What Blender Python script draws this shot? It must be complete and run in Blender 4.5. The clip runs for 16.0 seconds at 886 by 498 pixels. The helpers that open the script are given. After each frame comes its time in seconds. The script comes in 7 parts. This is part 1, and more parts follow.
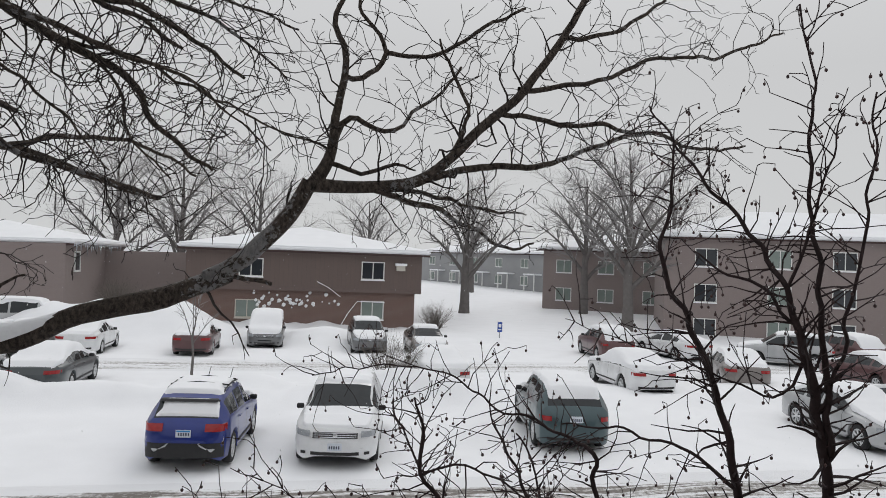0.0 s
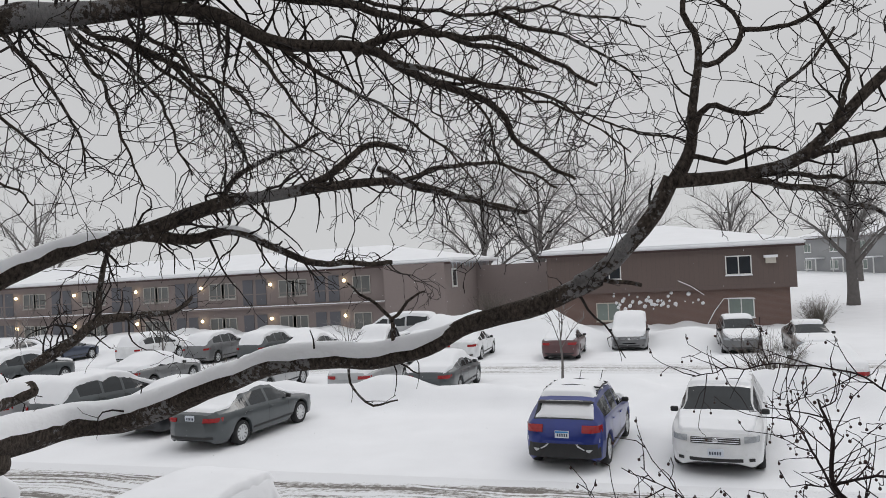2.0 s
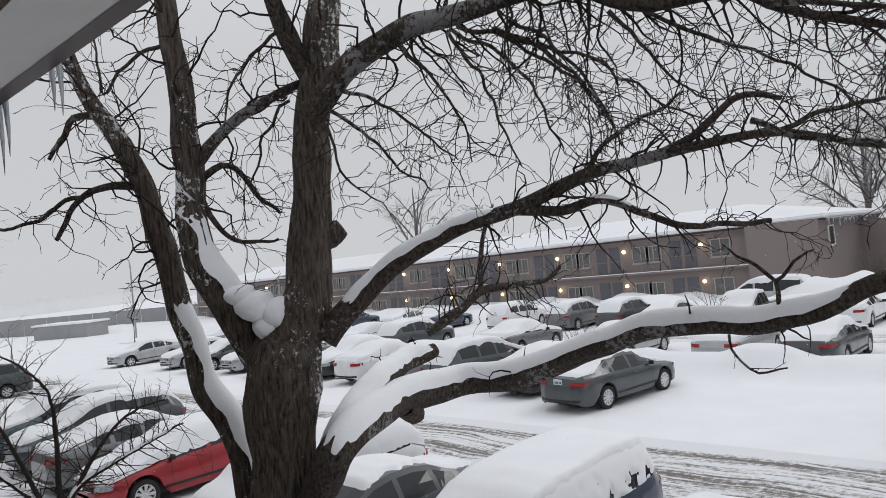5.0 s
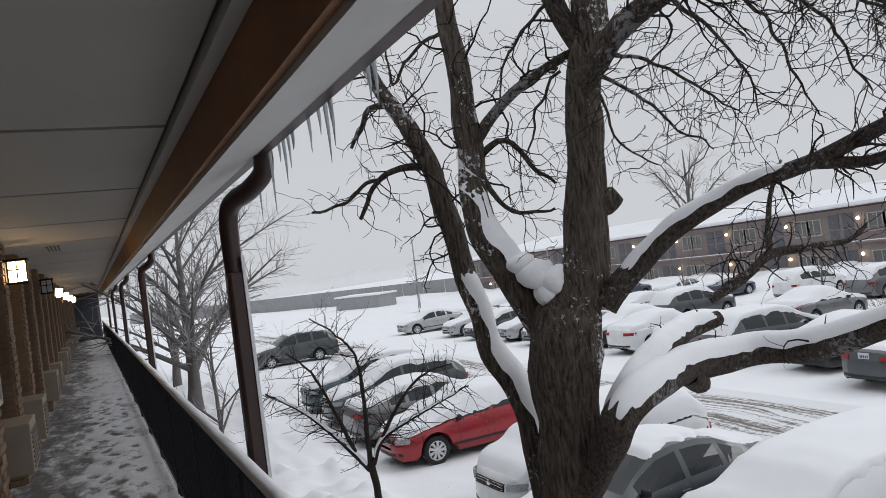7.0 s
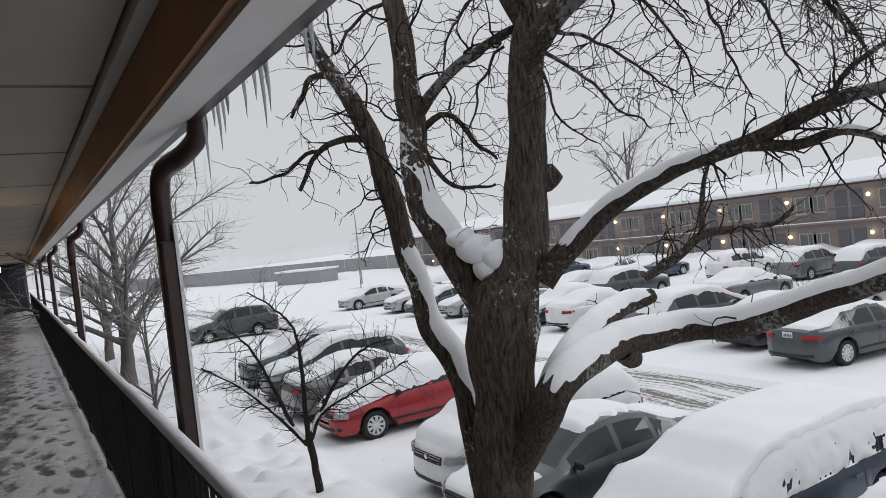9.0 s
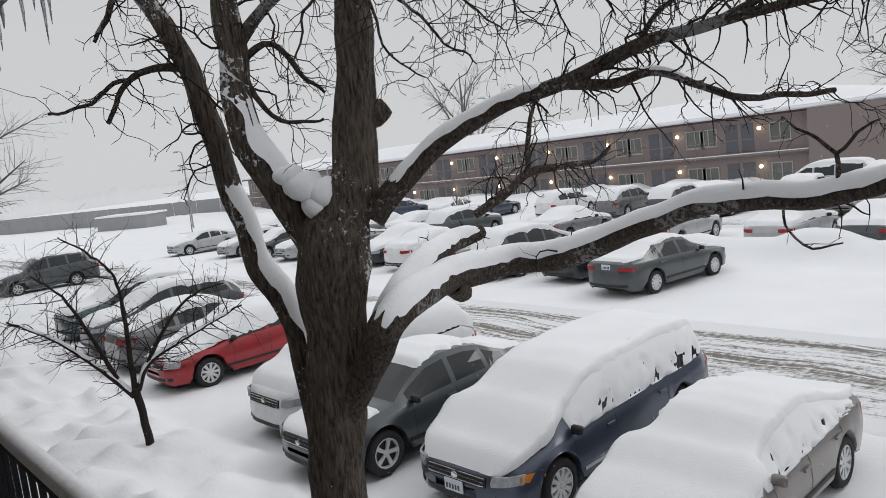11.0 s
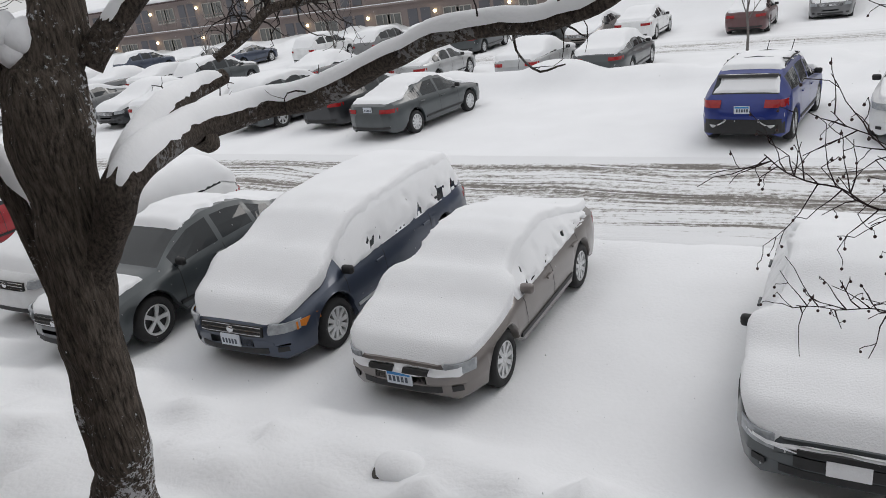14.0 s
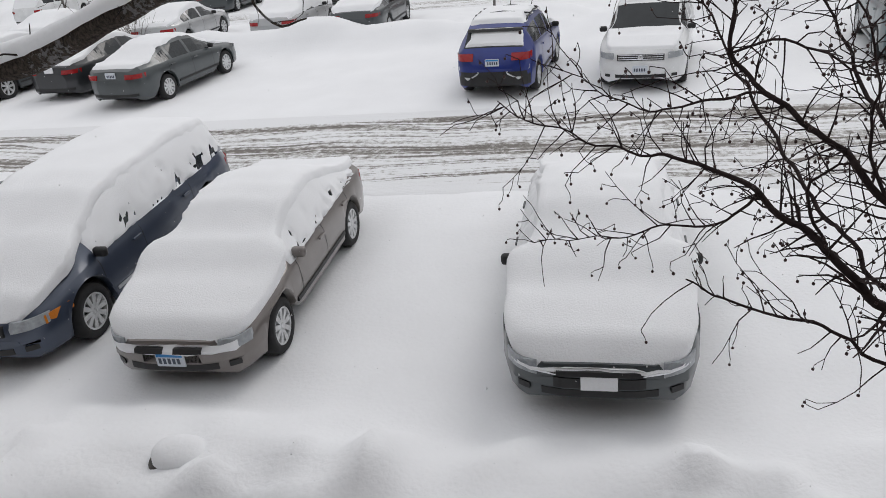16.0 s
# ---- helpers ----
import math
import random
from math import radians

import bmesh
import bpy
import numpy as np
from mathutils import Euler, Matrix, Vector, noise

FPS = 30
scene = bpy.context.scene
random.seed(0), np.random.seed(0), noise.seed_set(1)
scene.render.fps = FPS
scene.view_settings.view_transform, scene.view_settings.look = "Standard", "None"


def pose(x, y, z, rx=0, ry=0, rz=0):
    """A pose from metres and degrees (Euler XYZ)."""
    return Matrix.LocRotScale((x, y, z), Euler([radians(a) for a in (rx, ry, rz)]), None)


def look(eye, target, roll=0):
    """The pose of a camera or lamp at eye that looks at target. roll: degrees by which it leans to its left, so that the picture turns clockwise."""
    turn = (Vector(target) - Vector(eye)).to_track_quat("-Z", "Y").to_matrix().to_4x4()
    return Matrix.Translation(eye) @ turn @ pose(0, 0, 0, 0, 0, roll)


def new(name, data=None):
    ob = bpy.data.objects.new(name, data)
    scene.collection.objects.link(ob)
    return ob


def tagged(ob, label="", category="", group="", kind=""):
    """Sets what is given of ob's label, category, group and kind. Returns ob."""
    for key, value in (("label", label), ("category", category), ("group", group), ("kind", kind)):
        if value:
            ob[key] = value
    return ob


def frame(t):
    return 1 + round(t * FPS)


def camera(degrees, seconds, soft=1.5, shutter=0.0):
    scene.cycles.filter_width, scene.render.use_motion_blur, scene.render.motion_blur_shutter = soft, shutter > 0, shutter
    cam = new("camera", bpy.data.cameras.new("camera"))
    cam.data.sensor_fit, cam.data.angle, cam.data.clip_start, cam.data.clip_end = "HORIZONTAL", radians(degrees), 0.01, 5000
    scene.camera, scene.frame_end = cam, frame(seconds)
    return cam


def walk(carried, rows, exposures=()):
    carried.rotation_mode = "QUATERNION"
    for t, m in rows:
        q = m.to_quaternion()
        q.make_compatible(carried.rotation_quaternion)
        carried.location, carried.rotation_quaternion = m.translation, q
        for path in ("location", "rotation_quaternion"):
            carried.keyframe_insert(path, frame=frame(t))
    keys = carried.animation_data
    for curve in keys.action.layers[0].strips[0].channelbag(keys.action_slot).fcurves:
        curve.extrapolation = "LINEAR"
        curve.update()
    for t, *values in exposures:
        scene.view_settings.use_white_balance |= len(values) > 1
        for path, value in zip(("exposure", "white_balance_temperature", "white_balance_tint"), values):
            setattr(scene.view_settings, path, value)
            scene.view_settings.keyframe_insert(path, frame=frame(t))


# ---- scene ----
cam = camera(62.23, 16.0, soft=0.9)
PATH = [
    (0, (-0.147, 0.024, 4.549), (0.228, 1.988, 4.583), 2.02),
    (0.5, (-0.152, 0.011, 4.551), (0.107, 1.994, 4.579), 1.33),
    (1, (-0.177, 0.010, 4.544), (-0.139, 2.010, 4.544), -1.11),
    (1.5, (-0.200, -0.005, 4.544), (-0.543, 1.965, 4.541), -5.34),
    (2, (-0.218, -0.003, 4.545), (-0.780, 1.915, 4.593), -2.75),
    (2.5, (-0.260, 0.010, 4.536), (-1.006, 1.865, 4.577), -2.64),
    (3, (-0.301, -0.012, 4.535), (-1.255, 1.745, 4.570), -4.10),
    (3.2, (-0.305, -0.027, 4.535), (-1.323, 1.694, 4.569), -4.24),
    (5.3, (-0.309, -0.129, 4.542), (-1.787, 1.218, 4.561), -5.99),
    (5.5, (-0.306, -0.146, 4.536), (-1.864, 1.109, 4.546), -6.24),
    (6, (-0.294, -0.181, 4.541), (-1.978, 0.898, 4.567), -6.56),
    (6.5, (-0.293, -0.207, 4.535), (-2.064, 0.722, 4.580), -6.93),
    (7, (-0.296, -0.208, 4.531), (-2.093, 0.668, 4.565), -7.50),
    (7.5, (-0.297, -0.213, 4.527), (-2.100, 0.653, 4.540), -7.38),
    (8, (-0.295, -0.202, 4.526), (-2.071, 0.718, 4.529), -7.00),
    (8.2, (-0.298, -0.199, 4.523), (-2.059, 0.748, 4.511), -6.91),
    (10.3, (-0.305, -0.143, 4.489), (-1.957, 0.977, 4.360), -5.57),
    (10.5, (-0.309, -0.135, 4.487), (-1.927, 1.029, 4.326), -5.54),
    (11, (-0.310, -0.100, 4.462), (-1.782, 1.229, 4.209), -6.43),
    (11.5, (-0.292, -0.085, 4.453), (-1.655, 1.356, 4.198), -5.96),
    (12, (-0.272, -0.082, 4.438), (-1.529, 1.444, 4.135), -5.16),
    (12.5, (-0.275, -0.055, 4.415), (-1.432, 1.499, 3.917), -5.51),
    (13, (-0.274, -0.030, 4.404), (-1.437, 1.494, 3.834), -7.37),
    (13.5, (-0.251, -0.025, 4.394), (-1.363, 1.517, 3.771), -7.71),
    (14, (-0.221, -0.005, 4.371), (-1.197, 1.587, 3.652), -7.95),
    (14.5, (-0.191, 0.009, 4.358), (-1.028, 1.659, 3.600), -8.02),
    (15, (-0.162, 0.019, 4.345), (-0.846, 1.706, 3.516), -7.24),
    (15.5, (-0.139, 0.050, 4.329), (-0.691, 1.766, 3.462), -6.90),
    (16, (-0.110, 0.068, 4.322), (-0.534, 1.813, 3.440), -6.38),
]
walk(cam, [(t, look(eye, target, roll)) for t, eye, target, roll in PATH],
     [(0, 0.0, 6480, 10), (3.2, -0.02, 6450, 11), (5.3, 0.02, 6300, 11), (7, 0.04, 6250, 11), (10.5, 0.05, 6400, 10), (12.5, 0.06, 6480, 10), (16, 0.03, 6500, 11)])

# ---- world and light: overcast, falling snow ----
SUN_EL, SUN_ROT = radians(42), radians(25)
world = bpy.data.worlds.new("overcast_sky")
scene.world = world
world.use_nodes = True
wn, wl = world.node_tree.nodes, world.node_tree.links
wn.clear()
w_out = wn.new("ShaderNodeOutputWorld")
w_bg = wn.new("ShaderNodeBackground")
w_sky = wn.new("ShaderNodeTexSky")
w_sky.sky_type, w_sky.sun_disc = "NISHITA", False
w_sky.sun_elevation, w_sky.sun_rotation = SUN_EL, SUN_ROT
w_sat = wn.new("ShaderNodeHueSaturation")
w_sat.inputs["Saturation"].default_value = 0.25
w_sat.inputs["Value"].default_value = 0.06
w_geo = wn.new("ShaderNodeTexCoord")
w_sep = wn.new("ShaderNodeSeparateXYZ")
w_ramp = wn.new("ShaderNodeValToRGB")
w_ramp.color_ramp.elements[0].position, w_ramp.color_ramp.elements[0].color = 0.0, (0.72, 0.73, 0.735, 1)
w_ramp.color_ramp.elements[1].position, w_ramp.color_ramp.elements[1].color = 0.75, (1.0, 1.01, 1.03, 1)
w_el = w_ramp.color_ramp.elements.new(0.25)
w_el.color = (0.70, 0.705, 0.71, 1)
w_mix = wn.new("ShaderNodeMix")
w_mix.data_type = "RGBA"
w_mix.inputs[0].default_value = 0.93
wl.new(w_sky.outputs[0], w_sat.inputs["Color"])
wl.new(w_geo.outputs["Generated"], w_sep.inputs[0])
wl.new(w_sep.outputs["Z"], w_ramp.inputs[0])
wl.new(w_sat.outputs[0], w_mix.inputs[6])
wl.new(w_ramp.outputs[0], w_mix.inputs[7])
wl.new(w_mix.outputs[2], w_bg.inputs["Color"])
wl.new(w_bg.outputs[0], w_out.inputs[0])
w_bg.inputs["Strength"].default_value = 0.86

sun_data = bpy.data.lights.new("sun", "SUN")
sun_data.energy, sun_data.angle, sun_data.color = 0.5, radians(25), (1.0, 0.97, 0.93)
sun = new("sun", sun_data)
sun.matrix_world = look((0, 0, 60), (-math.sin(SUN_ROT) * 60, -math.cos(SUN_ROT) * 60, 60 - 60 * math.tan(SUN_EL)))


# ---- materials ----
def mat(name, color, rough=0.7, metal=0.0, spec=0.5, var=0.12, scale=6.0, bump=0.0, bump_scale=40.0, coat=0.0, per_object=0.0):
    """A surface with variation at two scales and optional fine relief."""
    m = bpy.data.materials.new(name)
    m.use_nodes = True
    n, l = m.node_tree.nodes, m.node_tree.links
    b = n["Principled BSDF"]
    b.inputs["Roughness"].default_value = rough
    b.inputs["Metallic"].default_value = metal
    b.inputs["Specular IOR Level"].default_value = spec
    b.inputs["Coat Weight"].default_value = coat
    b.inputs["Coat Roughness"].default_value = 0.08
    co = n.new("ShaderNodeTexCoord")
    big = n.new("ShaderNodeTexNoise")
    big.inputs["Scale"].default_value = scale
    big.inputs["Detail"].default_value = 5
    fine = n.new("ShaderNodeTexNoise")
    fine.inputs["Scale"].default_value = bump_scale
    fine.inputs["Detail"].default_value = 4
    l.new(co.outputs["Object"], big.inputs["Vector"])
    l.new(co.outputs["Object"], fine.inputs["Vector"])
    add = n.new("ShaderNodeMath")
    add.operation = "MULTIPLY_ADD"
    add.inputs[1].default_value = 0.35
    l.new(fine.outputs["Fac"], add.inputs[0])
    l.new(big.outputs["Fac"], add.inputs[2])
    mp = n.new("ShaderNodeMapRange")
    mp.inputs["From Min"].default_value, mp.inputs["From Max"].default_value = 0.35, 1.0
    mp.inputs["To Min"].default_value, mp.inputs["To Max"].default_value = 1 - var, 1 + var
    l.new(add.outputs[0], mp.inputs["Value"])
    hsv = n.new("ShaderNodeHueSaturation")
    hsv.inputs["Color"].default_value = (*color, 1)
    val = mp.outputs[0]
    if per_object:
        oi = n.new("ShaderNodeObjectInfo")
        ro = n.new("ShaderNodeMapRange")
        ro.inputs["To Min"].default_value, ro.inputs["To Max"].default_value = 1 - per_object, 1 + per_object
        l.new(oi.outputs["Random"], ro.inputs["Value"])
        mul = n.new("ShaderNodeMath")
        mul.operation = "MULTIPLY"
        l.new(val, mul.inputs[0])
        l.new(ro.outputs[0], mul.inputs[1])
        val = mul.outputs[0]
    l.new(val, hsv.inputs["Value"])
    l.new(hsv.outputs[0], b.inputs["Base Color"])
    if bump:
        bp = n.new("ShaderNodeBump")
        bp.inputs["Strength"].default_value = 1.0
        bp.inputs["Distance"].default_value = bump
        l.new(fine.outputs["Fac"], bp.inputs["Height"])
        l.new(bp.outputs[0], b.inputs["Normal"])
    return m


def glow(name, color, strength):
    m = bpy.data.materials.new(name)
    m.use_nodes = True
    b = m.node_tree.nodes["Principled BSDF"]
    b.inputs["Base Color"].default_value = (*color, 1)
    b.inputs["Emission Color"].default_value = (*color, 1)
    b.inputs["Emission Strength"].default_value = strength
    return m


def bark_material(name, dark, light, lichen, along=0.15):
    """Ridged bark: long furrows up the stem, pale scales and blown snow caught in them."""
    m = bpy.data.materials.new(name)
    m.use_nodes = True
    n, l = m.node_tree.nodes, m.node_tree.links
    b = n["Principled BSDF"]
    b.inputs["Roughness"].default_value = 0.9
    b.inputs["Specular IOR Level"].default_value = 0.2
    co = n.new("ShaderNodeTexCoord")
    st = n.new("ShaderNodeMapping")
    st.inputs["Scale"].default_value = (1.0, 1.0, along)
    l.new(co.outputs["Object"], st.inputs["Vector"])
    vo = n.new("ShaderNodeTexNoise")
    vo.inputs["Scale"].default_value, vo.inputs["Detail"].default_value, vo.inputs["Roughness"].default_value = 44, 8, 0.68
    l.new(st.outputs[0], vo.inputs["Vector"])
    ramp = n.new("ShaderNodeValToRGB")
    ramp.color_ramp.elements[0].position, ramp.color_ramp.elements[0].color = 0.36, (*dark, 1)
    ramp.color_ramp.elements[1].position, ramp.color_ramp.elements[1].color = 0.70, (*light, 1)
    l.new(vo.outputs["Fac"], ramp.inputs[0])
    sn = n.new("ShaderNodeTexNoise")
    sn.inputs["Scale"].default_value, sn.inputs["Detail"].default_value, sn.inputs["Roughness"].default_value = 26, 8, 0.7
    l.new(co.outputs["Object"], sn.inputs["Vector"])
    big = n.new("ShaderNodeTexNoise")
    big.inputs["Scale"].default_value = 1.6
    l.new(co.outputs["Object"], big.inputs["Vector"])
    su = n.new("ShaderNodeMath")
    su.operation = "ADD"
    l.new(sn.outputs["Fac"], su.inputs[0])
    l.new(big.outputs["Fac"], su.inputs[1])
    fl = n.new("ShaderNodeMapRange")
    fl.inputs["From Min"].default_value, fl.inputs["From Max"].default_value = 1.12, 1.17
    fl.inputs["To Max"].default_value = lichen
    l.new(su.outputs[0], fl.inputs["Value"])
    mx = n.new("ShaderNodeMix")
    mx.data_type = "RGBA"
    mx.inputs[7].default_value = (0.72, 0.73, 0.75, 1)
    l.new(fl.outputs[0], mx.inputs[0])
    l.new(ramp.outputs[0], mx.inputs[6])
    l.new(mx.outputs[2], b.inputs["Base Color"])
    bp = n.new("ShaderNodeBump")
    bp.inputs["Strength"].default_value, bp.inputs["Distance"].default_value = 1.0, 0.045
    l.new(vo.outputs["Fac"], bp.inputs["Height"])
    l.new(bp.outputs[0], b.inputs["Normal"])
    return m


def slush_material(name="driven_slush", white=(0.80, 0.81, 0.83), mid=(0.47, 0.46, 0.45), wet=(0.17, 0.155, 0.14), stretch=(0.20, 7.0, 1.0), base=0.88):
    """Driven snow: packed white with long grey-brown streaks of wet asphalt along the lane."""
    m = bpy.data.materials.new(name)
    m.use_nodes = True
    n, l = m.node_tree.nodes, m.node_tree.links
    b = n["Principled BSDF"]
    co = n.new("ShaderNodeTexCoord")
    warp = n.new("ShaderNodeTexNoise")
    warp.inputs["Scale"].default_value = 0.22
    l.new(co.outputs["Object"], warp.inputs["Vector"])
    wv = n.new("ShaderNodeMix")
    wv.data_type = "RGBA"
    wv.blend_type = "LINEAR_LIGHT"
    wv.inputs[0].default_value = 0.55
    l.new(co.outputs["Object"], wv.inputs[6])
    l.new(warp.outputs["Color"], wv.inputs[7])
    st = n.new("ShaderNodeMapping")
    st.inputs["Scale"].default_value = stretch
    l.new(wv.outputs[2], st.inputs["Vector"])
    s1 = n.new("ShaderNodeTexNoise")
    s1.inputs["Scale"].default_value, s1.inputs["Detail"].default_value, s1.inputs["Roughness"].default_value = 1.0, 8, 0.72
    l.new(st.outputs[0], s1.inputs["Vector"])
    s2 = n.new("ShaderNodeTexNoise")
    s2.inputs["Scale"].default_value, s2.inputs["Detail"].default_value, s2.inputs["Roughness"].default_value = 7.0, 7, 0.75
    l.new(co.outputs["Object"], s2.inputs["Vector"])
    mu = n.new("ShaderNodeMath")
    mu.operation = "MULTIPLY_ADD"
    mu.inputs[1].default_value = 0.52
    l.new(s2.outputs["Fac"], mu.inputs[0])
    l.new(s1.outputs["Fac"], mu.inputs[2])
    at = n.new("ShaderNodeAttribute")
    at.attribute_name = "wear"
    ad = n.new("ShaderNodeMath")
    ad.operation = "MULTIPLY_ADD"
    ad.inputs[1].default_value = 0.20
    l.new(at.outputs["Fac"], ad.inputs[0])
    l.new(mu.outputs[0], ad.inputs[2])
    ramp = n.new("ShaderNodeValToRGB")
    e = ramp.color_ramp.elements
    e[0].position, e[0].color = base, (*white, 1)
    e[1].position, e[1].color = base + 0.17, (*wet, 1)
    k = e.new(base + 0.07)
    k.color = (*mid, 1)
    l.new(ad.outputs[0], ramp.inputs[0])
    l.new(ramp.outputs[0], b.inputs["Base Color"])
    b.inputs["Roughness"].default_value = 0.75
    bp = n.new("ShaderNodeBump")
    bp.inputs["Strength"].default_value, bp.inputs["Distance"].default_value = 0.7, 0.05
    bp.invert = True
    l.new(mu.outputs[0], bp.inputs["Height"])
    l.new(bp.outputs[0], b.inputs["Normal"])
    return m


def wall_material(name, c1, c2, mortar, row, width, rough=0.85):
    """Courses of brick or boards with mortar lines, in world size."""
    m = mat(name, c1, rough)
    n, l = m.node_tree.nodes, m.node_tree.links
    b = n["Principled BSDF"]
    br = n.new("ShaderNodeTexBrick")
    br.inputs["Color1"].default_value, br.inputs["Color2"].default_value, br.inputs["Mortar"].default_value = (*c1, 1), (*c2, 1), (*mortar, 1)
    br.inputs["Scale"].default_value = 1.0
    br.inputs["Brick Width"].default_value, br.inputs["Row Height"].default_value = width, row
    br.inputs["Mortar Size"].default_value = 0.008
    co = n.new("ShaderNodeTexCoord")
    sp = n.new("ShaderNodeSeparateXYZ")
    cb = n.new("ShaderNodeCombineXYZ")
    ad = n.new("ShaderNodeMath")
    l.new(co.outputs["Object"], sp.inputs[0])
    l.new(sp.outputs["X"], ad.inputs[0])
    l.new(sp.outputs["Y"], ad.inputs[1])
    l.new(ad.outputs[0], cb.inputs["X"])
    l.new(sp.outputs["Z"], cb.inputs["Y"])
    l.new(cb.outputs[0], br.inputs["Vector"])
    old = [k for k in l if k.to_socket == b.inputs["Base Color"]][0].from_socket
    mx = n.new("ShaderNodeMix")
    mx.data_type = "RGBA"
    mx.inputs[0].default_value = 0.75
    l.new(old, mx.inputs[6])
    l.new(br.outputs["Color"], mx.inputs[7])
    l.new(mx.outputs[2], b.inputs["Base Color"])
    return m


SNOW = mat("snow", (0.86, 0.87, 0.89), 0.8, spec=0.25, var=0.035, scale=0.8, bump=0.006, bump_scale=22)
SNOW_CAR = mat("snow_cover", (0.86, 0.87, 0.89), 0.8, spec=0.2, var=0.03, scale=2.0, bump=0.005, bump_scale=60)
SLUSH = slush_material()
BARK = bark_material("bark", (0.028, 0.023, 0.019), (0.195, 0.160, 0.133), 0.9)
BARK_BOUGH = bark_material("bough_bark", (0.026, 0.021, 0.018), (0.150, 0.122, 0.102), 0.3, 0.6)
BARK_THIN = mat("twig_bark", (0.030, 0.025, 0.023), 0.9, spec=0.15, var=0.35, scale=20)
BARK_CRAB = mat("crab_bark", (0.035, 0.024, 0.024), 0.85, spec=0.2, var=0.35, scale=20)
# Far tree colours are lightened for distance haze, besides a little frost.
BARK_FAR = mat("hazed_frosty_bark", (0.155, 0.145, 0.14), 0.95, spec=0.1, var=0.2, scale=3)
TWIG_FAR = mat("hazed_frosty_twigs", (0.27, 0.262, 0.26), 0.95, spec=0.1, var=0.15, scale=3)
BERRY = mat("berry", (0.045, 0.018, 0.016), 0.5, var=0.3)
BRICK = wall_material("brown_brick", (0.172, 0.108, 0.09), (0.148, 0.096, 0.083), (0.22, 0.18, 0.165), 0.075, 0.22)
SIDING = wall_material("brown_siding", (0.142, 0.107, 0.096), (0.134, 0.102, 0.093), (0.11, 0.085, 0.08), 2.9, 0.30)
# Brick of the distant blocks, with the snowfall's haze mixed into its colour.
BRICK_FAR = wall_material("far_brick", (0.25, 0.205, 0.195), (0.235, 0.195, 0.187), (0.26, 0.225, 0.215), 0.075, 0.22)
WALK_BRICK = mat("walkway_brick", (0.22, 0.14, 0.085), 0.85, var=0.25, scale=9, bump=0.004, bump_scale=70, per_object=0.28)
MORTAR = mat("mortar", (0.16, 0.14, 0.12), 0.95, var=0.15, bump=0.003)
CEIL = mat("ceiling_board", (0.36, 0.335, 0.295), 0.7, var=0.06, scale=1.2)
FASCIA = mat("fascia_paint", (0.55, 0.54, 0.52), 0.55, var=0.08, scale=3)
# Brown stain shifted towards orange to hold the lamps' warm light.
WOOD = mat("lamp_warmed_stain", (0.26, 0.115, 0.042), 0.6, var=0.22, scale=2.0, bump=0.002, bump_scale=30)
BLACK_METAL = mat("black_painted_metal", (0.010, 0.010, 0.012), 0.6, spec=0.15, var=0.2, scale=8)
SPOUT = mat("brown_downspout", (0.045, 0.022, 0.020), 0.4, var=0.25, scale=5)
CONCRETE = mat("concrete", (0.30, 0.29, 0.28), 0.9, var=0.15, scale=2, bump=0.003)
WHITE_PAINT = mat("white_frame", (0.72, 0.72, 0.70), 0.5, var=0.06)
# White frames greyed so their colour carries the haze's loss of contrast.
FRAME_FAR = mat("hazed_frame", (0.42, 0.40, 0.37), 0.6, var=0.08)
CASE_PAINT = mat("case_paint", (0.27, 0.225, 0.18), 0.6, var=0.12)
TAN_PAINT = mat("tan_frame", (0.52, 0.49, 0.43), 0.6, var=0.08)
PANE = mat("window_pane", (0.03, 0.034, 0.04), 0.08, var=0.2, scale=1.5)
PANE_GREEN = mat("curtained_pane", (0.20, 0.24, 0.22), 0.15, var=0.15, scale=1.5)
DOOR_BLUE = mat("slate_door", (0.045, 0.055, 0.075), 0.5, var=0.1)
METAL_GREY = mat("galvanised", (0.35, 0.36, 0.37), 0.45, metal=0.6, var=0.12)
ICE = mat("ice", (0.62, 0.66, 0.70), 0.15, spec=0.7, var=0.1)
ICE.node_tree.nodes["Principled BSDF"].inputs["Transmission Weight"].default_value = 0.55
GLOW_WARM = glow("lamp_glow_warm", (1.0, 0.66, 0.30), 22.0)
GLOW_FAR = glow("lamp_glow_far", (1.0, 0.80, 0.45), 5.0)
GLASS = mat("car_glass", (0.018, 0.022, 0.025), 0.06, var=0.3, scale=3)
TYRE = mat("tyre_rubber", (0.018, 0.018, 0.019), 0.85, var=0.3, scale=12)
RIM = mat("alloy_rim", (0.60, 0.61, 0.62), 0.35, metal=0.35, var=0.2, scale=14)
TRIM = mat("black_plastic", (0.016, 0.016, 0.017), 0.55, var=0.25, scale=10)
CHROME = mat("chrome", (0.62, 0.63, 0.65), 0.15, metal=1.0, var=0.05)
LENS_RED = mat("red_lens", (0.30, 0.012, 0.014), 0.15, var=0.2, scale=12)
LENS_CLEAR = mat("headlight_lens", (0.34, 0.36, 0.38), 0.12, var=0.3, scale=12)
LENS_AMBER = mat("amber_lens", (0.62, 0.20, 0.03), 0.2, var=0.15)
PLATE = mat("number_plate", (0.62, 0.66, 0.72), 0.4, var=0.05)
PLATE_BLUE = mat("plate_band", (0.02, 0.22, 0.55), 0.4, var=0.05)
SIGN_BLUE = mat("sign_blue", (0.02, 0.07, 0.32), 0.45, var=0.08)
SIGN_WHITE = mat("sign_white", (0.75, 0.76, 0.78), 0.5, var=0.04)
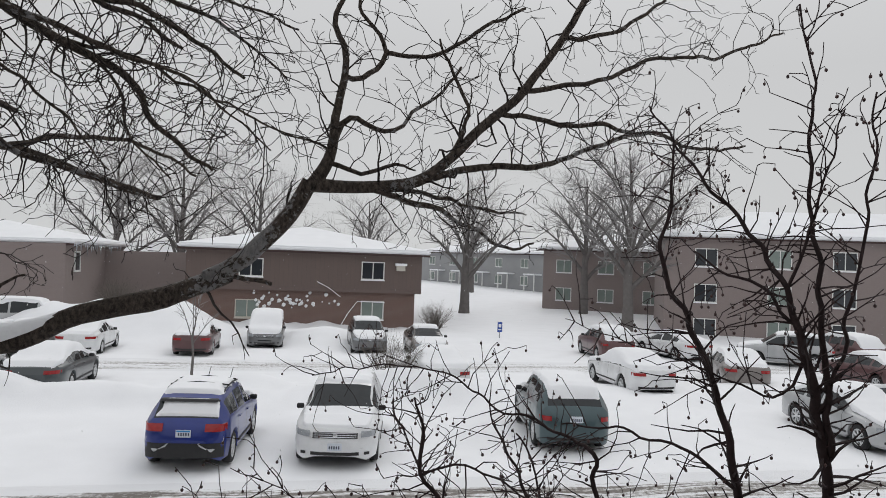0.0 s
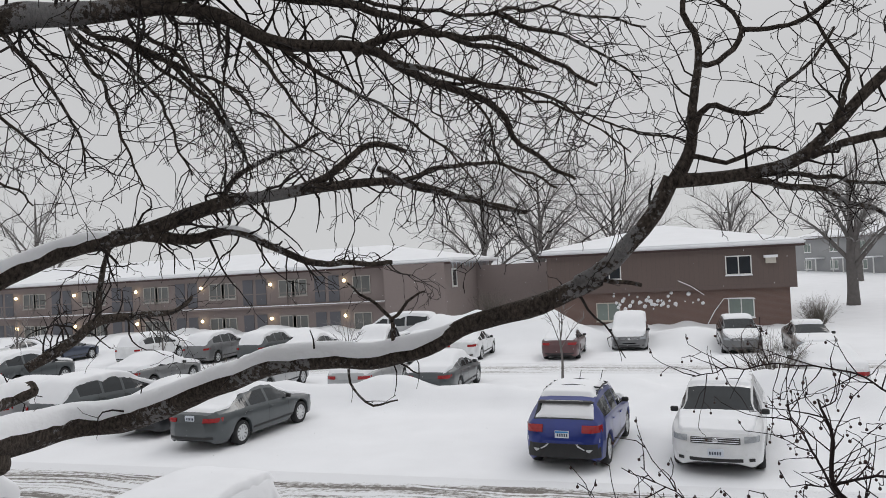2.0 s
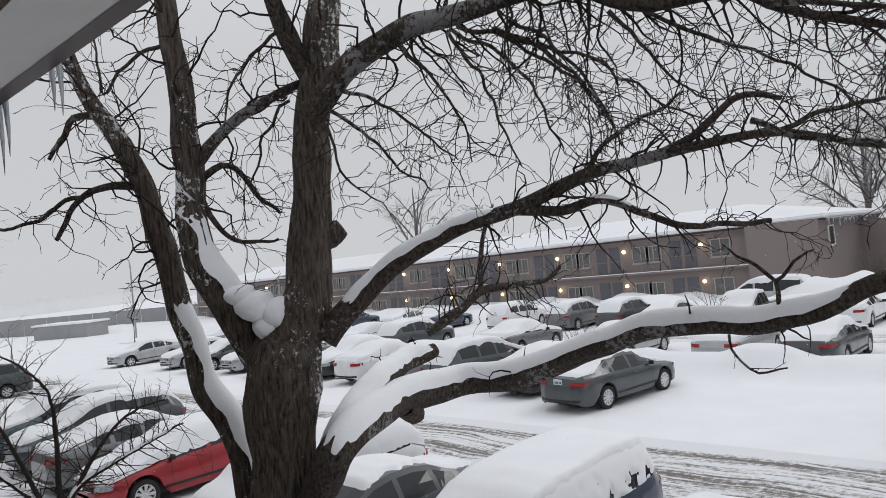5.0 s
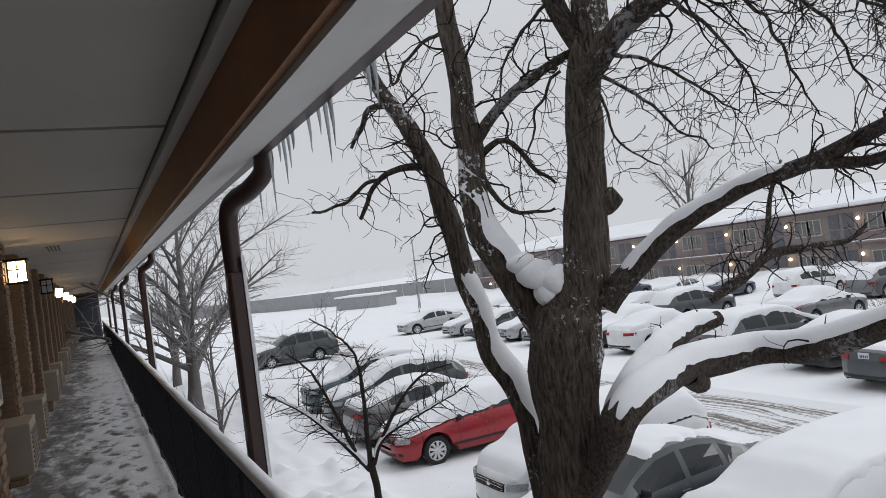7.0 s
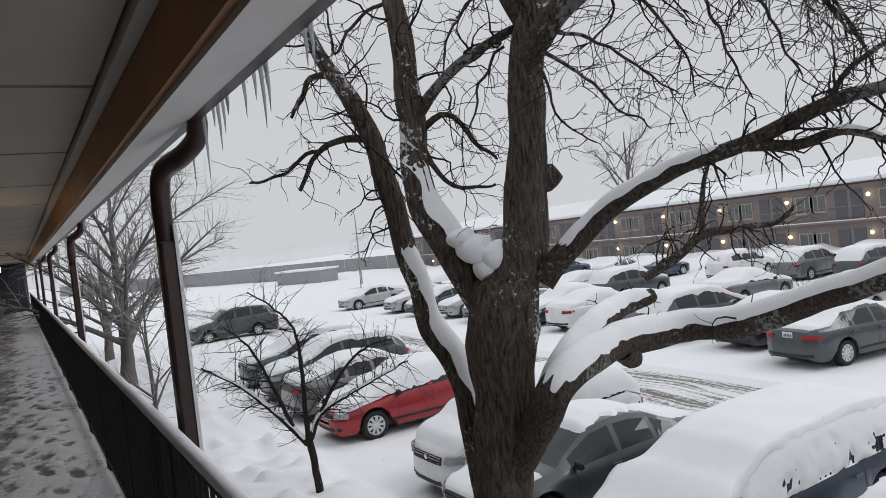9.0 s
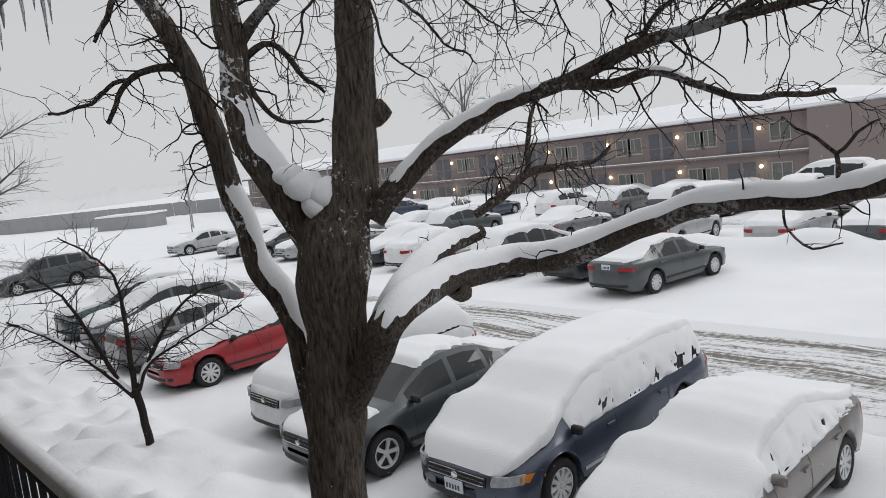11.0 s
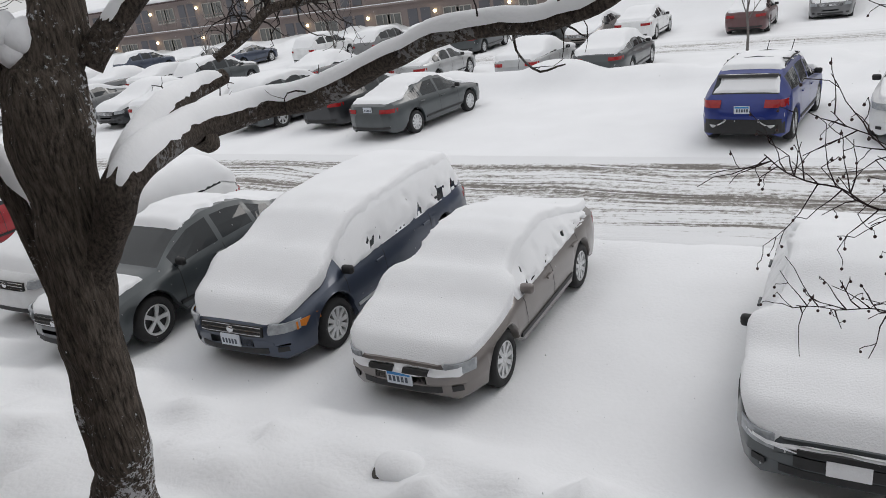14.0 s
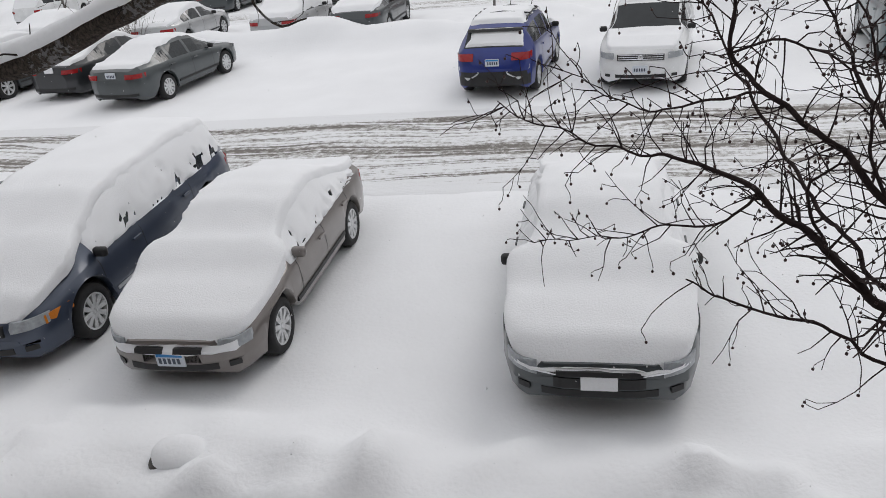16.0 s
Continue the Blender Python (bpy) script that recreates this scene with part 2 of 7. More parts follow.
SHRUB = mat("frosted_shrub", (0.13, 0.115, 0.10), 0.95, var=0.3)
TRODDEN = slush_material("trodden_snow", (0.66, 0.67, 0.70), (0.34, 0.34, 0.35), (0.13, 0.125, 0.12), (1.1, 2.6, 1.0), 0.70)
# Doors and panes of the long block: dark colours lifted to imitate haze.
DOOR_FAR = mat("hazed_blue_door", (0.115, 0.118, 0.135), 0.6, var=0.08)
PANE_FAR = mat("hazed_pane", (0.14, 0.145, 0.14), 0.2, var=0.2, scale=1.5)
ROCK = mat("dark_stone", (0.10, 0.095, 0.09), 0.9, var=0.3, scale=12, bump=0.01)
# Pale grey for fence, shed and farthest flats, haze included in the colour.
FENCE = mat("hazed_far_grey", (0.31, 0.315, 0.32), 0.9, var=0.1, scale=0.5)


def paint(name, color, metal=0.3):
    m = mat(name, color, 0.32, metal=metal, var=0.16, scale=2.2, bump_scale=90, coat=0.6)
    return m


P_BLUE, P_NAVY, P_RED = paint("blue_paint", (0.010, 0.026, 0.185)), paint("navy_paint", (0.045, 0.060, 0.095)), paint("red_paint", (0.30, 0.012, 0.018))
P_GREY, P_SILVER, P_WHITE = paint("grey_paint", (0.16, 0.165, 0.17)), paint("silver_paint", (0.42, 0.43, 0.44)), paint("white_paint", (0.72, 0.73, 0.74), 0.0)
P_BLACK, P_DARK, P_MAROON = paint("black_paint", (0.020, 0.022, 0.026)), paint("charcoal_paint", (0.065, 0.075, 0.08)), paint("maroon_paint", (0.105, 0.048, 0.05))
P_TEAL, P_TAUPE = paint("teal_paint", (0.05, 0.085, 0.095)), paint("taupe_paint", (0.20, 0.18, 0.17))


# ---- mesh helpers ----
def link_mesh(name, me, material, parent=None, label=""):
    if material and not me.materials:
        me.materials.append(material)
    ob = new(name, me)
    if parent:
        ob.parent = parent
    return tagged(ob, label)


def part(name, bm, material, parent, label="", smooth=False):
    me = bpy.data.meshes.new(name)
    bmesh.ops.recalc_face_normals(bm, faces=bm.faces)
    bm.to_mesh(me)
    bm.free()
    if smooth:
        me.polygons.foreach_set("use_smooth", [True] * len(me.polygons))
    return link_mesh(name, me, material, parent, label)


def pydata(name, verts, faces, material, parent=None, label="", smooth=False):
    me = bpy.data.meshes.new(name)
    me.from_pydata([tuple(v) for v in verts], [], [tuple(f) for f in faces])
    if smooth:
        me.polygons.foreach_set("use_smooth", [True] * len(me.polygons))
    me.update()
    return link_mesh(name, me, material, parent, label)


def box_bm(x0, x1, y0, y1, z0, z1, bevel=0.0, bm=None):
    own = bm is None
    bm = bm or bmesh.new()
    got = bmesh.ops.create_cube(bm, size=1.0)
    bmesh.ops.scale(bm, vec=(x1 - x0, y1 - y0, z1 - z0), verts=got["verts"])
    bmesh.ops.translate(bm, vec=((x0 + x1) / 2, (y0 + y1) / 2, (z0 + z1) / 2), verts=got["verts"])
    if bevel and own:
        bmesh.ops.bevel(bm, geom=bm.edges[:], offset=bevel, segments=2, affect="EDGES", profile=0.5)
    return bm


def box(name, x0, x1, y0, y1, z0, z1, material, parent=None, label="", bevel=0.0):
    return part(name, box_bm(x0, x1, y0, y1, z0, z1, bevel), material, parent, label)


def empty(name, m, label, category, group="", kind=""):
    ob = new(name)
    ob.matrix_basis = m
    ob.empty_display_size = 0.2
    return tagged(ob, label, category, group, kind)


def ring_frame(a, b):
    d = (b - a).normalized()
    u = d.cross(Vector((0, 0, 1)))
    u = u.normalized() if u.length > 0.05 else Vector((1, 0, 0))
    return u, d.cross(u).normalized()


class Tubes:
    """Collects tapering tubes into one mesh."""

    def __init__(self):
        self.v, self.f = [], []

    def add(self, pts, radii, sides=6, cap=True, rough=0.0, seed=0.0):
        base, u, w = len(self.v), None, None
        for i, p in enumerate(pts):
            a, b = pts[max(i - 1, 0)], pts[min(i + 1, len(pts) - 1)]
            d = (b - a).normalized()
            if u is None:
                u, w = ring_frame(a, b)
            else:
                u = (u - d * u.dot(d)).normalized()
                w = d.cross(u)
            for k in range(sides):
                t = 2 * math.pi * k / sides
                r = radii[i]
                if rough:
                    r *= 1 + rough * noise.noise(Vector((math.cos(t) * 2.2 + seed, math.sin(t) * 2.2, p.z * 3.0 + p.x * 3.0)))
                self.v.append(p + u * (r * math.cos(t)) + w * (r * math.sin(t)))
        for i in range(len(pts) - 1):
            for k in range(sides):
                k2 = (k + 1) % sides
                q = base + i * sides
                self.f.append((q + k, q + k2, q + sides + k2, q + sides + k))
        if cap:
            self.f.append(tuple(range(base + (len(pts) - 1) * sides, base + len(pts) * sides)))

    def make(self, name, material, parent=None, label="", smooth=True):
        return pydata(name, self.v, self.f, material, parent, label, smooth)


def spline(pts, step):
    """Catmull-Rom through (x, y, z, r) points; returns positions and radii at about the given step."""
    out, rad = [], []
    q = [Vector(p[:3]) for p in pts]
    r = [p[3] for p in pts]
    for i in range(len(q) - 1):
        p0, p1, p2, p3 = q[max(i - 1, 0)], q[i], q[i + 1], q[min(i + 2, len(q) - 1)]
        n = max(2, int((p2 - p1).length / step))
        for k in range(n):
            t = k / n
            out.append(0.5 * (2 * p1 + (p2 - p0) * t + (2 * p0 - 5 * p1 + 4 * p2 - p3) * t * t + (3 * p1 - p0 - 3 * p2 + p3) * t ** 3))
            rad.append(r[i] * (1 - t) + r[i + 1] * t)
    out.append(q[-1])
    rad.append(r[-1])
    return out, rad


# ---- ground: one sheet of snow out to the horizon ----
def smooth(a, b, x):
    t = min(max((x - a) / (b - a), 0.0), 1.0)
    return t * t * (3 - 2 * t)


def bump_at(x, y, cx, cy, rx, ry, h):
    d = ((x - cx) / rx) ** 2 + ((y - cy) / ry) ** 2
    return h * math.exp(-d * 1.6) if d < 4 else 0.0


CAR_SPOTS = []


def fall(x, y):
    """Drop of the car park towards the buildings and the far end, set to fit the camera's view."""
    return 0.35 * smooth(22, 50, y) + 0.8 * smooth(-34, -110, x) * smooth(4, 12, y)


def ground_z(x, y):
    n1 = noise.noise(Vector((x * 0.35, y * 0.35, 1.7)))
    n2 = noise.noise(Vector((x * 1.1, y * 1.1, 4.2)))
    n3 = noise.noise(Vector((x * 3.1, y * 3.1, 9.2)))
    z = 0.0
    # ploughed heap along the walk in front of the near parking row
    near = smooth(5.4, 4.3, y) * smooth(-1.0, 2.0, y)
    n4 = noise.noise(Vector((x * 1.9, y * 1.9, 6.1)))
    z += near * (0.12 + 0.24 * max(0.0, n1 + 0.15) + 0.20 * n2 + 0.34 * max(0, n4 - 0.05) + 0.06 * n3)
    # open snow in the parking bays
    bay = smooth(4.2, 5.4, y) * smooth(11.2, 10.2, y) + smooth(15.2, 16.6, y) * smooth(30.0, 28.6, y) + smooth(33.6, 34.8, y)
    z += bay * (0.02 + 0.06 * n1 + 0.035 * n2 + 0.014 * n3)
    # heaps between the second and the third row, and against the buildings
    ridge = smooth(21.8, 23.6, y) * smooth(27.5, 25.6, y)
    z += ridge * (0.22 + 0.40 * max(0, n1) + 0.10 * n2) * (0.5 + 0.5 * smooth(-24, -14, x))
    back = smooth(41.0, 45.5, y) * smooth(62.0, 50.0, y) * smooth(12, 6, x)
    z += back * (0.40 - 0.28 * smooth(-5, 0, x) + 0.9 * max(0, n1 + 0.1) * (1 - 0.6 * smooth(-5, 0, x)) + 0.15 * n2)
    for cx, cy, rx, ry, h in ((-7.3, 43.5, 3.6, 3.0, 1.5), (-13.0, 44.5, 4.5, 3.0, 1.3), (1.3, 42.5, 3.2, 2.5, 0.8), (3.0, 23.9, 3.0, 1.2, 0.75), (-9.5, 23.7, 4.5, 1.1, 0.55), (-15.0, 23.6, 2.5, 0.9, 0.35), (-24, 42, 5, 3, 1.2), (-33, 42, 4, 3, 1.0),
                              (-2.6, 3.1, 0.5, 0.45, 0.28), (-5.8, 3.6, 1.6, 0.8, 0.25), (-8.6, 3.2, 1.4, 0.9, 0.30), (-10.6, 2.6, 2.0, 1.1, 0.35), (-3.6, 2.2, 1.2, 0.8, 0.22)):
        z += bump_at(x, y, cx, cy, rx, ry, h)
    # the lawn rises gently behind the lot
    z += 0.3 * smooth(45, 80, y) * smooth(4, 14, x) + 1.6 * smooth(60, 160, y) - fall(x, y)
    # wheels stand in shallow troughs
    for cx, cy, hx, hy in CAR_SPOTS:
        if abs(x - cx) < hx + 0.5 and abs(y - cy) < hy + 0.6:
            z -= 0.05 * smooth(hx + 0.5, hx, abs(x - cx)) * smooth(hy + 0.6, hy, abs(y - cy))
    # tracks pressed into the lanes
    lane = smooth(10.3, 11.2, y) * smooth(15.6, 14.8, y) + smooth(30.0, 30.6, y) * smooth(34.2, 33.6, y)
    z += lane * (0.03 * noise.noise(Vector((x * 0.12, y * 2.6, 2.0))) + 0.012 * n3 - 0.03)
    return z


def grid_lines(spans):
    out = []
    for a, b, step in spans:
        n = max(1, round((b - a) / step))
        out += [a + (b - a) * i / n for i in range(n)]
    return out + [spans[-1][1]]


def build_ground():
    xs = grid_lines([(-1500, -300, 200), (-300, -100, 12), (-100, -40, 2.0), (-40, -18, 0.5), (-18, 4, 0.16), (4, 14, 0.4), (14, 60, 2.0), (60, 300, 15), (300, 1500, 200)])
    ys = grid_lines([(-60, -2, 4), (-2, 1.0, 0.5), (1.0, 11, 0.14), (11, 16, 0.2), (16, 30, 0.4), (30, 60, 0.8), (60, 140, 4), (140, 300, 20), (300, 2200, 190)])
    verts = [(x, y, ground_z(x, y)) for y in ys for x in xs]
    w = len(xs)
    faces = [(j * w + i, j * w + i + 1, (j + 1) * w + i + 1, (j + 1) * w + i) for j in range(len(ys) - 1) for i in range(w - 1)]
    tagged(pydata("ground", verts, faces, SNOW, smooth=True), "deep fresh snow over the car park and lawns", "snow ground", kind="structure")


def build_lane(y0, y1, x0, x1, dx, strength):
    xs = grid_lines([(x0, -30, 1.0), (-30, 6, dx), (6, x1, 0.8)])
    ys = grid_lines([(y0, y1, 0.14 if dx < 0.3 else 0.3)])
    w, verts, wear = len(xs), [], []
    for y in ys:
        for x in xs:
            wob = 0.45 * noise.noise(Vector((x * 0.3, 3.3, y0)))
            e = smooth(y0, y0 + 1.0 + wob, y) * smooth(y1, y1 - 1.0 + wob, y)
            tr = 0.55 + 0.45 * math.sin((y - y0) * 2 * math.pi / 1.75 + 1.3 * noise.noise(Vector((x * 0.07, 8.1, y0))))
            verts.append((x, y, ground_z(x, y) + (0.012 if 0.02 < e else -0.03)))
            wear.append(e * (0.48 + 0.62 * tr) * strength - (1 - e) * 1.2)
    faces = [(j * w + i, j * w + i + 1, (j + 1) * w + i + 1, (j + 1) * w + i) for j in range(len(ys) - 1) for i in range(w - 1)]
    ob = pydata("road", verts, faces, SLUSH, smooth=True)
    at = ob.data.attributes.new("wear", "FLOAT", "POINT")
    at.data.foreach_set("value", wear)
    tagged(ob, "driving lane of rutted grey slush between banks of snow", "road", kind="structure")


# ---- parked cars ----
def keyed(keys, u):
    for (a, va), (b, vb) in zip(keys, keys[1:]):
        if u <= b:
            t = (u - a) / (b - a) if b > a else 0
            return va + (vb - va) * t
    return keys[-1][1]


PLAN = [(0, 0.36), (0.006, 0.54), (0.016, 0.70), (0.032, 0.82), (0.058, 0.905), (0.10, 0.965), (0.17, 1), (0.80, 1), (0.90, 0.975), (0.95, 0.92), (0.975, 0.84), (0.99, 0.73), (1, 0.55)]
SHAPES = {
    "sedan": dict(
        top=[(0, 0.60), (0.012, 0.70), (0.04, 0.76), (0.15, 0.89), (0.27, 0.96), (0.36, 1.20), (0.435, 1.39), (0.52, 1.45), (0.62, 1.44), (0.71, 1.36), (0.80, 1.18), (0.86, 1.08), (0.95, 1.05), (0.985, 0.98), (1, 0.78)],
        belt=[(0, 0.55), (0.04, 0.68), (0.15, 0.80), (0.27, 0.87), (0.55, 0.92), (0.85, 0.98), (0.95, 0.96), (1, 0.72)],
        shield=(0.275, 0.435), back=(0.715, 0.855), side=(0.325, 0.80), pillars=(0.53, 0.70), roof=0.70),
    "suv": dict(
        top=[(0, 0.66), (0.012, 0.80), (0.04, 0.90), (0.14, 1.02), (0.25, 1.08), (0.33, 1.34), (0.40, 1.56), (0.50, 1.66), (0.68, 1.66), (0.83, 1.60), (0.88, 1.52), (0.945, 1.20), (0.975, 1.05), (0.992, 0.92), (1, 0.70)],
        belt=[(0, 0.60), (0.04, 0.80), (0.14, 0.93), (0.25, 0.99), (0.60, 1.05), (0.88, 1.12), (0.96, 1.0), (1, 0.66)],
        shield=(0.255, 0.40), back=(0.875, 0.955), side=(0.30, 0.865), pillars=(0.50, 0.68), roof=0.74),
    "van": dict(
        top=[(0, 0.62), (0.012, 0.76), (0.04, 0.86), (0.12, 1.00), (0.18, 1.08), (0.27, 1.40), (0.345, 1.62), (0.44, 1.74), (0.60, 1.77), (0.84, 1.74), (0.91, 1.68), (0.955, 1.40), (0.985, 1.05), (0.995, 0.9), (1, 0.66)],
        belt=[(0, 0.55), (0.04, 0.76), (0.12, 0.90), (0.18, 0.96), (0.60, 1.02), (0.92, 1.06), (0.98, 0.95), (1, 0.62)],
        shield=(0.185, 0.345), back=(0.915, 0.975), side=(0.25, 0.90), pillars=(0.42, 0.64), roof=0.78),
    "pickup": dict(
        top=[(0, 0.80), (0.012, 0.98), (0.04, 1.06), (0.14, 1.14), (0.24, 1.17), (0.30, 1.45), (0.35, 1.72), (0.42, 1.80), (0.54, 1.80), (0.59, 1.74), (0.615, 1.20), (0.64, 1.16), (0.96, 1.16), (0.99, 1.12), (1, 0.80)],
        belt=[(0, 0.72), (0.04, 0.95), (0.14, 1.04), (0.24, 1.08), (0.60, 1.12), (0.97, 1.10), (1, 0.76)],
        shield=(0.245, 0.35), back=(0.59, 0.615), side=(0.27, 0.575), pillars=(0.43, 0.52), roof=0.76),
}
wheel_cache, loft_cache = {}, {}


def lathe(profile, seg, axis_x=True):
    v, f = [], []
    n = len(profile)
    for k in range(seg):
        a = 2 * math.pi * k / seg
        for x, r in profile:
            v.append((x, r * math.cos(a), r * math.sin(a)))
    for k in range(seg):
        k2 = (k + 1) % seg
        for i in range(n - 1):
            f.append((k * n + i, k * n + i + 1, k2 * n + i + 1, k2 * n + i))
    return v, f


def wheel_meshes(r, spokes):
    key = (r, spokes)
    if key in wheel_cache:
        return wheel_cache[key]
    ri = r * 0.68
    tv, tf = lathe([(-0.10, ri), (-0.105, r * 0.90), (-0.08, r * 0.985), (0, r), (0.08, r * 0.985), (0.105, r * 0.90), (0.10, ri), (0.085, ri * 0.97)], 28)
    tyre = bpy.data.meshes.new("tyre")
    tyre.from_pydata(tv, [], tf)
    tyre.polygons.foreach_set("use_smooth", [True] * len(tf))
    tyre.materials.append(TYRE)
    rv, rf = lathe([(0.095, ri), (0.095, ri * 0.90), (0.05, ri * 0.86)], 28)
    # spokes and hub as raised bars on a dark dish
    for s in range(spokes):
        a = 2 * math.pi * s / spokes
        c, d = math.cos(a), math.sin(a)
        w0, w1 = ri * 0.10, ri * 0.15
        pts = []
        for rad, ww, xx in ((ri * 0.14, w0, 0.085), (ri * 0.90, w1, 0.09)):
            for sg in (-1, 1):
                for dx in (0, -0.03):
                    pts.append((xx + dx, rad * c - sg * ww * d, rad * d + sg * ww * c))
        b = len(rv)
        rv += pts
        rf += [(b, b + 2, b + 6, b + 4), (b + 1, b + 5, b + 7, b + 3), (b, b + 4, b + 5, b + 1), (b + 2, b + 3, b + 7, b + 6)]
    hv, hf = lathe([(0.092, 0.0), (0.095, ri * 0.12), (0.085, ri * 0.22), (0.05, ri * 0.24)], 14)
    b = len(rv)
    rv += hv
    rf += [tuple(i + b for i in q) for q in hf]
    rim = bpy.data.meshes.new("rim")
    rim.from_pydata(rv, [], rf)
    rim.materials.append(RIM)
    dv, df = lathe([(0.045, 0.0), (0.045, ri * 0.98)], 24)
    dish = bpy.data.meshes.new("brake_dish")
    dish.from_pydata(dv, [], df)
    dish.materials.append(TRIM)
    wheel_cache[key] = (tyre, rim, dish)
    return wheel_cache[key]


class Body:
    """Cross sections of a car body along its length; u runs from the nose (0) to the tail (1)."""

    def __init__(self, shape, L, W, hs=1.0, wheelbase=2.7, over=0.92, r=0.33):
        self.s, self.L, self.W, self.hs = SHAPES[shape], L, W, hs
        self.wy, self.r = (L / 2 - over, L / 2 - over - wheelbase), r
        us = {k[0] for k in self.s["top"]} | {k[0] for k in PLAN} | set(self.s["shield"]) | set(self.s["back"]) | set(self.s["side"])
        for p in self.s["pillars"]:
            us |= {p - 0.011, p + 0.011}
        R = r + 0.07
        for c in self.wy:
            for a in range(0, 181, 15):
                us.add((L / 2 - (c + R * math.cos(radians(a)))) / L)
        us = sorted(us)
        self.us = [us[0]]
        for u in us[1:]:
            if u - self.us[-1] > 0.004:
                self.us.append(u)
        self.us[-1] = 1.0
        self.grid = [self.half(u) for u in self.us]

    def top(self, u):
        return keyed(self.s["top"], u) * self.hs

    def half(self, u):
        s, hs = self.s, self.hs
        hw = keyed(PLAN, u) * self.W / 2
        T, B = self.top(u), keyed(s["belt"], u) * hs
        B = min(B, T - 0.03)
        y = self.L / 2 - u * self.L
        zb = 0.20 + 0.10 * smooth(0.03, 0, u) + 0.12 * smooth(0.96, 1, u)
        cab = smooth(0.05, 0.35, T - B)
        wr = hw * (0.86 + (s["roof"] - 0.86) * cab)
        za = zb
        for c in self.wy:
            d = abs(y - c)
            R = self.r + 0.07
            if d < R:
                za = max(za, self.r + math.sqrt(R * R - d * d) - 0.01)
        lift = lambda z, k: max(z, min(za + 0.012 * k, B - 0.12 + 0.02 * k))
        bx, bz, rx, rz = hw - 0.035, B, wr, T - 0.055 * cab - 0.02
        ler = lambda t: (bx + (rx - bx) * t + 0.015 * math.sin(t * math.pi) * cab, bz + (rz - bz) * t)
        p = [(hw - 0.09, lift(zb, 0)), (hw - 0.02, lift(zb + 0.06, 1)), (hw, lift(zb + 0.20, 2)), (hw + 0.012, lift(zb + (B - zb) * 0.55, 3)), (hw - 0.004, B - 0.07),
             (bx, bz), ler(0.10), ler(0.5), ler(0.90), (rx * 0.965, T - 0.03 * cab - 0.006), (rx * 0.6, T - 0.004), (0.0, T)]
        return [Vector((x, y, z)) for x, z in p]

    def front_y(self, x, z, rear=False):
        """Where the skin of the nose or tail lies at a sideways place and height."""
        best = 0.0
        rng = [i / 1200 for i in range(0, 180)]
        for d in rng:
            u = 1 - d if rear else d
            if keyed(PLAN, u) * self.W / 2 >= abs(x) and self.top(u) >= z:
                best = d
                break
        y = self.L / 2 - best * self.L
        return -y if rear else y


def full_row(h):
    return [Vector((-p.x, p.y, p.z)) for p in h[:-1]] + [h[-1]] + list(reversed(h[:-1]))


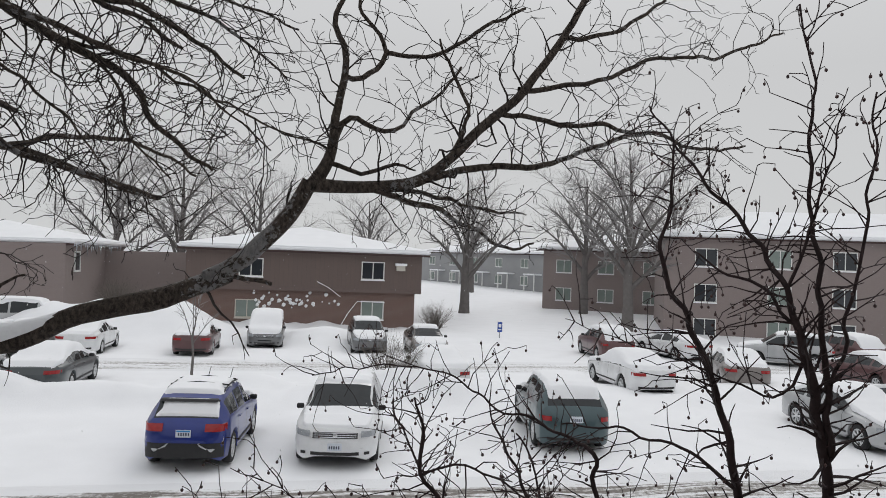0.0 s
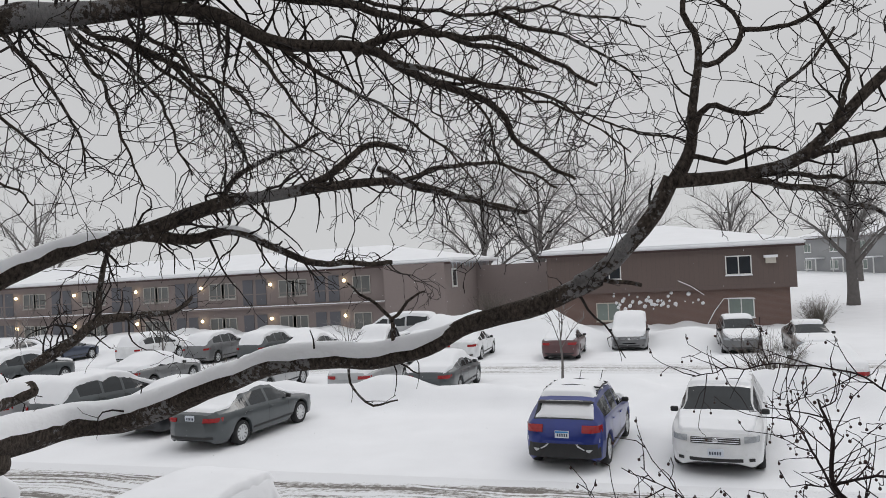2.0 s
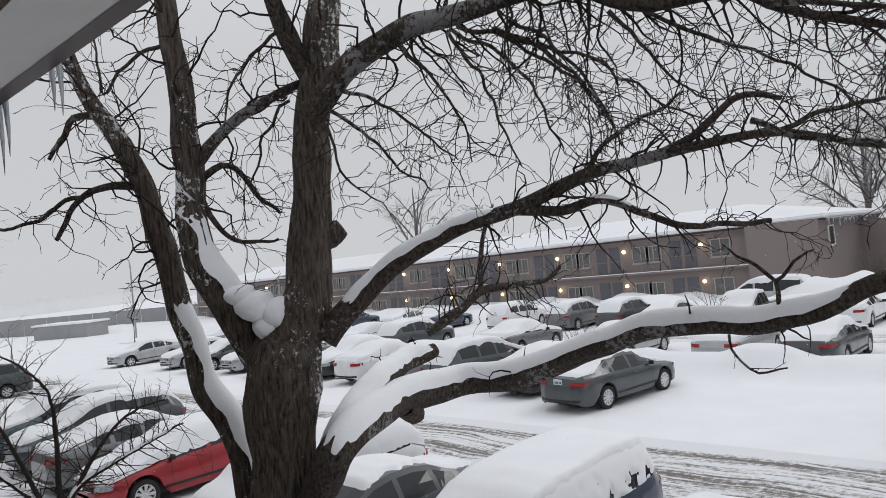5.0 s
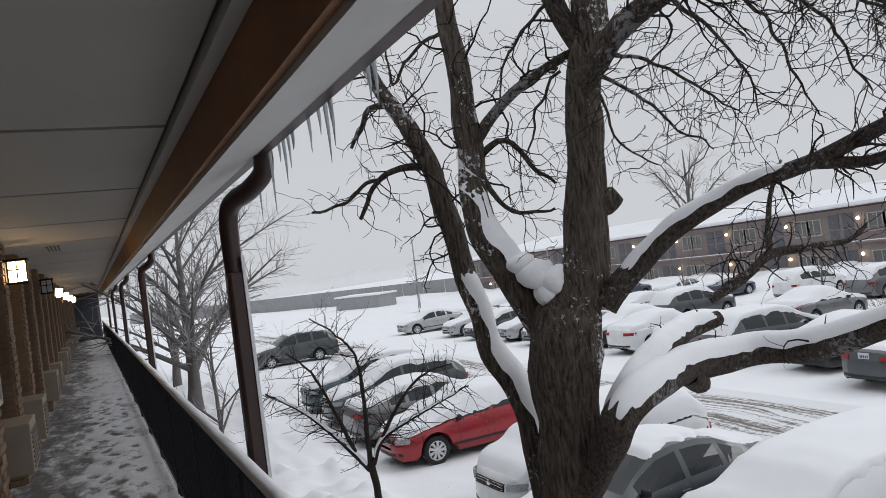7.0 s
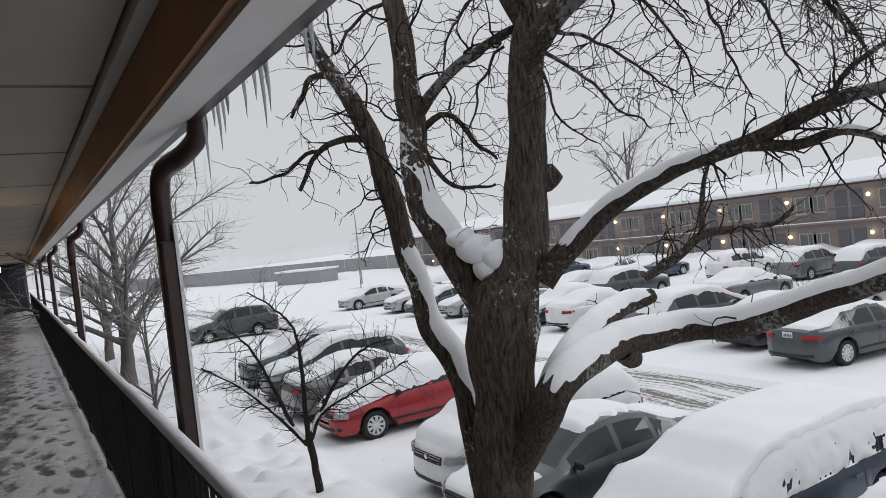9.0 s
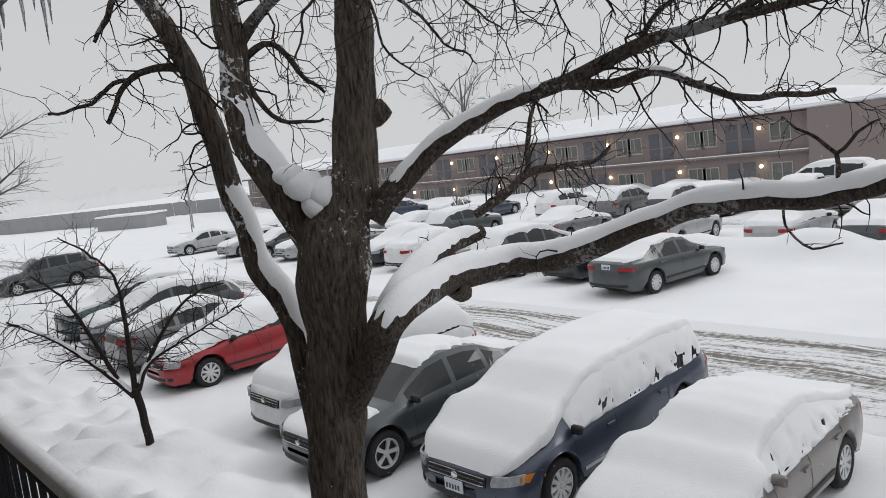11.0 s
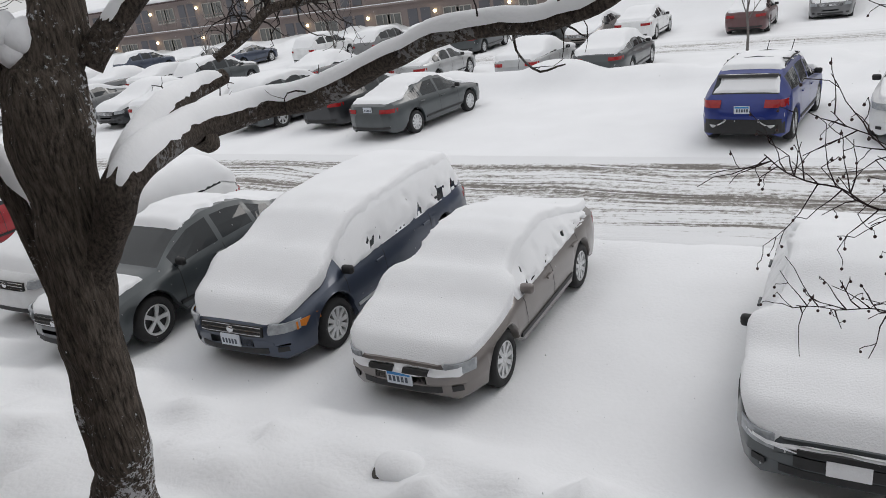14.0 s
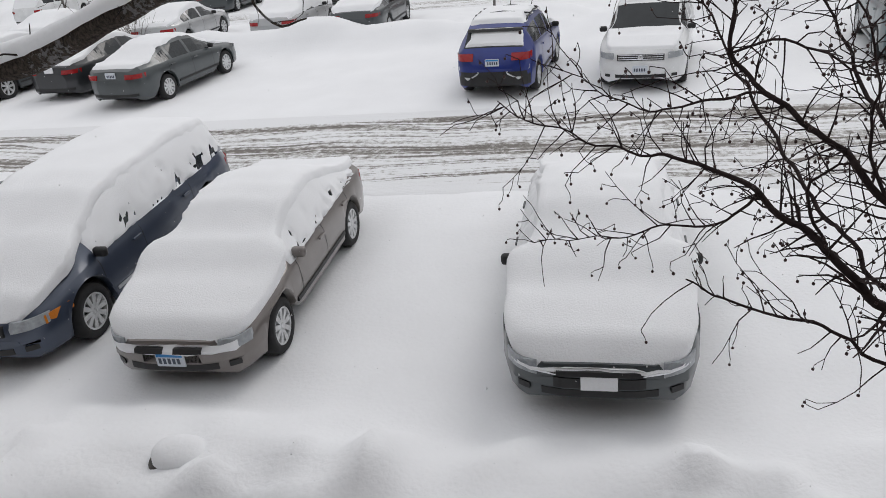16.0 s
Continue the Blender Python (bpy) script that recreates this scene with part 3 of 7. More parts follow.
def car(pos, heading, shape, paintmat, L, W, label, category="car", hs=1.0, wheelbase=2.7, r=0.33, snow=(), detail=2, spokes=7, group="", rack=False, tail="", nose="", plate=(), front_cover=False, name="car", z=0.0, amber=False, side_snow=None, over=0.92):
    CAR_SPOTS.append((pos[0], pos[1], W / 2, L / 2))
    key = (shape, L, W, hs, wheelbase, r, over)
    body = loft_cache.setdefault(key, Body(*key[:4], wheelbase, over if shape != "pickup" else 1.0, r))
    root = empty(name, pose(pos[0], pos[1], z - 0.03 - fall(*pos), 0, 0, heading), label, category, group or "parked cars")
    s, us = body.s, body.us
    rows = [full_row(h) for h in body.grid]
    n = len(rows[0])
    groups = {}
    for i in range(len(rows) - 1):
        u = (us[i] + us[i + 1]) / 2
        for j in range(n - 1):
            k = min(j, n - 2 - j)
            what = "body"
            if k >= 9 and s["shield"][0] < u < s["shield"][1]:
                what = "windscreen"
            elif k >= 9 and s["back"][0] < u < s["back"][1]:
                what = "rear_window"
            elif 6 <= k <= 7 and s["side"][0] < u < s["side"][1] and not any(abs(u - p) < 0.012 for p in s["pillars"]):
                seg = sum(u > p for p in s["pillars"])
                what = ("side_window", seg, j < n // 2)
            groups.setdefault(what, []).append((i, j))
    for what, cells in groups.items():
        used, v, f = {}, [], []
        for i, j in cells:
            q = []
            for a, b in ((i, j), (i, j + 1), (i + 1, j + 1), (i + 1, j)):
                if (a, b) not in used:
                    used[(a, b)] = len(v)
                    v.append(rows[a][b])
                q.append(used[(a, b)])
            f.append(q)
        if what == "body":
            for e in (0, len(rows) - 1):
                base = len(v)
                v += rows[e]
                f.append(range(base, base + n) if e == 0 else range(base + n - 1, base - 1, -1))
            pydata("body", v, f, paintmat, root, smooth=False)
        else:
            pydata(what if isinstance(what, str) else what[0], v, f, GLASS, root, "dark tinted glass")
    ob = [o for o in root.children if o.name.startswith("body")][0]
    ob.data.polygons.foreach_set("use_smooth", [len(p.vertices) == 4 for p in ob.data.polygons])
    ob.data.set_sharp_from_angle(angle=radians(34))
    box("underbody", -W / 2 + 0.24, W / 2 - 0.24, -L / 2 + 0.25, L / 2 - 0.25, 0.22, 0.62 * hs, TRIM, root)
    # wheels
    tyre, rim, dish = wheel_meshes(r, spokes)
    for side in (-1, 1):
        for wy in body.wy:
            wh = new("wheel")
            wh.parent = root
            wh.matrix_basis = pose(side * (W / 2 - 0.12), wy, r, 0, 0, 0 if side > 0 else 180)
            for nm, me in (("tyre", tyre), ("rim", rim), ("brake_dish", dish)):
                o = new(nm, me)
                o.parent = wh
    hh = keyed(s["top"], 0.02) * hs

    def fascia(nm, x0, x1, z0, z1, material, rear=False, out=0.012, lab="", zc=0.0):
        bm, nx = bmesh.new(), max(2, int(abs(x1 - x0) / 0.05))
        sg = -1 if rear else 1
        grid = []
        for a in range(nx + 1):
            x = x0 + (x1 - x0) * a / nx
            lift = zc * (x / (W / 2)) ** 2
            col = []
            for zz in (z0 + lift, (z0 + z1) / 2 + lift, z1 + lift):
                col.append((bm.verts.new((x, body.front_y(x, zz, rear) + sg * out, zz)), bm.verts.new((x, body.front_y(x, zz, rear) - sg * 0.03, zz))))
            grid.append(col)
        for a in range(nx):
            for b in range(2):
                bm.faces.new((grid[a][b][0], grid[a + 1][b][0], grid[a + 1][b + 1][0], grid[a][b + 1][0]))
            for b in (0, 2):
                bm.faces.new((grid[a][b][0], grid[a + 1][b][0], grid[a + 1][b][1], grid[a][b][1]))
        for a in (0, nx):
            for b in range(2):
                bm.faces.new((grid[a][b][0], grid[a][b + 1][0], grid[a][b + 1][1], grid[a][b][1]))
        return part(nm, bm, material, root, lab)

    if detail:
        # nose
        hl0, hl1 = hh - 0.13, hh - 0.01
        for sg in (-1, 1):
            fascia("headlight", sg * W * 0.30, sg * W * 0.455, hl0, hl1, LENS_CLEAR, zc=0.02)
        if amber:
            for sg in (-1, 1):
                fascia("indicator", sg * W * 0.445, sg * W * 0.487, hl0 + 0.01, hl1 - 0.01, LENS_AMBER, out=0.018, lab="amber indicator lens")
        if nose == "slits":
            for sg in (-1, 1):
                fascia("grille", sg * 0.06, sg * 0.36, hh - 0.105, hh - 0.06, TRIM, out=0.05, lab="narrow black grille slot")
        elif nose == "bar":
            fascia("grille", -0.36, 0.36, hh - 0.085, hh - 0.05, TRIM, out=0.055, lab="narrow black grille slot")
        else:
            g = fascia("grille", -W * 0.26, W * 0.26, hh - 0.15, hh - 0.03, TRIM)
            for kk in range(3):
                zz = hh - 0.13 + kk * 0.04
                fascia("grille_bar", -W * 0.25, W * 0.25, zz, zz + 0.012, CHROME, out=0.02)
            bm = bmesh.new()
            bmesh.ops.create_uvsphere(bm, u_segments=12, v_segments=8, radius=0.06)
            bmesh.ops.scale(bm, vec=(1, 0.25, 0.8), verts=bm.verts)
            bmesh.ops.translate(bm, vec=(0, body.front_y(0, hh - 0.09) + 0.025, hh - 0.09), verts=bm.verts)
            part("emblem", bm, CHROME, root, smooth=True)
        fascia("lower_intake", -W * 0.28, W * 0.28, 0.31, 0.38, TRIM, zc=0.03, out=0.005)
        if nose == "bar":
            fascia("bumper_grille", -W * 0.22, W * 0.22, 0.40, 0.50, TRIM, zc=0.03, out=0.010)
            for sg in (-1, 1):
                fascia("chrome_strip", sg * 0.22, sg * W * 0.43, 0.525, 0.545, CHROME, zc=0.05, out=0.016, lab="thin chrome strip")
        for sg in (-1, 1):
            fascia("fog_light", sg * W * 0.34, sg * W * 0.40, 0.33, 0.39, TRIM, out=0.005)
        # tail
        th = keyed(s["top"], 0.99) * hs
        for sg in (-1, 1):
            fascia("tail_light", sg * W * (0.24 if shape == "sedan" or tail else 0.33), sg * W * 0.47, (th - 0.13) if not tail else 0.84, (th - 0.02) if not tail else 0.99, LENS_RED, rear=True, out=0.02, lab="red tail light")
        fascia("rear_bumper", -W * 0.38, W * 0.38, 0.33, 0.40, TRIM, rear=True, zc=0.03, out=0.006)
        # mirrors
        um = s["shield"][0] + 0.055
        h = body.half(um)
        for sg in (-1, 1):
            bm = box_bm(-0.085, 0.085, -0.045, 0.045, -0.06, 0.06, 0.035)
            bmesh.ops.translate(bm, vec=(sg * (h[5].x + 0.06), h[5].y - 0.03, h[5].z + 0.09), verts=bm.verts)
            part("wing_mirror", bm, TRIM if nose in ("", "bar") else paintmat, root, smooth=True)
        # door handles and sill
        for sg in (-1, 1):
            for ud in (s["pillars"][0] - 0.03, s["pillars"][1] + 0.01):
                hd = body.half(ud)
                x = sg * (hd[4].x + 0.012)
                box("door_handle", min(x, x + sg * 0.03), max(x, x + sg * 0.03), hd[4].y - 0.09, hd[4].y + 0.09, hd[4].z - 0.035, hd[4].z - 0.005, paintmat, root, bevel=0.008)
            hd = body.half(0.55)
            x = sg * hd[2].x
            box("sill_trim", min(x - sg * 0.01, x + sg * 0.016), max(x - sg * 0.01, x + sg * 0.016), body.wy[1] + r + 0.12, body.wy[0] - r - 0.12, 0.36, 0.41, CHROME if shape == "van" else TRIM, root)
            # door seams as shallow dark grooves
            for ud in (s["shield"][0] + 0.055, s["pillars"][0], s["pillars"][1] + 0.045):
                hd = body.half(ud)
                v = [(sg * (p.x + 0.003), p.y + d, p.z) for p in hd[2:6] for d in (-0.006, 0.006)]
                pydata("door_seam", v, [(0, 1, 3, 2), (2, 3, 5, 4), (4, 5, 7, 6)], TRIM, root)
        for rear, zz, blue, dirt in plate:
            y = body.front_y(0, zz, rear)
            sg = -1 if rear else 1
            a, b = sorted((y + sg * 0.008, y + sg * 0.028))
            pl = box("number_plate", -0.155, 0.155, a, b, zz - 0.078, zz + 0.078, SNOW_CAR if dirt else PLATE, root, "snow-caked plate" if dirt else "number plate", 0.006)
            if not dirt:
                a, b = sorted((y + sg * 0.026, y + sg * 0.031))
                if blue:
                    box("plate_band", -0.14, 0.14, a, b, zz + 0.035, zz + 0.068, PLATE_BLUE, pl)
                for kk in range(5):
                    xx = -0.105 + kk * 0.05
                    box("plate_bar", xx, xx + 0.03, a, b, zz - 0.045, zz + 0.02, P_NAVY, pl)
    if tail == "hatch":
        fascia("rear_spoiler", -W * 0.33, W * 0.33, keyed(s["top"], 0.88) * hs - 0.05, keyed(s["top"], 0.88) * hs, TRIM, rear=True, out=0.10)
        fascia("lower_bumper", -W * 0.45, W * 0.45, 0.30, 0.60, TRIM, rear=True, out=0.012)
        for sg in (-1, 1):
            bm = bmesh.new()
            vs = [bm.verts.new((sg * xx, body.front_y(xx, zz, True) - oo, zz)) for xx, zz, oo in ((0.30, 0.60, 0.015), (0.80, 0.72, 0.015), (0.80, 0.64, 0.03), (0.34, 0.54, 0.03), (0.62, 0.45, 0.03), (0.58, 0.42, 0.02))]
            bm.faces.new(vs[:4])
            bm.faces.new((vs[3], vs[2], vs[4], vs[5]))
            bmesh.ops.solidify(bm, geom=bm.faces[:], thickness=0.02)
            part("bumper_accent", bm, SNOW_CAR, root, "snow caught on the bumper crease")
    if rack:
        for sg in (-1, 1):
            pts = [Vector((sg * body.half(u)[9].x * 0.97, body.half(u)[9].y, body.half(u)[9].z + dz)) for u, dz in ((0.44, 0.0), (0.47, 0.06), (0.60, 0.07), (0.76, 0.06), (0.80, 0.0))]
            t = Tubes()
            t.add(pts, [0.018] * 5, 6)
            t.make("roof_rail", TRIM, root)
        for u in (0.52, 0.70):
            p = body.half(u)
            t = Tubes()
            t.add([Vector((-p[9].x, p[9].y, p[9].z + 0.075)), Vector((0, p[9].y, p[11].z + 0.10)), Vector((p[9].x, p[9].y, p[9].z + 0.075))], [0.018] * 3, 6)
            t.make("cross_bar", TRIM, root)
    if detail > 1 and rack:
        for sx in (-0.28, 0.26):
            t = Tubes()
            p = body.half(s["shield"][0] + 0.02)
            t.add([Vector((sx, p[11].y, p[11].z)), Vector((sx + 0.05, p[11].y - 0.12, p[11].z + 0.32)), Vector((sx + 0.14, p[11].y - 0.18, p[11].z + 0.66))], [0.014, 0.011, 0.008], 5)
            t.make("wiper", TRIM, root, "wiper arm lifted off the windscreen")
    # snow lying on the car
    for u0, u1, k, th in snow:
        seed = pos[0] * 3.7 + u0 * 11
        NS = 56 if detail > 1 else 26
        uu = [u0 + (u1 - u0) * i / NS for i in range(NS + 1)]
        v, f = [], []
        for i, u in enumerate(uu):
            h = body.half(u)
            low = []
            side = []
            for sg in (-1, 1):
                kk = (keyed(k, u) if isinstance(k, tuple) else k) + 0.5 * noise.noise(Vector((u * 8 + seed, sg * 3.1, 0.5))) + 0.4 * noise.noise(Vector((u * 34 + seed, sg * 7.7, 1.5)))
                kk = min(max(kk, 2.0), 10.6)
                nn = 9
                col = []
                for m in range(nn + 1):
                    w = kk + (11 - kk) * m / nn
                    a = int(min(w, 10.999))
                    p = h[a].lerp(h[a + 1], w - a)
                    e = smooth(0, 0.22, m / nn) * smooth(0, 0.05, (u - u0) / (u1 - u0)) * smooth(0, 0.05, (u1 - u) / (u1 - u0))
                    bump = th * (1 + 1.0 * math.exp(-(((u - s["shield"][0]) / 0.055) ** 2)) * (detail > 1) + 0.28 * noise.noise(Vector((u * 5 + seed, p.x * 1.6 * sg, 2.5))) + 0.10 * noise.noise(Vector((u * 24 + seed, p.x * 9 * sg, 7.5))))
                    out = 0.45 if w < 8.5 else 0.1
                    dz = -0.014 + (bump + 0.014) * max(e, 0.22 if 0 < i < NS else 0.0)
                    col.append(Vector((sg * (p.x + out * dz), p.y, p.z + dz)))
                side.append(col)
            v += side[0] + list(reversed(side[1][:-1]))
        w = 19
        for i in range(NS):
            for j in range(w - 1):
                f.append((i * w + j, i * w + j + 1, (i + 1) * w + j + 1, (i + 1) * w + j))
        pydata("snow_cover", v, f, SNOW_CAR, root, "thick fresh snow lying on the car", smooth=True)
    if side_snow:
        # snow frozen to the side windows, with bare patches
        for sg in (-1, 1):
            v, f, nu, nk = [], [], 64, 10
            for i in range(nu + 1):
                u = side_snow[0] + (side_snow[1] - side_snow[0]) * i / nu
                h = body.half(u)
                for m in range(nk + 1):
                    w = side_snow[2] + (8.9 - side_snow[2]) * m / nk
                    q = int(w)
                    p = h[q].lerp(h[q + 1], w - q)
                    n = noise.noise(Vector((u * 22 + pos[0], w * 1.9, sg * 2.0))) + 0.7 * noise.noise(Vector((u * 60 + pos[0], w * 4.5, sg * 5.0)))
                    hold = 0.30 + 0.5 * smooth(side_snow[2] + 0.5, 8.2, w) - 0.55 * smooth(0.5, 1.0, (u - side_snow[0]) / (side_snow[1] - side_snow[0])) * smooth(7.6, 6.2, w)
                    o = (-0.012 + 0.045 * smooth(-0.25, 0.35, n + hold)) * min(1, i * 0.5, (nu - i) * 0.5) - (0.012 if i in (0, nu) or m == 0 else 0)
                    v.append((sg * (p.x + o), p.y, p.z + o * 0.4))
            for i in range(nu):
                for m in range(nk):
                    k0 = i * (nk + 1) + m
                    f.append((k0, k0 + 1, k0 + nk + 2, k0 + nk + 1))
            pydata("window_snow", v, f, SNOW_CAR, root, "snow frozen to the side windows", smooth=True)
    if front_cover:
        cov0 = 0.56 if nose == "bar" else 0.50
        bm = bmesh.new()
        grid = []
        for a in range(17):
            x = -W * 0.44 + W * 0.88 * a / 16
            col = []
            for b in range(5):
                zz = cov0 + (hh - 0.03 - cov0) * b / 4 + (0.05 * noise.noise(Vector((x * 7, 2.0, pos[0]))) if b == 0 else 0)
                edge = smooth(0, 0.25, b / 4 + 0.02) * smooth(0, 0.12, 0.5 - abs(a / 16 - 0.5) + 0.02)
                o = -0.012 + 0.055 * edge * (1 + 0.5 * noise.noise(Vector((x * 9, zz * 11, pos[0]))))
                if nose == "slits" and b == 3 and 0.05 < abs(x) < 0.38:
                    o = 0.004
                if nose == "bar" and b == 3 and abs(x) < 0.37:
                    o = 0.004
                col.append(bm.verts.new((x, body.front_y(x, zz) + o, zz)))
            grid.append(col)
        for a in range(16):
            for b in range(4):
                bm.faces.new((grid[a][b], grid[a + 1][b], grid[a + 1][b + 1], grid[a][b + 1]))
        part("nose_snow", bm, SNOW_CAR, root, "snow plastered over the nose", smooth=True)
    return root


FULL, HALF, ROOF = ((0.004, 0.995, 6.0, 0.11),), ((0.01, 0.99, 7.9, 0.08),), ((0.40, 0.84, 9.0, 0.07),)
HOOD_ROOF = ((0.01, 0.27, 8.0, 0.06), (0.41, 0.86, 8.8, 0.07))

# near row, noses towards the building
DRAPE = ((0, 5.4), (0.24, 5.4), (0.33, 7.9), (1, 7.9))
car((-0.14, 7.46), 180, "sedan", P_DARK, 4.45, 1.76, "dark grey sedan buried under thick smooth snow in the near row", snow=((0.003, 0.995, DRAPE, 0.12),), side_snow=(0.30, 0.90, 5.2), nose="bar", plate=((False, 0.47, False, True),), front_cover=True, hs=0.88)
car((-4.30, 7.62), 180.5, "sedan", P_TAUPE, 4.42, 1.70, "grey-brown sedan with a thick snow cover and dark alloy wheels", snow=((0.003, 0.995, DRAPE, 0.11),), side_snow=(0.30, 0.90, 5.3), nose="slits", plate=((False, 0.45, True, False),), front_cover=True, hs=0.89, spokes=9, wheelbase=2.6, r=0.31, over=0.84)
car((-6.86, 8.08), 181, "van", P_NAVY, 5.10, 1.92, "navy minivan with snow over its roof, windscreen and bonnet", "minivan", snow=((0.012, 0.99, ((0, 7.2), (0.16, 7.4), (0.24, 8.1), (1, 8.1)), 0.11),), side_snow=(0.24, 0.955, 5.7), wheelbase=3.0, amber=True, plate=((False, 0.47, False, False),), spokes=10, hs=0.875)
car((-9.47, 7.2), 180, "sedan", P_DARK, 4.50, 1.78, "charcoal sedan with clear side windows and a snowy roof", snow=((0.01, 0.22, 8.6, 0.04), (0.40, 0.99, 9.2, 0.05)), wheelbase=2.65, hs=1.0, spokes=5)
car((-11.45, 7.75), 180, "suv", P_WHITE, 4.52, 1.82, "white crossover covered in thick snow behind the big tree", snow=((0.03, 0.995, 6.0, 0.14),), wheelbase=2.69, r=0.35)
car((-16.5, 7.85), 180, "sedan", P_RED, 4.60, 1.80, "bright red sedan with snow on its roof and bonnet", snow=((0.02, 0.99, 6.6, 0.11),), spokes=9)
car((-19.4, 8.0), 0, "sedan", P_GREY, 4.7, 1.82, "grey snow-streaked sedan parked tail-first beside the red car", snow=HALF, detail=2)
car((-22.3, 8.2), 180, "suv", P_DARK, 4.7, 1.85, "dark grey estate car with a dusting of snow", snow=HALF, detail=1)
car((-25.3, 8.3), 180, "suv", P_TEAL, 4.6, 1.84, "dark green crossover with a snowy bonnet", snow=HALF, detail=1)
car((-41.5, 9.8), 180, "suv", P_DARK, 4.9, 1.9, "dark off-roader with snow on roof and bonnet", snow=HOOD_ROOF, detail=1, hs=1.05)

# second row
car((-2.22, 18.28), -6, "suv", P_BLUE, 4.39, 1.80, "bright blue hatchback crossover with a snowy roof and raised wipers", snow=((0.02, 0.26, 8.0, 0.06), (0.41, 0.84, 8.9, 0.09), (0.885, 0.95, 9.0, 0.05)), wheelbase=2.64, hs=0.95, tail="hatch", rack=True, plate=((True, 0.80, True, False),), r=0.34)
car((1.0, 18.27), 172, "suv", P_WHITE, 4.48, 1.86, "white crossover facing the lane with snow on its bonnet", snow=((0.03, 0.25, 8.2, 0.05), (0.42, 0.9, 9.0, 0.06)), wheelbase=2.67, plate=((False, 0.50, False, False),), r=0.35)
car((6.85, 19.2), -8, "suv", P_TEAL, 4.55, 1.84, "dark teal crossover with snow on its roof and tailgate", snow=((0.02, 0.26, 8.2, 0.06), (0.40, 0.93, 8.7, 0.07)), wheelbase=2.66, plate=((True, 0.85, False, False),), r=0.35)
car((15.4, 18.4), 176, "sedan", P_SILVER, 4.7, 1.82, "silver sedan with a snowy roof behind the berry tree", snow=HALF, wheelbase=2.75)
car((18.6, 18.6), 180, "sedan", P_NAVY, 4.7, 1.82, "dark blue sedan half hidden behind the berry tree", snow=HALF, detail=1)
car((-12.06, 19.1), -6.5, "sedan", P_DARK, 4.75, 1.83, "charcoal sedan with a snowy roof and boot, rear to the lane", snow=((0.02, 0.24, 8.3, 0.06), (0.26, 0.97, 8.8, 0.06)), wheelbase=2.78, spokes=10, plate=((True, 0.88, False, False),))
car((-14.8, 20.2), -5, "sedan", P_BLACK, 4.7, 1.82, "black sedan with snow on roof, window and boot", snow=((0.02, 0.98, 8.2, 0.09),), spokes=10, plate=((True, 0.9, False, True),))
car((-18.0, 20.1), -5, "suv", P_DARK, 4.7, 1.88, "dark grey crossover with a thick snow cover", snow=HALF, r=0.36, wheelbase=2.75)
car((-20.6, 20.2), 0, "sedan", P_SILVER, 4.6, 1.8, "silver sedan under a heavy snow cover", snow=FULL, detail=1)
car((-23.5, 20.4), 0, "sedan", P_WHITE, 4.6, 1.8, "white sedan under a heavy snow cover", snow=FULL, detail=1)
car((-26.3, 21.0), 180, "sedan", P_BLACK, 4.7, 1.82, "black sedan facing the lane under deep snow", snow=((0.01, 0.99, 6.2, 0.14),), detail=1)
for i, (x, m) in enumerate(((-30.4, P_GREY), (-33.4, P_SILVER), (-36.6, P_DARK), (-40.0, P_SILVER), (-46.5, P_SILVER))):
    car((x, 20.6 + 0.3 * (i % 2)), 180, "sedan", m, 4.6, 1.8, "sedan with snow on bonnet and roof, far along the second row", snow=HALF, detail=1)

# third row, noses towards the far lane
car((-8.1, 26.4), 0, "sedan", P_DARK, 4.85, 1.85, "charcoal sedan half buried behind a snow bank", snow=((0.01, 0.99, 7.4, 0.11),), detail=1)
car((-11.0, 26.2), 0, "sedan", P_SILVER, 4.6, 1.8, "silver sedan buried in a snow bank", snow=FULL, detail=1)
car((-15.5, 26.2), 0, "sedan", P_SILVER, 4.7, 1.82, "silver sedan with a snow-covered roof", snow=((0.01, 0.99, 7.8, 0.08),), detail=1)
car((4.8, 26.6), 0, "sedan", P_WHITE, 4.6, 1.8, "white sedan drifted over with snow", snow=FULL, detail=1)
car((12.4, 26.6), 0, "sedan", P_WHITE, 4.7, 1.82, "white sedan with red lights under deep snow", snow=FULL, detail=1)
car((17.5, 27.5), -20, "sedan", P_TAUPE, 4.7, 1.82, "grey-brown sedan in the far row under snow", snow=HALF, detail=1)
car((23.5, 27.0), 0, "sedan", P_MAROON, 4.7, 1.82, "maroon sedan seen through the berry branches", snow=HALF, detail=1)
for x, m, sh in ((-21.5, P_GREY, "sedan"), (-28.6, P_DARK, "suv"), (-32.0, P_WHITE, "sedan"), (-35.4, P_GREY, "sedan"), (-39.0, P_SILVER, "sedan"), (-43.0, P_NAVY, "pickup"), (-48.0, P_GREY, "sedan")):
    car((x, 27.2), 0, sh, m, 4.7 if sh != "pickup" else 5.6, 1.82, "snow-laden vehicle in the crowded third row", snow=HALF if sh != "sedan" else FULL, detail=1)

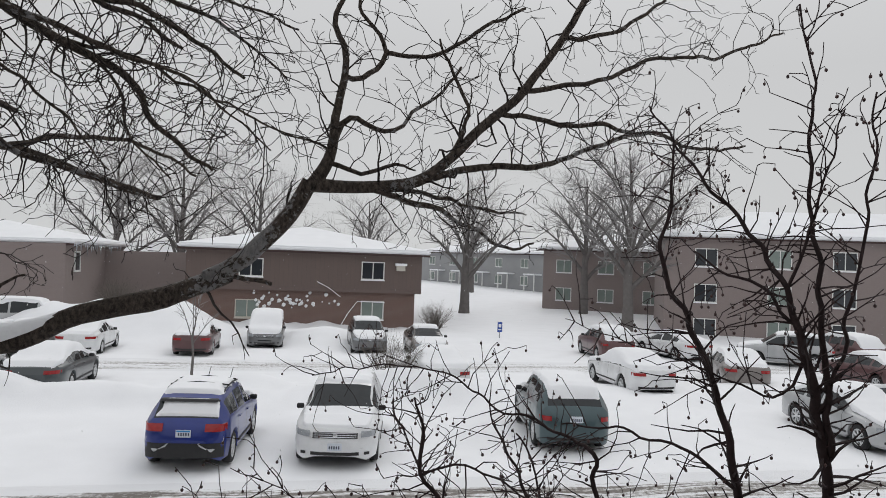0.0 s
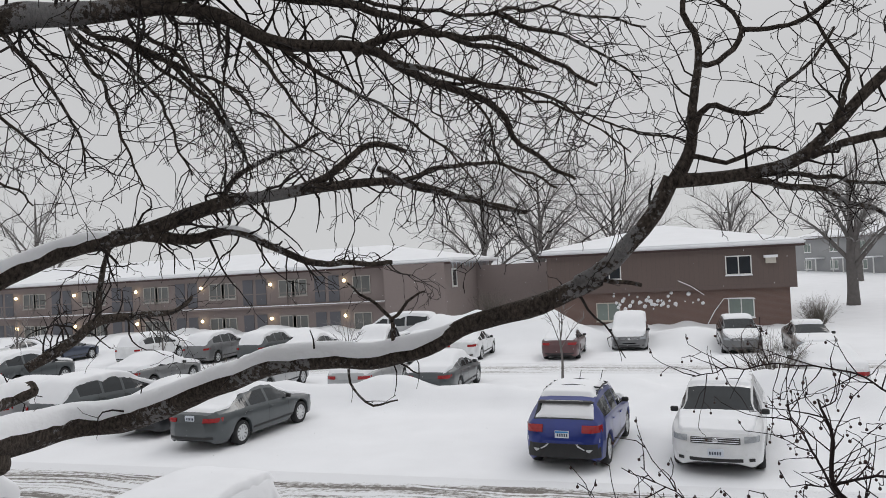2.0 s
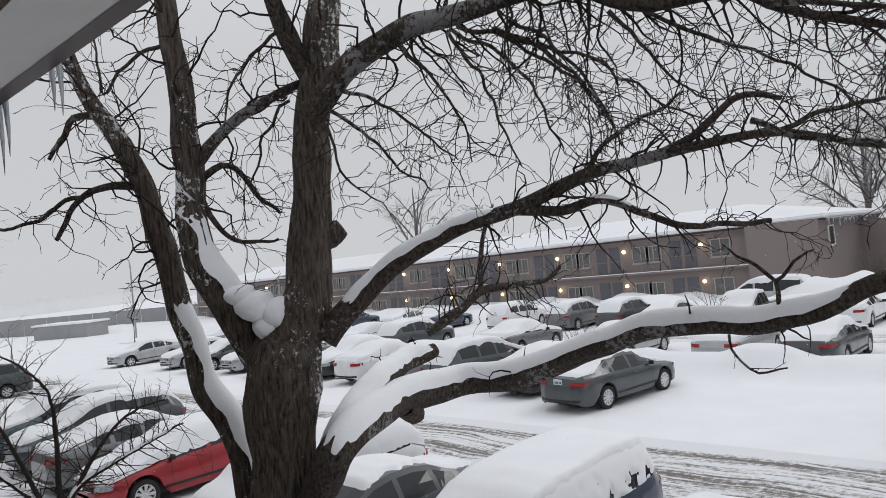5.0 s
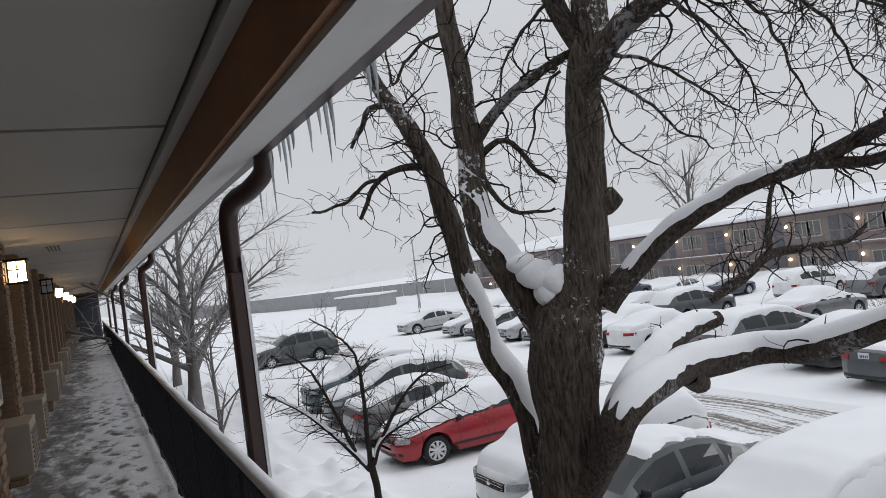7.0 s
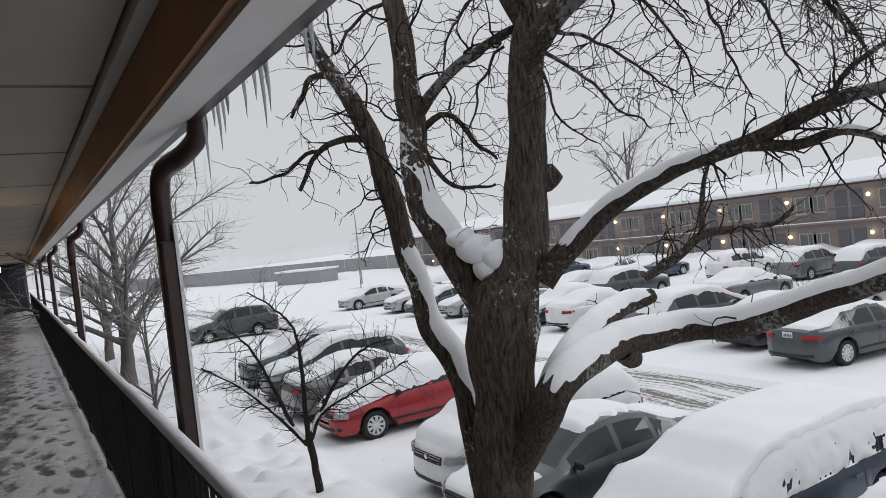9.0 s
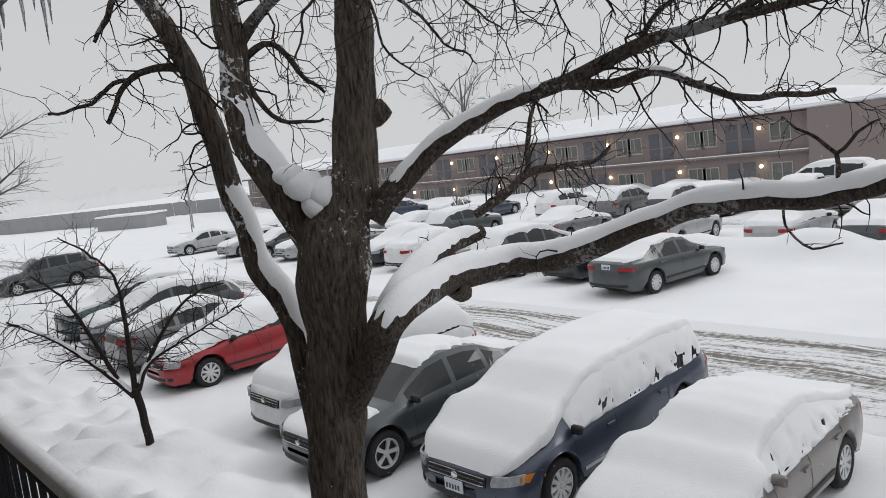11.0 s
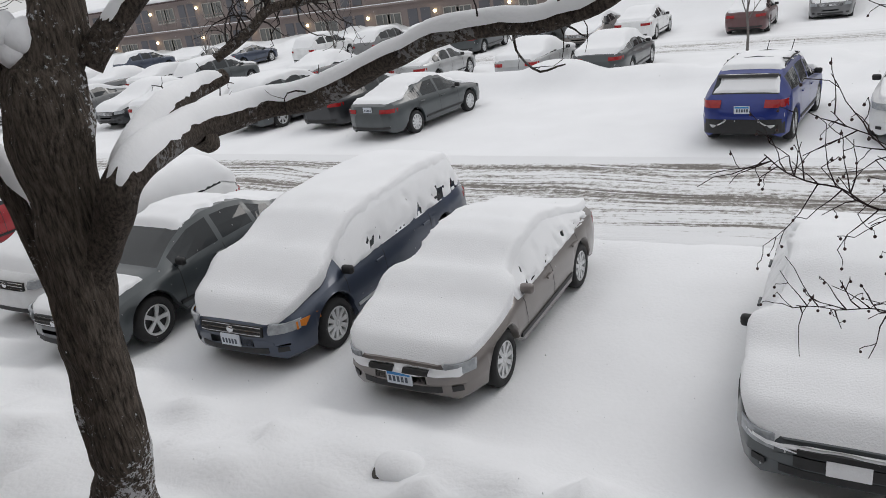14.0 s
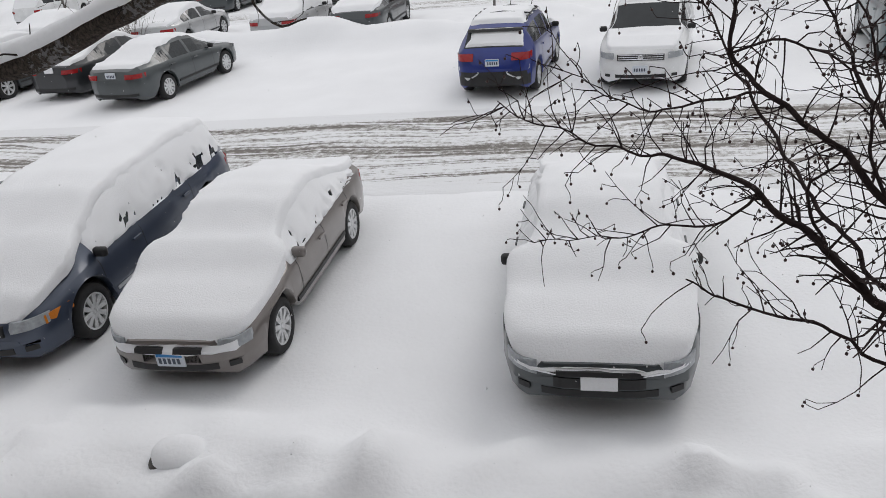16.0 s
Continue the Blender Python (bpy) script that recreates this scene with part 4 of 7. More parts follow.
# far row in front of the buildings
car((-9.9, 37.3), 0, "sedan", P_WHITE, 4.75, 1.86, "white coupe with a snow-covered roof", snow=HALF, detail=1)
car((-5.0, 37.4), 0, "sedan", P_MAROON, 4.7, 1.8, "dull maroon sedan with snow on roof and boot", snow=HALF, detail=1)
car((-1.9, 41.0), 180, "van", P_GREY, 4.7, 1.85, "boxy grey van with a thick cap of snow", "minivan", snow=((0.02, 0.99, 7.0, 0.14),), detail=1)
car((3.35, 39.1), 180, "suv", P_GREY, 4.6, 1.84, "grey crossover with a snowy bonnet and roof", snow=HOOD_ROOF, detail=1, rack=False)
car((6.25, 37.6), 180, "sedan", P_TAUPE, 4.6, 1.8, "grey-brown sedan facing the far lane, snow on roof", snow=HOOD_ROOF, detail=1)
car((15.9, 37.0), -4, "suv", P_MAROON, 4.6, 1.88, "maroon crossover with a snowy tailgate", snow=HALF, detail=1)
car((19.9, 37.2), 12, "sedan", P_WHITE, 4.7, 1.85, "white sedan with a snow-covered boot", snow=HALF, detail=1)
car((24.6, 34.2), 60, "suv", P_SILVER, 4.6, 1.85, "silver-blue crossover seen through branches", snow=HOOD_ROOF, detail=1)
car((28.5, 34.7), 0, "suv", P_MAROON, 4.6, 1.85, "dark red crossover at the lot's edge", snow=HALF, detail=1)
car((-12.1, 36.2), 180, "sedan", P_TAUPE, 4.7, 1.82, "bronze sedan facing the far lane with snow on top", snow=HALF, detail=1)
car((-14.6, 36.5), 180, "pickup", P_DARK, 5.6, 1.95, "dark pickup truck with a snowy bonnet", "pickup truck", snow=HALF, detail=1, r=0.39, wheelbase=3.5)
car((-18.6, 36.7), 0, "sedan", P_DARK, 4.7, 1.82, "dark sedan with snow on its roof", snow=HALF, detail=1)
car((-16.6, 45.0), 90, "van", P_SILVER, 5.4, 2.0, "silver van standing near the building corner", "van", snow=HALF, detail=1, hs=1.15)
for x, m, sh in ((-21.6, P_DARK, "suv"), (-25.0, P_GREY, "suv"), (-29.5, P_WHITE, "suv"), (-36.0, P_NAVY, "sedan"), (-39.5, P_WHITE, "sedan"), (-46.0, P_NAVY, "suv")):
    car((x, 37.2), 0, sh, m, 4.6, 1.84, "snow-covered vehicle in front of the long building", snow=HALF, detail=1)


# ---- walkway of the building the camera stands on ----
FLOOR_Z, CEIL_Z, RAIL_Y, WALL_Y = 2.70, 5.40, 0.35, -1.20
X_END = -47.0
walkway = box("floor", X_END, 14, WALL_Y, 0.42, FLOOR_Z - 0.22, FLOOR_Z, CONCRETE)
tagged(walkway, "concrete upper walkway dusted with trodden snow", "walkway", kind="structure")


def walkway_snow():
    xs, ys = grid_lines([(X_END, -16, 0.3), (-16, -2, 0.05), (-2, 12, 0.12)]), grid_lines([(WALL_Y + 0.02, 0.34, 0.04)])
    w, v, wear = len(xs), [], []
    rnd = random.Random(19)
    steps = []
    for lane, start in ((-0.62, -2.2), (-0.30, -2.5), (-0.02, -2.9)):
        x, k = start, 0
        while x > -16:
            steps.append((x, lane + (0.09 if k % 2 else -0.09) + rnd.uniform(-0.05, 0.05), rnd.uniform(-0.35, 0.35), rnd.uniform(0.7, 1.1)))
            x -= rnd.uniform(0.30, 0.46)
            k += 1
    near = {}
    for st in steps:
        for c in (-1, 0, 1):
            near.setdefault(round(st[0]) + c, []).append(st)
    for y in ys:
        for x in xs:
            n = noise.noise(Vector((x * 2.3, y * 5.0, 3.3))) + 0.5 * noise.noise(Vector((x * 6.0, y * 9.0, 1.3)))
            drift = smooth(-0.75, -0.15, y + 0.16 * noise.noise(Vector((x * 0.8, 2.0, 0.0))))
            foot = 0.0
            for fx, fy, turn, deep in near.get(round(x), ()):
                a, b = (x - fx) + turn * (y - fy), (y - fy) - turn * (x - fx)
                foot = max(foot, deep * smooth(1.25, 0.75, (a / 0.15) ** 2 + (b / 0.055) ** 2))
            v.append((x, y, FLOOR_Z + 0.006 + drift * 0.022 + 0.010 * n - 0.016 * foot))
            wear.append(0.30 - 0.85 * drift + 0.95 * foot * (0.35 + 0.65 * drift))
    f = [(j * w + i, j * w + i + 1, (j + 1) * w + i + 1, (j + 1) * w + i) for j in range(len(ys) - 1) for i in range(w - 1)]
    ob = pydata("snow_layer", v, f, TRODDEN, smooth=True)
    ob.data.attributes.new("wear", "FLOAT", "POINT").data.foreach_set("value", wear)
    tagged(ob, "thin trodden snow with footprints on the walkway", "snow", kind="stuff")


walkway_snow()
wall = box("wall_south", X_END, 14, WALL_Y - 0.22, WALL_Y, 0.0, 5.62, MORTAR)
tagged(wall, "brick outer wall along the walkway", "wall", kind="structure")
tagged(box("wall_below", X_END, 14, WALL_Y + 0.01, WALL_Y + 0.16, 0.0, FLOOR_Z - 0.24, BRICK), "brick wall below the walkway", "wall", kind="structure")
tagged(box("ceiling", X_END, 14, WALL_Y, 0.25, CEIL_Z + 0.012, CEIL_Z + 0.10, TRIM), "dark backing above the walkway ceiling boards", "ceiling", kind="structure")


def ceiling_boards():
    bm = bmesh.new()
    x = -4.18 + 2.11 * 8
    while x > X_END:
        box_bm(x - 2.11 + 0.03, x - 0.03, WALL_Y + 0.01, 0.23, CEIL_Z - 0.010, CEIL_Z + 0.010, bm=bm)
        x -= 2.11
    tagged(part("ceiling_panels", bm, CEIL, None), "pale ceiling boards with dark joints over the walkway", "ceiling", kind="structure")
    # small louvred vent
    v = empty("ceiling_vent", pose(-11.3, -0.55, CEIL_Z - 0.01), "small slotted vent in the walkway ceiling", "vent")
    box("vent_frame", -0.45, 0.45, -0.10, 0.10, -0.012, 0.004, CEIL, v, bevel=0.003)
    for k in range(4):
        box("vent_slot", -0.42, 0.42, -0.075 + k * 0.042, -0.055 + k * 0.042, -0.017, -0.010, TRIM, v)


ceiling_boards()
tagged(box("trim", X_END, 14, 0.25, 0.31, CEIL_Z - 0.05, CEIL_Z + 0.02, FASCIA), "painted edge strip of the ceiling", "trim", kind="structure")
tagged(box("eave_beam", X_END, 14, 0.312, 0.40, 5.10, CEIL_Z + 0.02, WOOD), "brown stained beam along the eave", "beam", kind="structure")


def eave():
    bm = bmesh.new()
    prof = [(0.34, 5.095), (0.34, 5.075), (0.60, 5.165), (0.60, 5.19), (0.64, 5.19), (0.64, 5.60), (0.34, 5.60)]
    rings = [[bm.verts.new((x, y, z)) for y, z in prof] for x in (X_END, 14)]
    for k in range(len(prof)):
        k2 = (k + 1) % len(prof)
        bm.faces.new((rings[0][k], rings[0][k2], rings[1][k2], rings[1][k]))
    for q in rings:
        bm.faces.new(q)
    tagged(part("fascia", bm, FASCIA, None), "pale painted fascia under the eave", "fascia", kind="structure")
    g = empty("gutter", pose(0, 0, 0), "dark metal rain gutter with an icy lip", "gutter")
    bm = bmesh.new()
    prof = [(0.59, 5.16), (0.635, 5.155), (0.655, 5.27), (0.665, 5.28), (0.645, 5.29), (0.62, 5.18)]
    rings = [[bm.verts.new((x, y, z)) for y, z in prof] for x in (X_END, 14)]
    for k in range(len(prof)):
        k2 = (k + 1) % len(prof)
        bm.faces.new((rings[0][k], rings[0][k2], rings[1][k2], rings[1][k]))
    part("channel", bm, SPOUT, g)
    rnd = random.Random(5)
    roof = box("roof", X_END, 14, WALL_Y - 6, 0.62, 5.64, 5.95, SNOW)
    tagged(roof, "snow-covered roof over the walkway", "roof", kind="structure")
    for cx, n, big in ((-2.45, 2, 0.15), (-2.95, 5, 0.24), (-3.45, 5, 0.22), (-3.95, 4, 0.34), (-10.9, 3, 0.22)):
        for k in range(n):
            x, ln = cx + rnd.uniform(-0.16, 0.16), big * rnd.uniform(0.25, 1.0)
            t = Tubes()
            t.add([Vector((x, 0.645, 5.17)), Vector((x + 0.004, 0.646, 5.17 - ln * 0.5)), Vector((x, 0.645, 5.17 - ln))], [0.009, 0.006, 0.001], 6)
            t.make("icicle", ICE, g, "clear hanging icicle")


eave()


def downspout(x):
    d = empty("downspout", pose(x, 0, 0), "brown metal downspout with a curved elbow and frost", "downspout", "downspouts along the eave")
    t = Tubes()
    pts, rad = spline([(0.42, 0.63, 5.20, 0.048), (0.40, 0.63, 5.09, 0.05), (0.28, 0.58, 5.02, 0.052), (0.08, 0.52, 4.98, 0.052), (0.0, 0.50, 4.88, 0.05), (0.0, 0.50, 4.6, 0.048)], 0.04)
    t.add(pts, rad, 12)
    t.make("elbow", SPOUT, d)
    part("pipe", box_bm(-0.055, 0.055, 0.455, 0.545, 0.1, 4.62, 0.018), SPOUT, d)
    bm = box_bm(0.030, 0.060, 0.532, 0.549, 0.6, 4.7)
    for v in bm.verts:
        v.co.x += 0.004 if v.co.z > 2 else 0
    part("frost", bm, SNOW_CAR, d, "frozen snow along the pipe")


for x in (-4.3, -11.6, -19.2, -27.0, -34.5):
    downspout(x)


def railing():
    r = empty("railing", pose(0, 0, 0), "black metal walkway railing with snow on its top bar", "railing")
    box("top_bar", X_END, 12, RAIL_Y - 0.025, RAIL_Y + 0.025, 3.69, 3.72, BLACK_METAL, r)
    box("bottom_bar", X_END, 12, RAIL_Y - 0.015, RAIL_Y + 0.015, 2.80, 2.83, BLACK_METAL, r)
    xs = grid_lines([(X_END, -10, 0.4), (-10, 12, 0.08)])
    v, f = [], []
    for x in xs:
        h = 0.036 + 0.012 * noise.noise(Vector((x * 1.7, 0, 0)))
        v += [(x, RAIL_Y - 0.03, 3.718), (x, RAIL_Y - 0.024, 3.72 + h * 0.8), (x, RAIL_Y, 3.72 + h), (x, RAIL_Y + 0.024, 3.72 + h * 0.8), (x, RAIL_Y + 0.03, 3.718)]
    for i in range(len(xs) - 1):
        for k in range(4):
            f.append((i * 5 + k, i * 5 + k + 1, i * 5 + 5 + k + 1, i * 5 + 5 + k))
    pydata("rail_snow", v, f, SNOW, r, "strip of snow on the rail", smooth=True)
    me = bpy.data.meshes.new("baluster")
    bm = box_bm(-0.008, 0.008, -0.008, 0.008, 2.82, 3.70)
    bm.to_mesh(me)
    bm.free()
    me.materials.append(BLACK_METAL)
    for k in range(290):
        o = new("baluster", me)
        o.parent = r
        o.location = (1.5 - k * 0.115, RAIL_Y, 0)
    rest = bmesh.new()
    x = 1.5 - 290 * 0.115
    while x > X_END:
        box_bm(x - 0.008, x + 0.008, RAIL_Y - 0.008, RAIL_Y + 0.008, 2.82, 3.70, bm=rest)
        x -= 0.115
    tagged(part("far_balusters", rest, BLACK_METAL, r), kind="stuff")
    for k in range(26):
        x = 1.6 - k * 1.84
        box("post", x - 0.018, x + 0.018, RAIL_Y - 0.018, RAIL_Y + 0.018, FLOOR_Z, 3.70, BLACK_METAL, r)


railing()


def wall_lamp(x, lit):
    w = empty("wall_lamp", pose(x, WALL_Y + 0.16, 5.06), "lit box lantern fixed to a brick pier" if lit else "unlit box lantern fixed to a brick pier", "wall lamp", "wall lamps along the walkway")
    box("back_plate", -0.07, 0.07, 0.0, 0.03, -0.14, 0.14, BLACK_METAL, w, bevel=0.006)
    box("glass", -0.085, 0.085, 0.06, 0.23, -0.13, 0.10, GLOW_WARM if lit else FASCIA, w, "glowing frosted glass" if lit else "", 0.01)
    box("cap", -0.125, 0.125, 0.02, 0.265, 0.10, 0.13, BLACK_METAL, w, bevel=0.008)
    box("base", -0.11, 0.11, 0.03, 0.25, -0.155, -0.13, BLACK_METAL, w, bevel=0.006)
    for a in (-0.105, 0.095):
        for b in (0.045, 0.235):
            box("bar", a, a + 0.014, b, b + 0.014, -0.14, 0.11, BLACK_METAL, w)
    for b in (0.05, 0.23):
        box("cross_bar", -0.1, 0.1, b - 0.004, b + 0.008, 0.0, 0.014, BLACK_METAL, w)
        box("mullion", -0.007, 0.007, b - 0.003, b + 0.007, -0.13, 0.10, BLACK_METAL, w)
    for a in (-0.088, 0.084):
        box("cross_bar", a - 0.004, a + 0.008, 0.05, 0.24, 0.0, 0.014, BLACK_METAL, w)
        box("mullion", a - 0.003, a + 0.007, 0.138, 0.152, -0.13, 0.10, BLACK_METAL, w)


for k in range(6):
    wall_lamp(-9.9 - k * 6.3, k != 1)


def wall_bays():
    """Brick piers with doors, windows and boxy air conditioners between them."""
    rnd = random.Random(11)
    step, depth, half = 2.1, 0.16, 0.24
    brick_me = bpy.data.meshes.new("brick")
    bm = box_bm(-0.115, 0.115, 0.0, 0.03, 0.0, 0.060, 0.006)
    bm.to_mesh(brick_me)
    bm.free()
    head_me = bpy.data.meshes.new("brick_end")
    bm = box_bm(0.0, 0.03, -0.075, 0.075, 0.0, 0.060, 0.006)
    bm.to_mesh(head_me)
    bm.free()
    for me in (brick_me, head_me):
        me.materials.append(WALK_BRICK)
    rest = bmesh.new()
    for k in range(21):
        x = -3.6 - k * step
        pier = box("pier", x - half, x + half, WALL_Y - 0.002, WALL_Y + depth, FLOOR_Z, CEIL_Z, MORTAR, wall)
        for row in range(36):
            z = FLOOR_Z + 0.012 + row * 0.0745
            jut = 0.012 * rnd.random()
            spots = [(x - 0.121, 0), (x + 0.121, 0)] if row % 2 else [(x, 0)]
            if k < 3:
                o = new("brick", head_me)
                o.parent = pier
                o.location = (x + half - 0.012 + jut, WALL_Y + depth / 2 + 0.002, z)
                for sx, _ in spots:
                    o = new("brick", brick_me)
                    o.parent = pier
                    o.location = (sx, WALL_Y + depth - 0.012 + jut, z)
            else:
                box_bm(x + half - 0.01, x + half + 0.018 + jut, WALL_Y + 0.01, WALL_Y + depth - 0.005, z, z + 0.06, bm=rest)
                box_bm(x - half + 0.01, x + half - 0.01, WALL_Y + depth - 0.01, WALL_Y + depth + 0.018 + jut, z, z + 0.06, bm=rest)
        xm = x - step / 2
        if k % 3 == 1:
            d = empty("apartment_door", pose(xm, WALL_Y, FLOOR_Z), "dark slate door in a pale frame, shut", "door", "doors along the walkway", kind="structure")
            box("leaf", -0.45, 0.45, 0.004, 0.04, 0.01, 2.03, DOOR_BLUE, d)
            for a, b2, c2, e in ((-0.53, -0.45, 0, 2.11), (0.45, 0.53, 0, 2.11), (-0.53, 0.53, 2.03, 2.11)):
                box("frame", a, b2, 0.004, 0.06, c2, e, TAN_PAINT, d)
            box("handle", 0.34, 0.40, 0.04, 0.10, 0.95, 1.01, CHROME, d, bevel=0.01)
        else:
            w = empty("apartment_window", pose(xm, WALL_Y, FLOOR_Z + 1.0), "sliding window in a pale frame between brick piers", "window", "windows along the walkway", kind="structure")
            box("pane", -0.66, 0.66, 0.004, 0.016, 0, 1.15, PANE, w)
            for a, b2, c2, e in ((-0.72, 0.72, -0.06, 0), (-0.72, 0.72, 1.15, 1.21), (-0.72, -0.66, 0, 1.15), (0.66, 0.72, 0, 1.15), (-0.02, 0.02, 0, 1.15)):
                box("frame", a, b2, 0.004, 0.05, c2, e, TAN_PAINT, w)
            ac = empty("air_conditioner", pose(xm + 0.1, WALL_Y, FLOOR_Z + 0.34), "beige box air conditioner projecting from the wall", "air conditioner", "air conditioners along the wall")
            box("case", -0.36, 0.36, 0.004, 0.36, 0, 0.48, CASE_PAINT, ac, bevel=0.012)
            for j in range(8):
                box("louvre", -0.32, 0.32, 0.356, 0.372, 0.05 + j * 0.046, 0.07 + j * 0.046, MORTAR, ac)
    tagged(part("far_bricks", rest, WALK_BRICK, wall), kind="stuff")
    # the end of the walkway
    e = empty("end_door", pose(X_END + 0.05, -0.40, FLOOR_Z), "dark double door closing the far end of the walkway", "door", kind="structure")
    box("leaf", 0, 0.05, -0.62, 0.62, 0, 2.1, DOOR_BLUE, e)
    box("head", 0, 0.08, -0.66, 0.66, 2.1, 2.6, DOOR_BLUE, e)
    tagged(box("wall_west", X_END - 0.2, X_END, WALL_Y, 0.30, FLOOR_Z, CEIL_Z, BRICK), "brick end wall of the walkway", "wall", kind="structure")


wall_bays()


# ---- apartment buildings across the lot ----
def window(parent, x, z, w, h, face_y, pane=PANE, frame_mat=WHITE_PAINT, two=True, snow=True):
    """A sliding window set into a wall that faces -y, in the building's own space."""
    g = new("window")
    g.parent = parent
    g.location = (x, face_y, z)
    box("pane", -w / 2, w / 2, -0.02, 0.04, -h / 2, h / 2, pane, g)
    for a, b, c, e in ((-w / 2 - 0.07, w / 2 + 0.07, -h / 2 - 0.07, -h / 2), (-w / 2 - 0.07, w / 2 + 0.07, h / 2, h / 2 + 0.07), (-w / 2 - 0.07, -w / 2, -h / 2, h / 2), (w / 2, w / 2 + 0.07, -h / 2, h / 2), (-0.03, 0.03, -h / 2, h / 2)):
        box("frame", a, b, -0.07, 0.02, c, e, frame_mat, g)
    box("sill", -w / 2 - 0.10, w / 2 + 0.10, -0.14, 0.0, -h / 2 - 0.14, -h / 2 - 0.07, SNOW if snow else frame_mat, g, "sill with snow")
    return g


def hip_roof(parent, x0, x1, y0, y1, z, rise, over=0.55, thick=0.30):
    bm = bmesh.new()
    cx = min((x1 - x0), (y1 - y0)) / 2
    a = [(x0 - over, y0 - over, z), (x1 + over, y0 - over, z), (x1 + over, y1 + over, z), (x0 - over, y1 + over, z)]
    top = [(p[0], p[1], z + thick) for p in a]
    if x1 - x0 > y1 - y0:
        rid = [(x0 + cx, (y0 + y1) / 2, z + rise), (x1 - cx, (y0 + y1) / 2, z + rise)]
    else:
        rid = [((x0 + x1) / 2, y0 + cx, z + rise), ((x0 + x1) / 2, y1 - cx, z + rise)]
    A, T, R = [bm.verts.new(p) for p in a], [bm.verts.new(p) for p in top], [bm.verts.new(p) for p in rid]
    for k in range(4):
        bm.faces.new((A[k], A[(k + 1) % 4], T[(k + 1) % 4], T[k]))
    bm.faces.new(A)
    if x1 - x0 > y1 - y0:
        bm.faces.new((T[0], T[1], R[1], R[0]))
        bm.faces.new((T[2], T[3], R[0], R[1]))
        bm.faces.new((T[1], T[2], R[1]))
        bm.faces.new((T[3], T[0], R[0]))
    else:
        bm.faces.new((T[0], T[1], R[0]))
        bm.faces.new((T[2], T[3], R[1]))
        bm.faces.new((T[1], T[2], R[1], R[0]))
        bm.faces.new((T[3], T[0], R[0], R[1]))
    bmesh.ops.bevel(bm, geom=bm.edges[:], offset=0.10, segments=2, affect="EDGES")
    r = part("roof", bm, SNOW, parent, "roof under a thick blanket of snow", smooth=False)
    box("eave_board", x0 - over + 0.05, x1 + over - 0.05, y0 - over + 0.05, y0 - over + 0.09, z - 0.14, z + 0.01, SPOUT, parent)
    return r


def end_building():
    b = empty("apartment_house", pose(-0.3, 0, -0.42), "two-storey brown brick apartment house with a snowy hip roof", "building")
    box("lower_wall", -7.4, 8.0, 51.2, 70, -0.5, 2.62, BRICK, b, "brown brick ground floor")
    box("upper_wall", -7.4, 8.4, 50.85, 70.2, 2.62, 5.45, SIDING, b, "brown boarded upper floor that oversails")
    hip_roof(b, -7.4, 8.4, 50.9, 70, 5.35, 2.0)
    window(b, 4.98, 4.15, 1.45, 1.1, 50.85)
    window(b, -3.2, 4.15, 1.45, 1.1, 50.85, PANE)
    window(b, 5.05, 1.40, 1.45, 1.15, 51.2, PANE_GREEN)
    window(b, -3.4, 1.35, 1.45, 1.1, 51.2, PANE_GREEN, TAN_PAINT, snow=False)
    h = new("vent_hood")
    h.parent = b
    box("hood", 6.5, 7.3, 50.45, 50.85, 4.55, 4.72, SNOW, h, "snow-capped hood")
    box("grille", 6.6, 7.2, 50.6, 50.86, 4.2, 4.55, TAN_PAINT, h)
    # climbing stems with caught snow on the brick
    rnd = random.Random(3)
    t = Tubes()
    for p in ([(2.9, 51.12, 0.3), (3.4, 51.12, 1.2), (4.0, 51.1, 2.0), (5.9, 51.1, 1.95)], [(1.2, 50.8, 3.3), (2.0, 50.8, 2.9), (2.8, 50.8, 2.3)]):
        t.add([Vector(q) for q in p], [0.03] * len(p), 5)
    t.make("climber_stems", SNOW, b, "bare climbing stems lined with snow")
    bm = bmesh.new()
    for k in range(46):
        x = rnd.choice((rnd.uniform(-3.2, 3.3), rnd.uniform(-3.0, 1.5)))
        z = 1.85 + rnd.gauss(0, 0.16) + (0.5 if rnd.random() < 0.12 else 0)
        got = bmesh.ops.create_icosphere(bm, subdivisions=1, radius=rnd.uniform(0.05, 0.16))
        bmesh.ops.translate(bm, vec=(x, 51.15, z), verts=got["verts"])
    tagged(part("snow_clumps", bm, SNOW, b, "clumps of snow caught on the climber"), kind="stuff")


end_building()


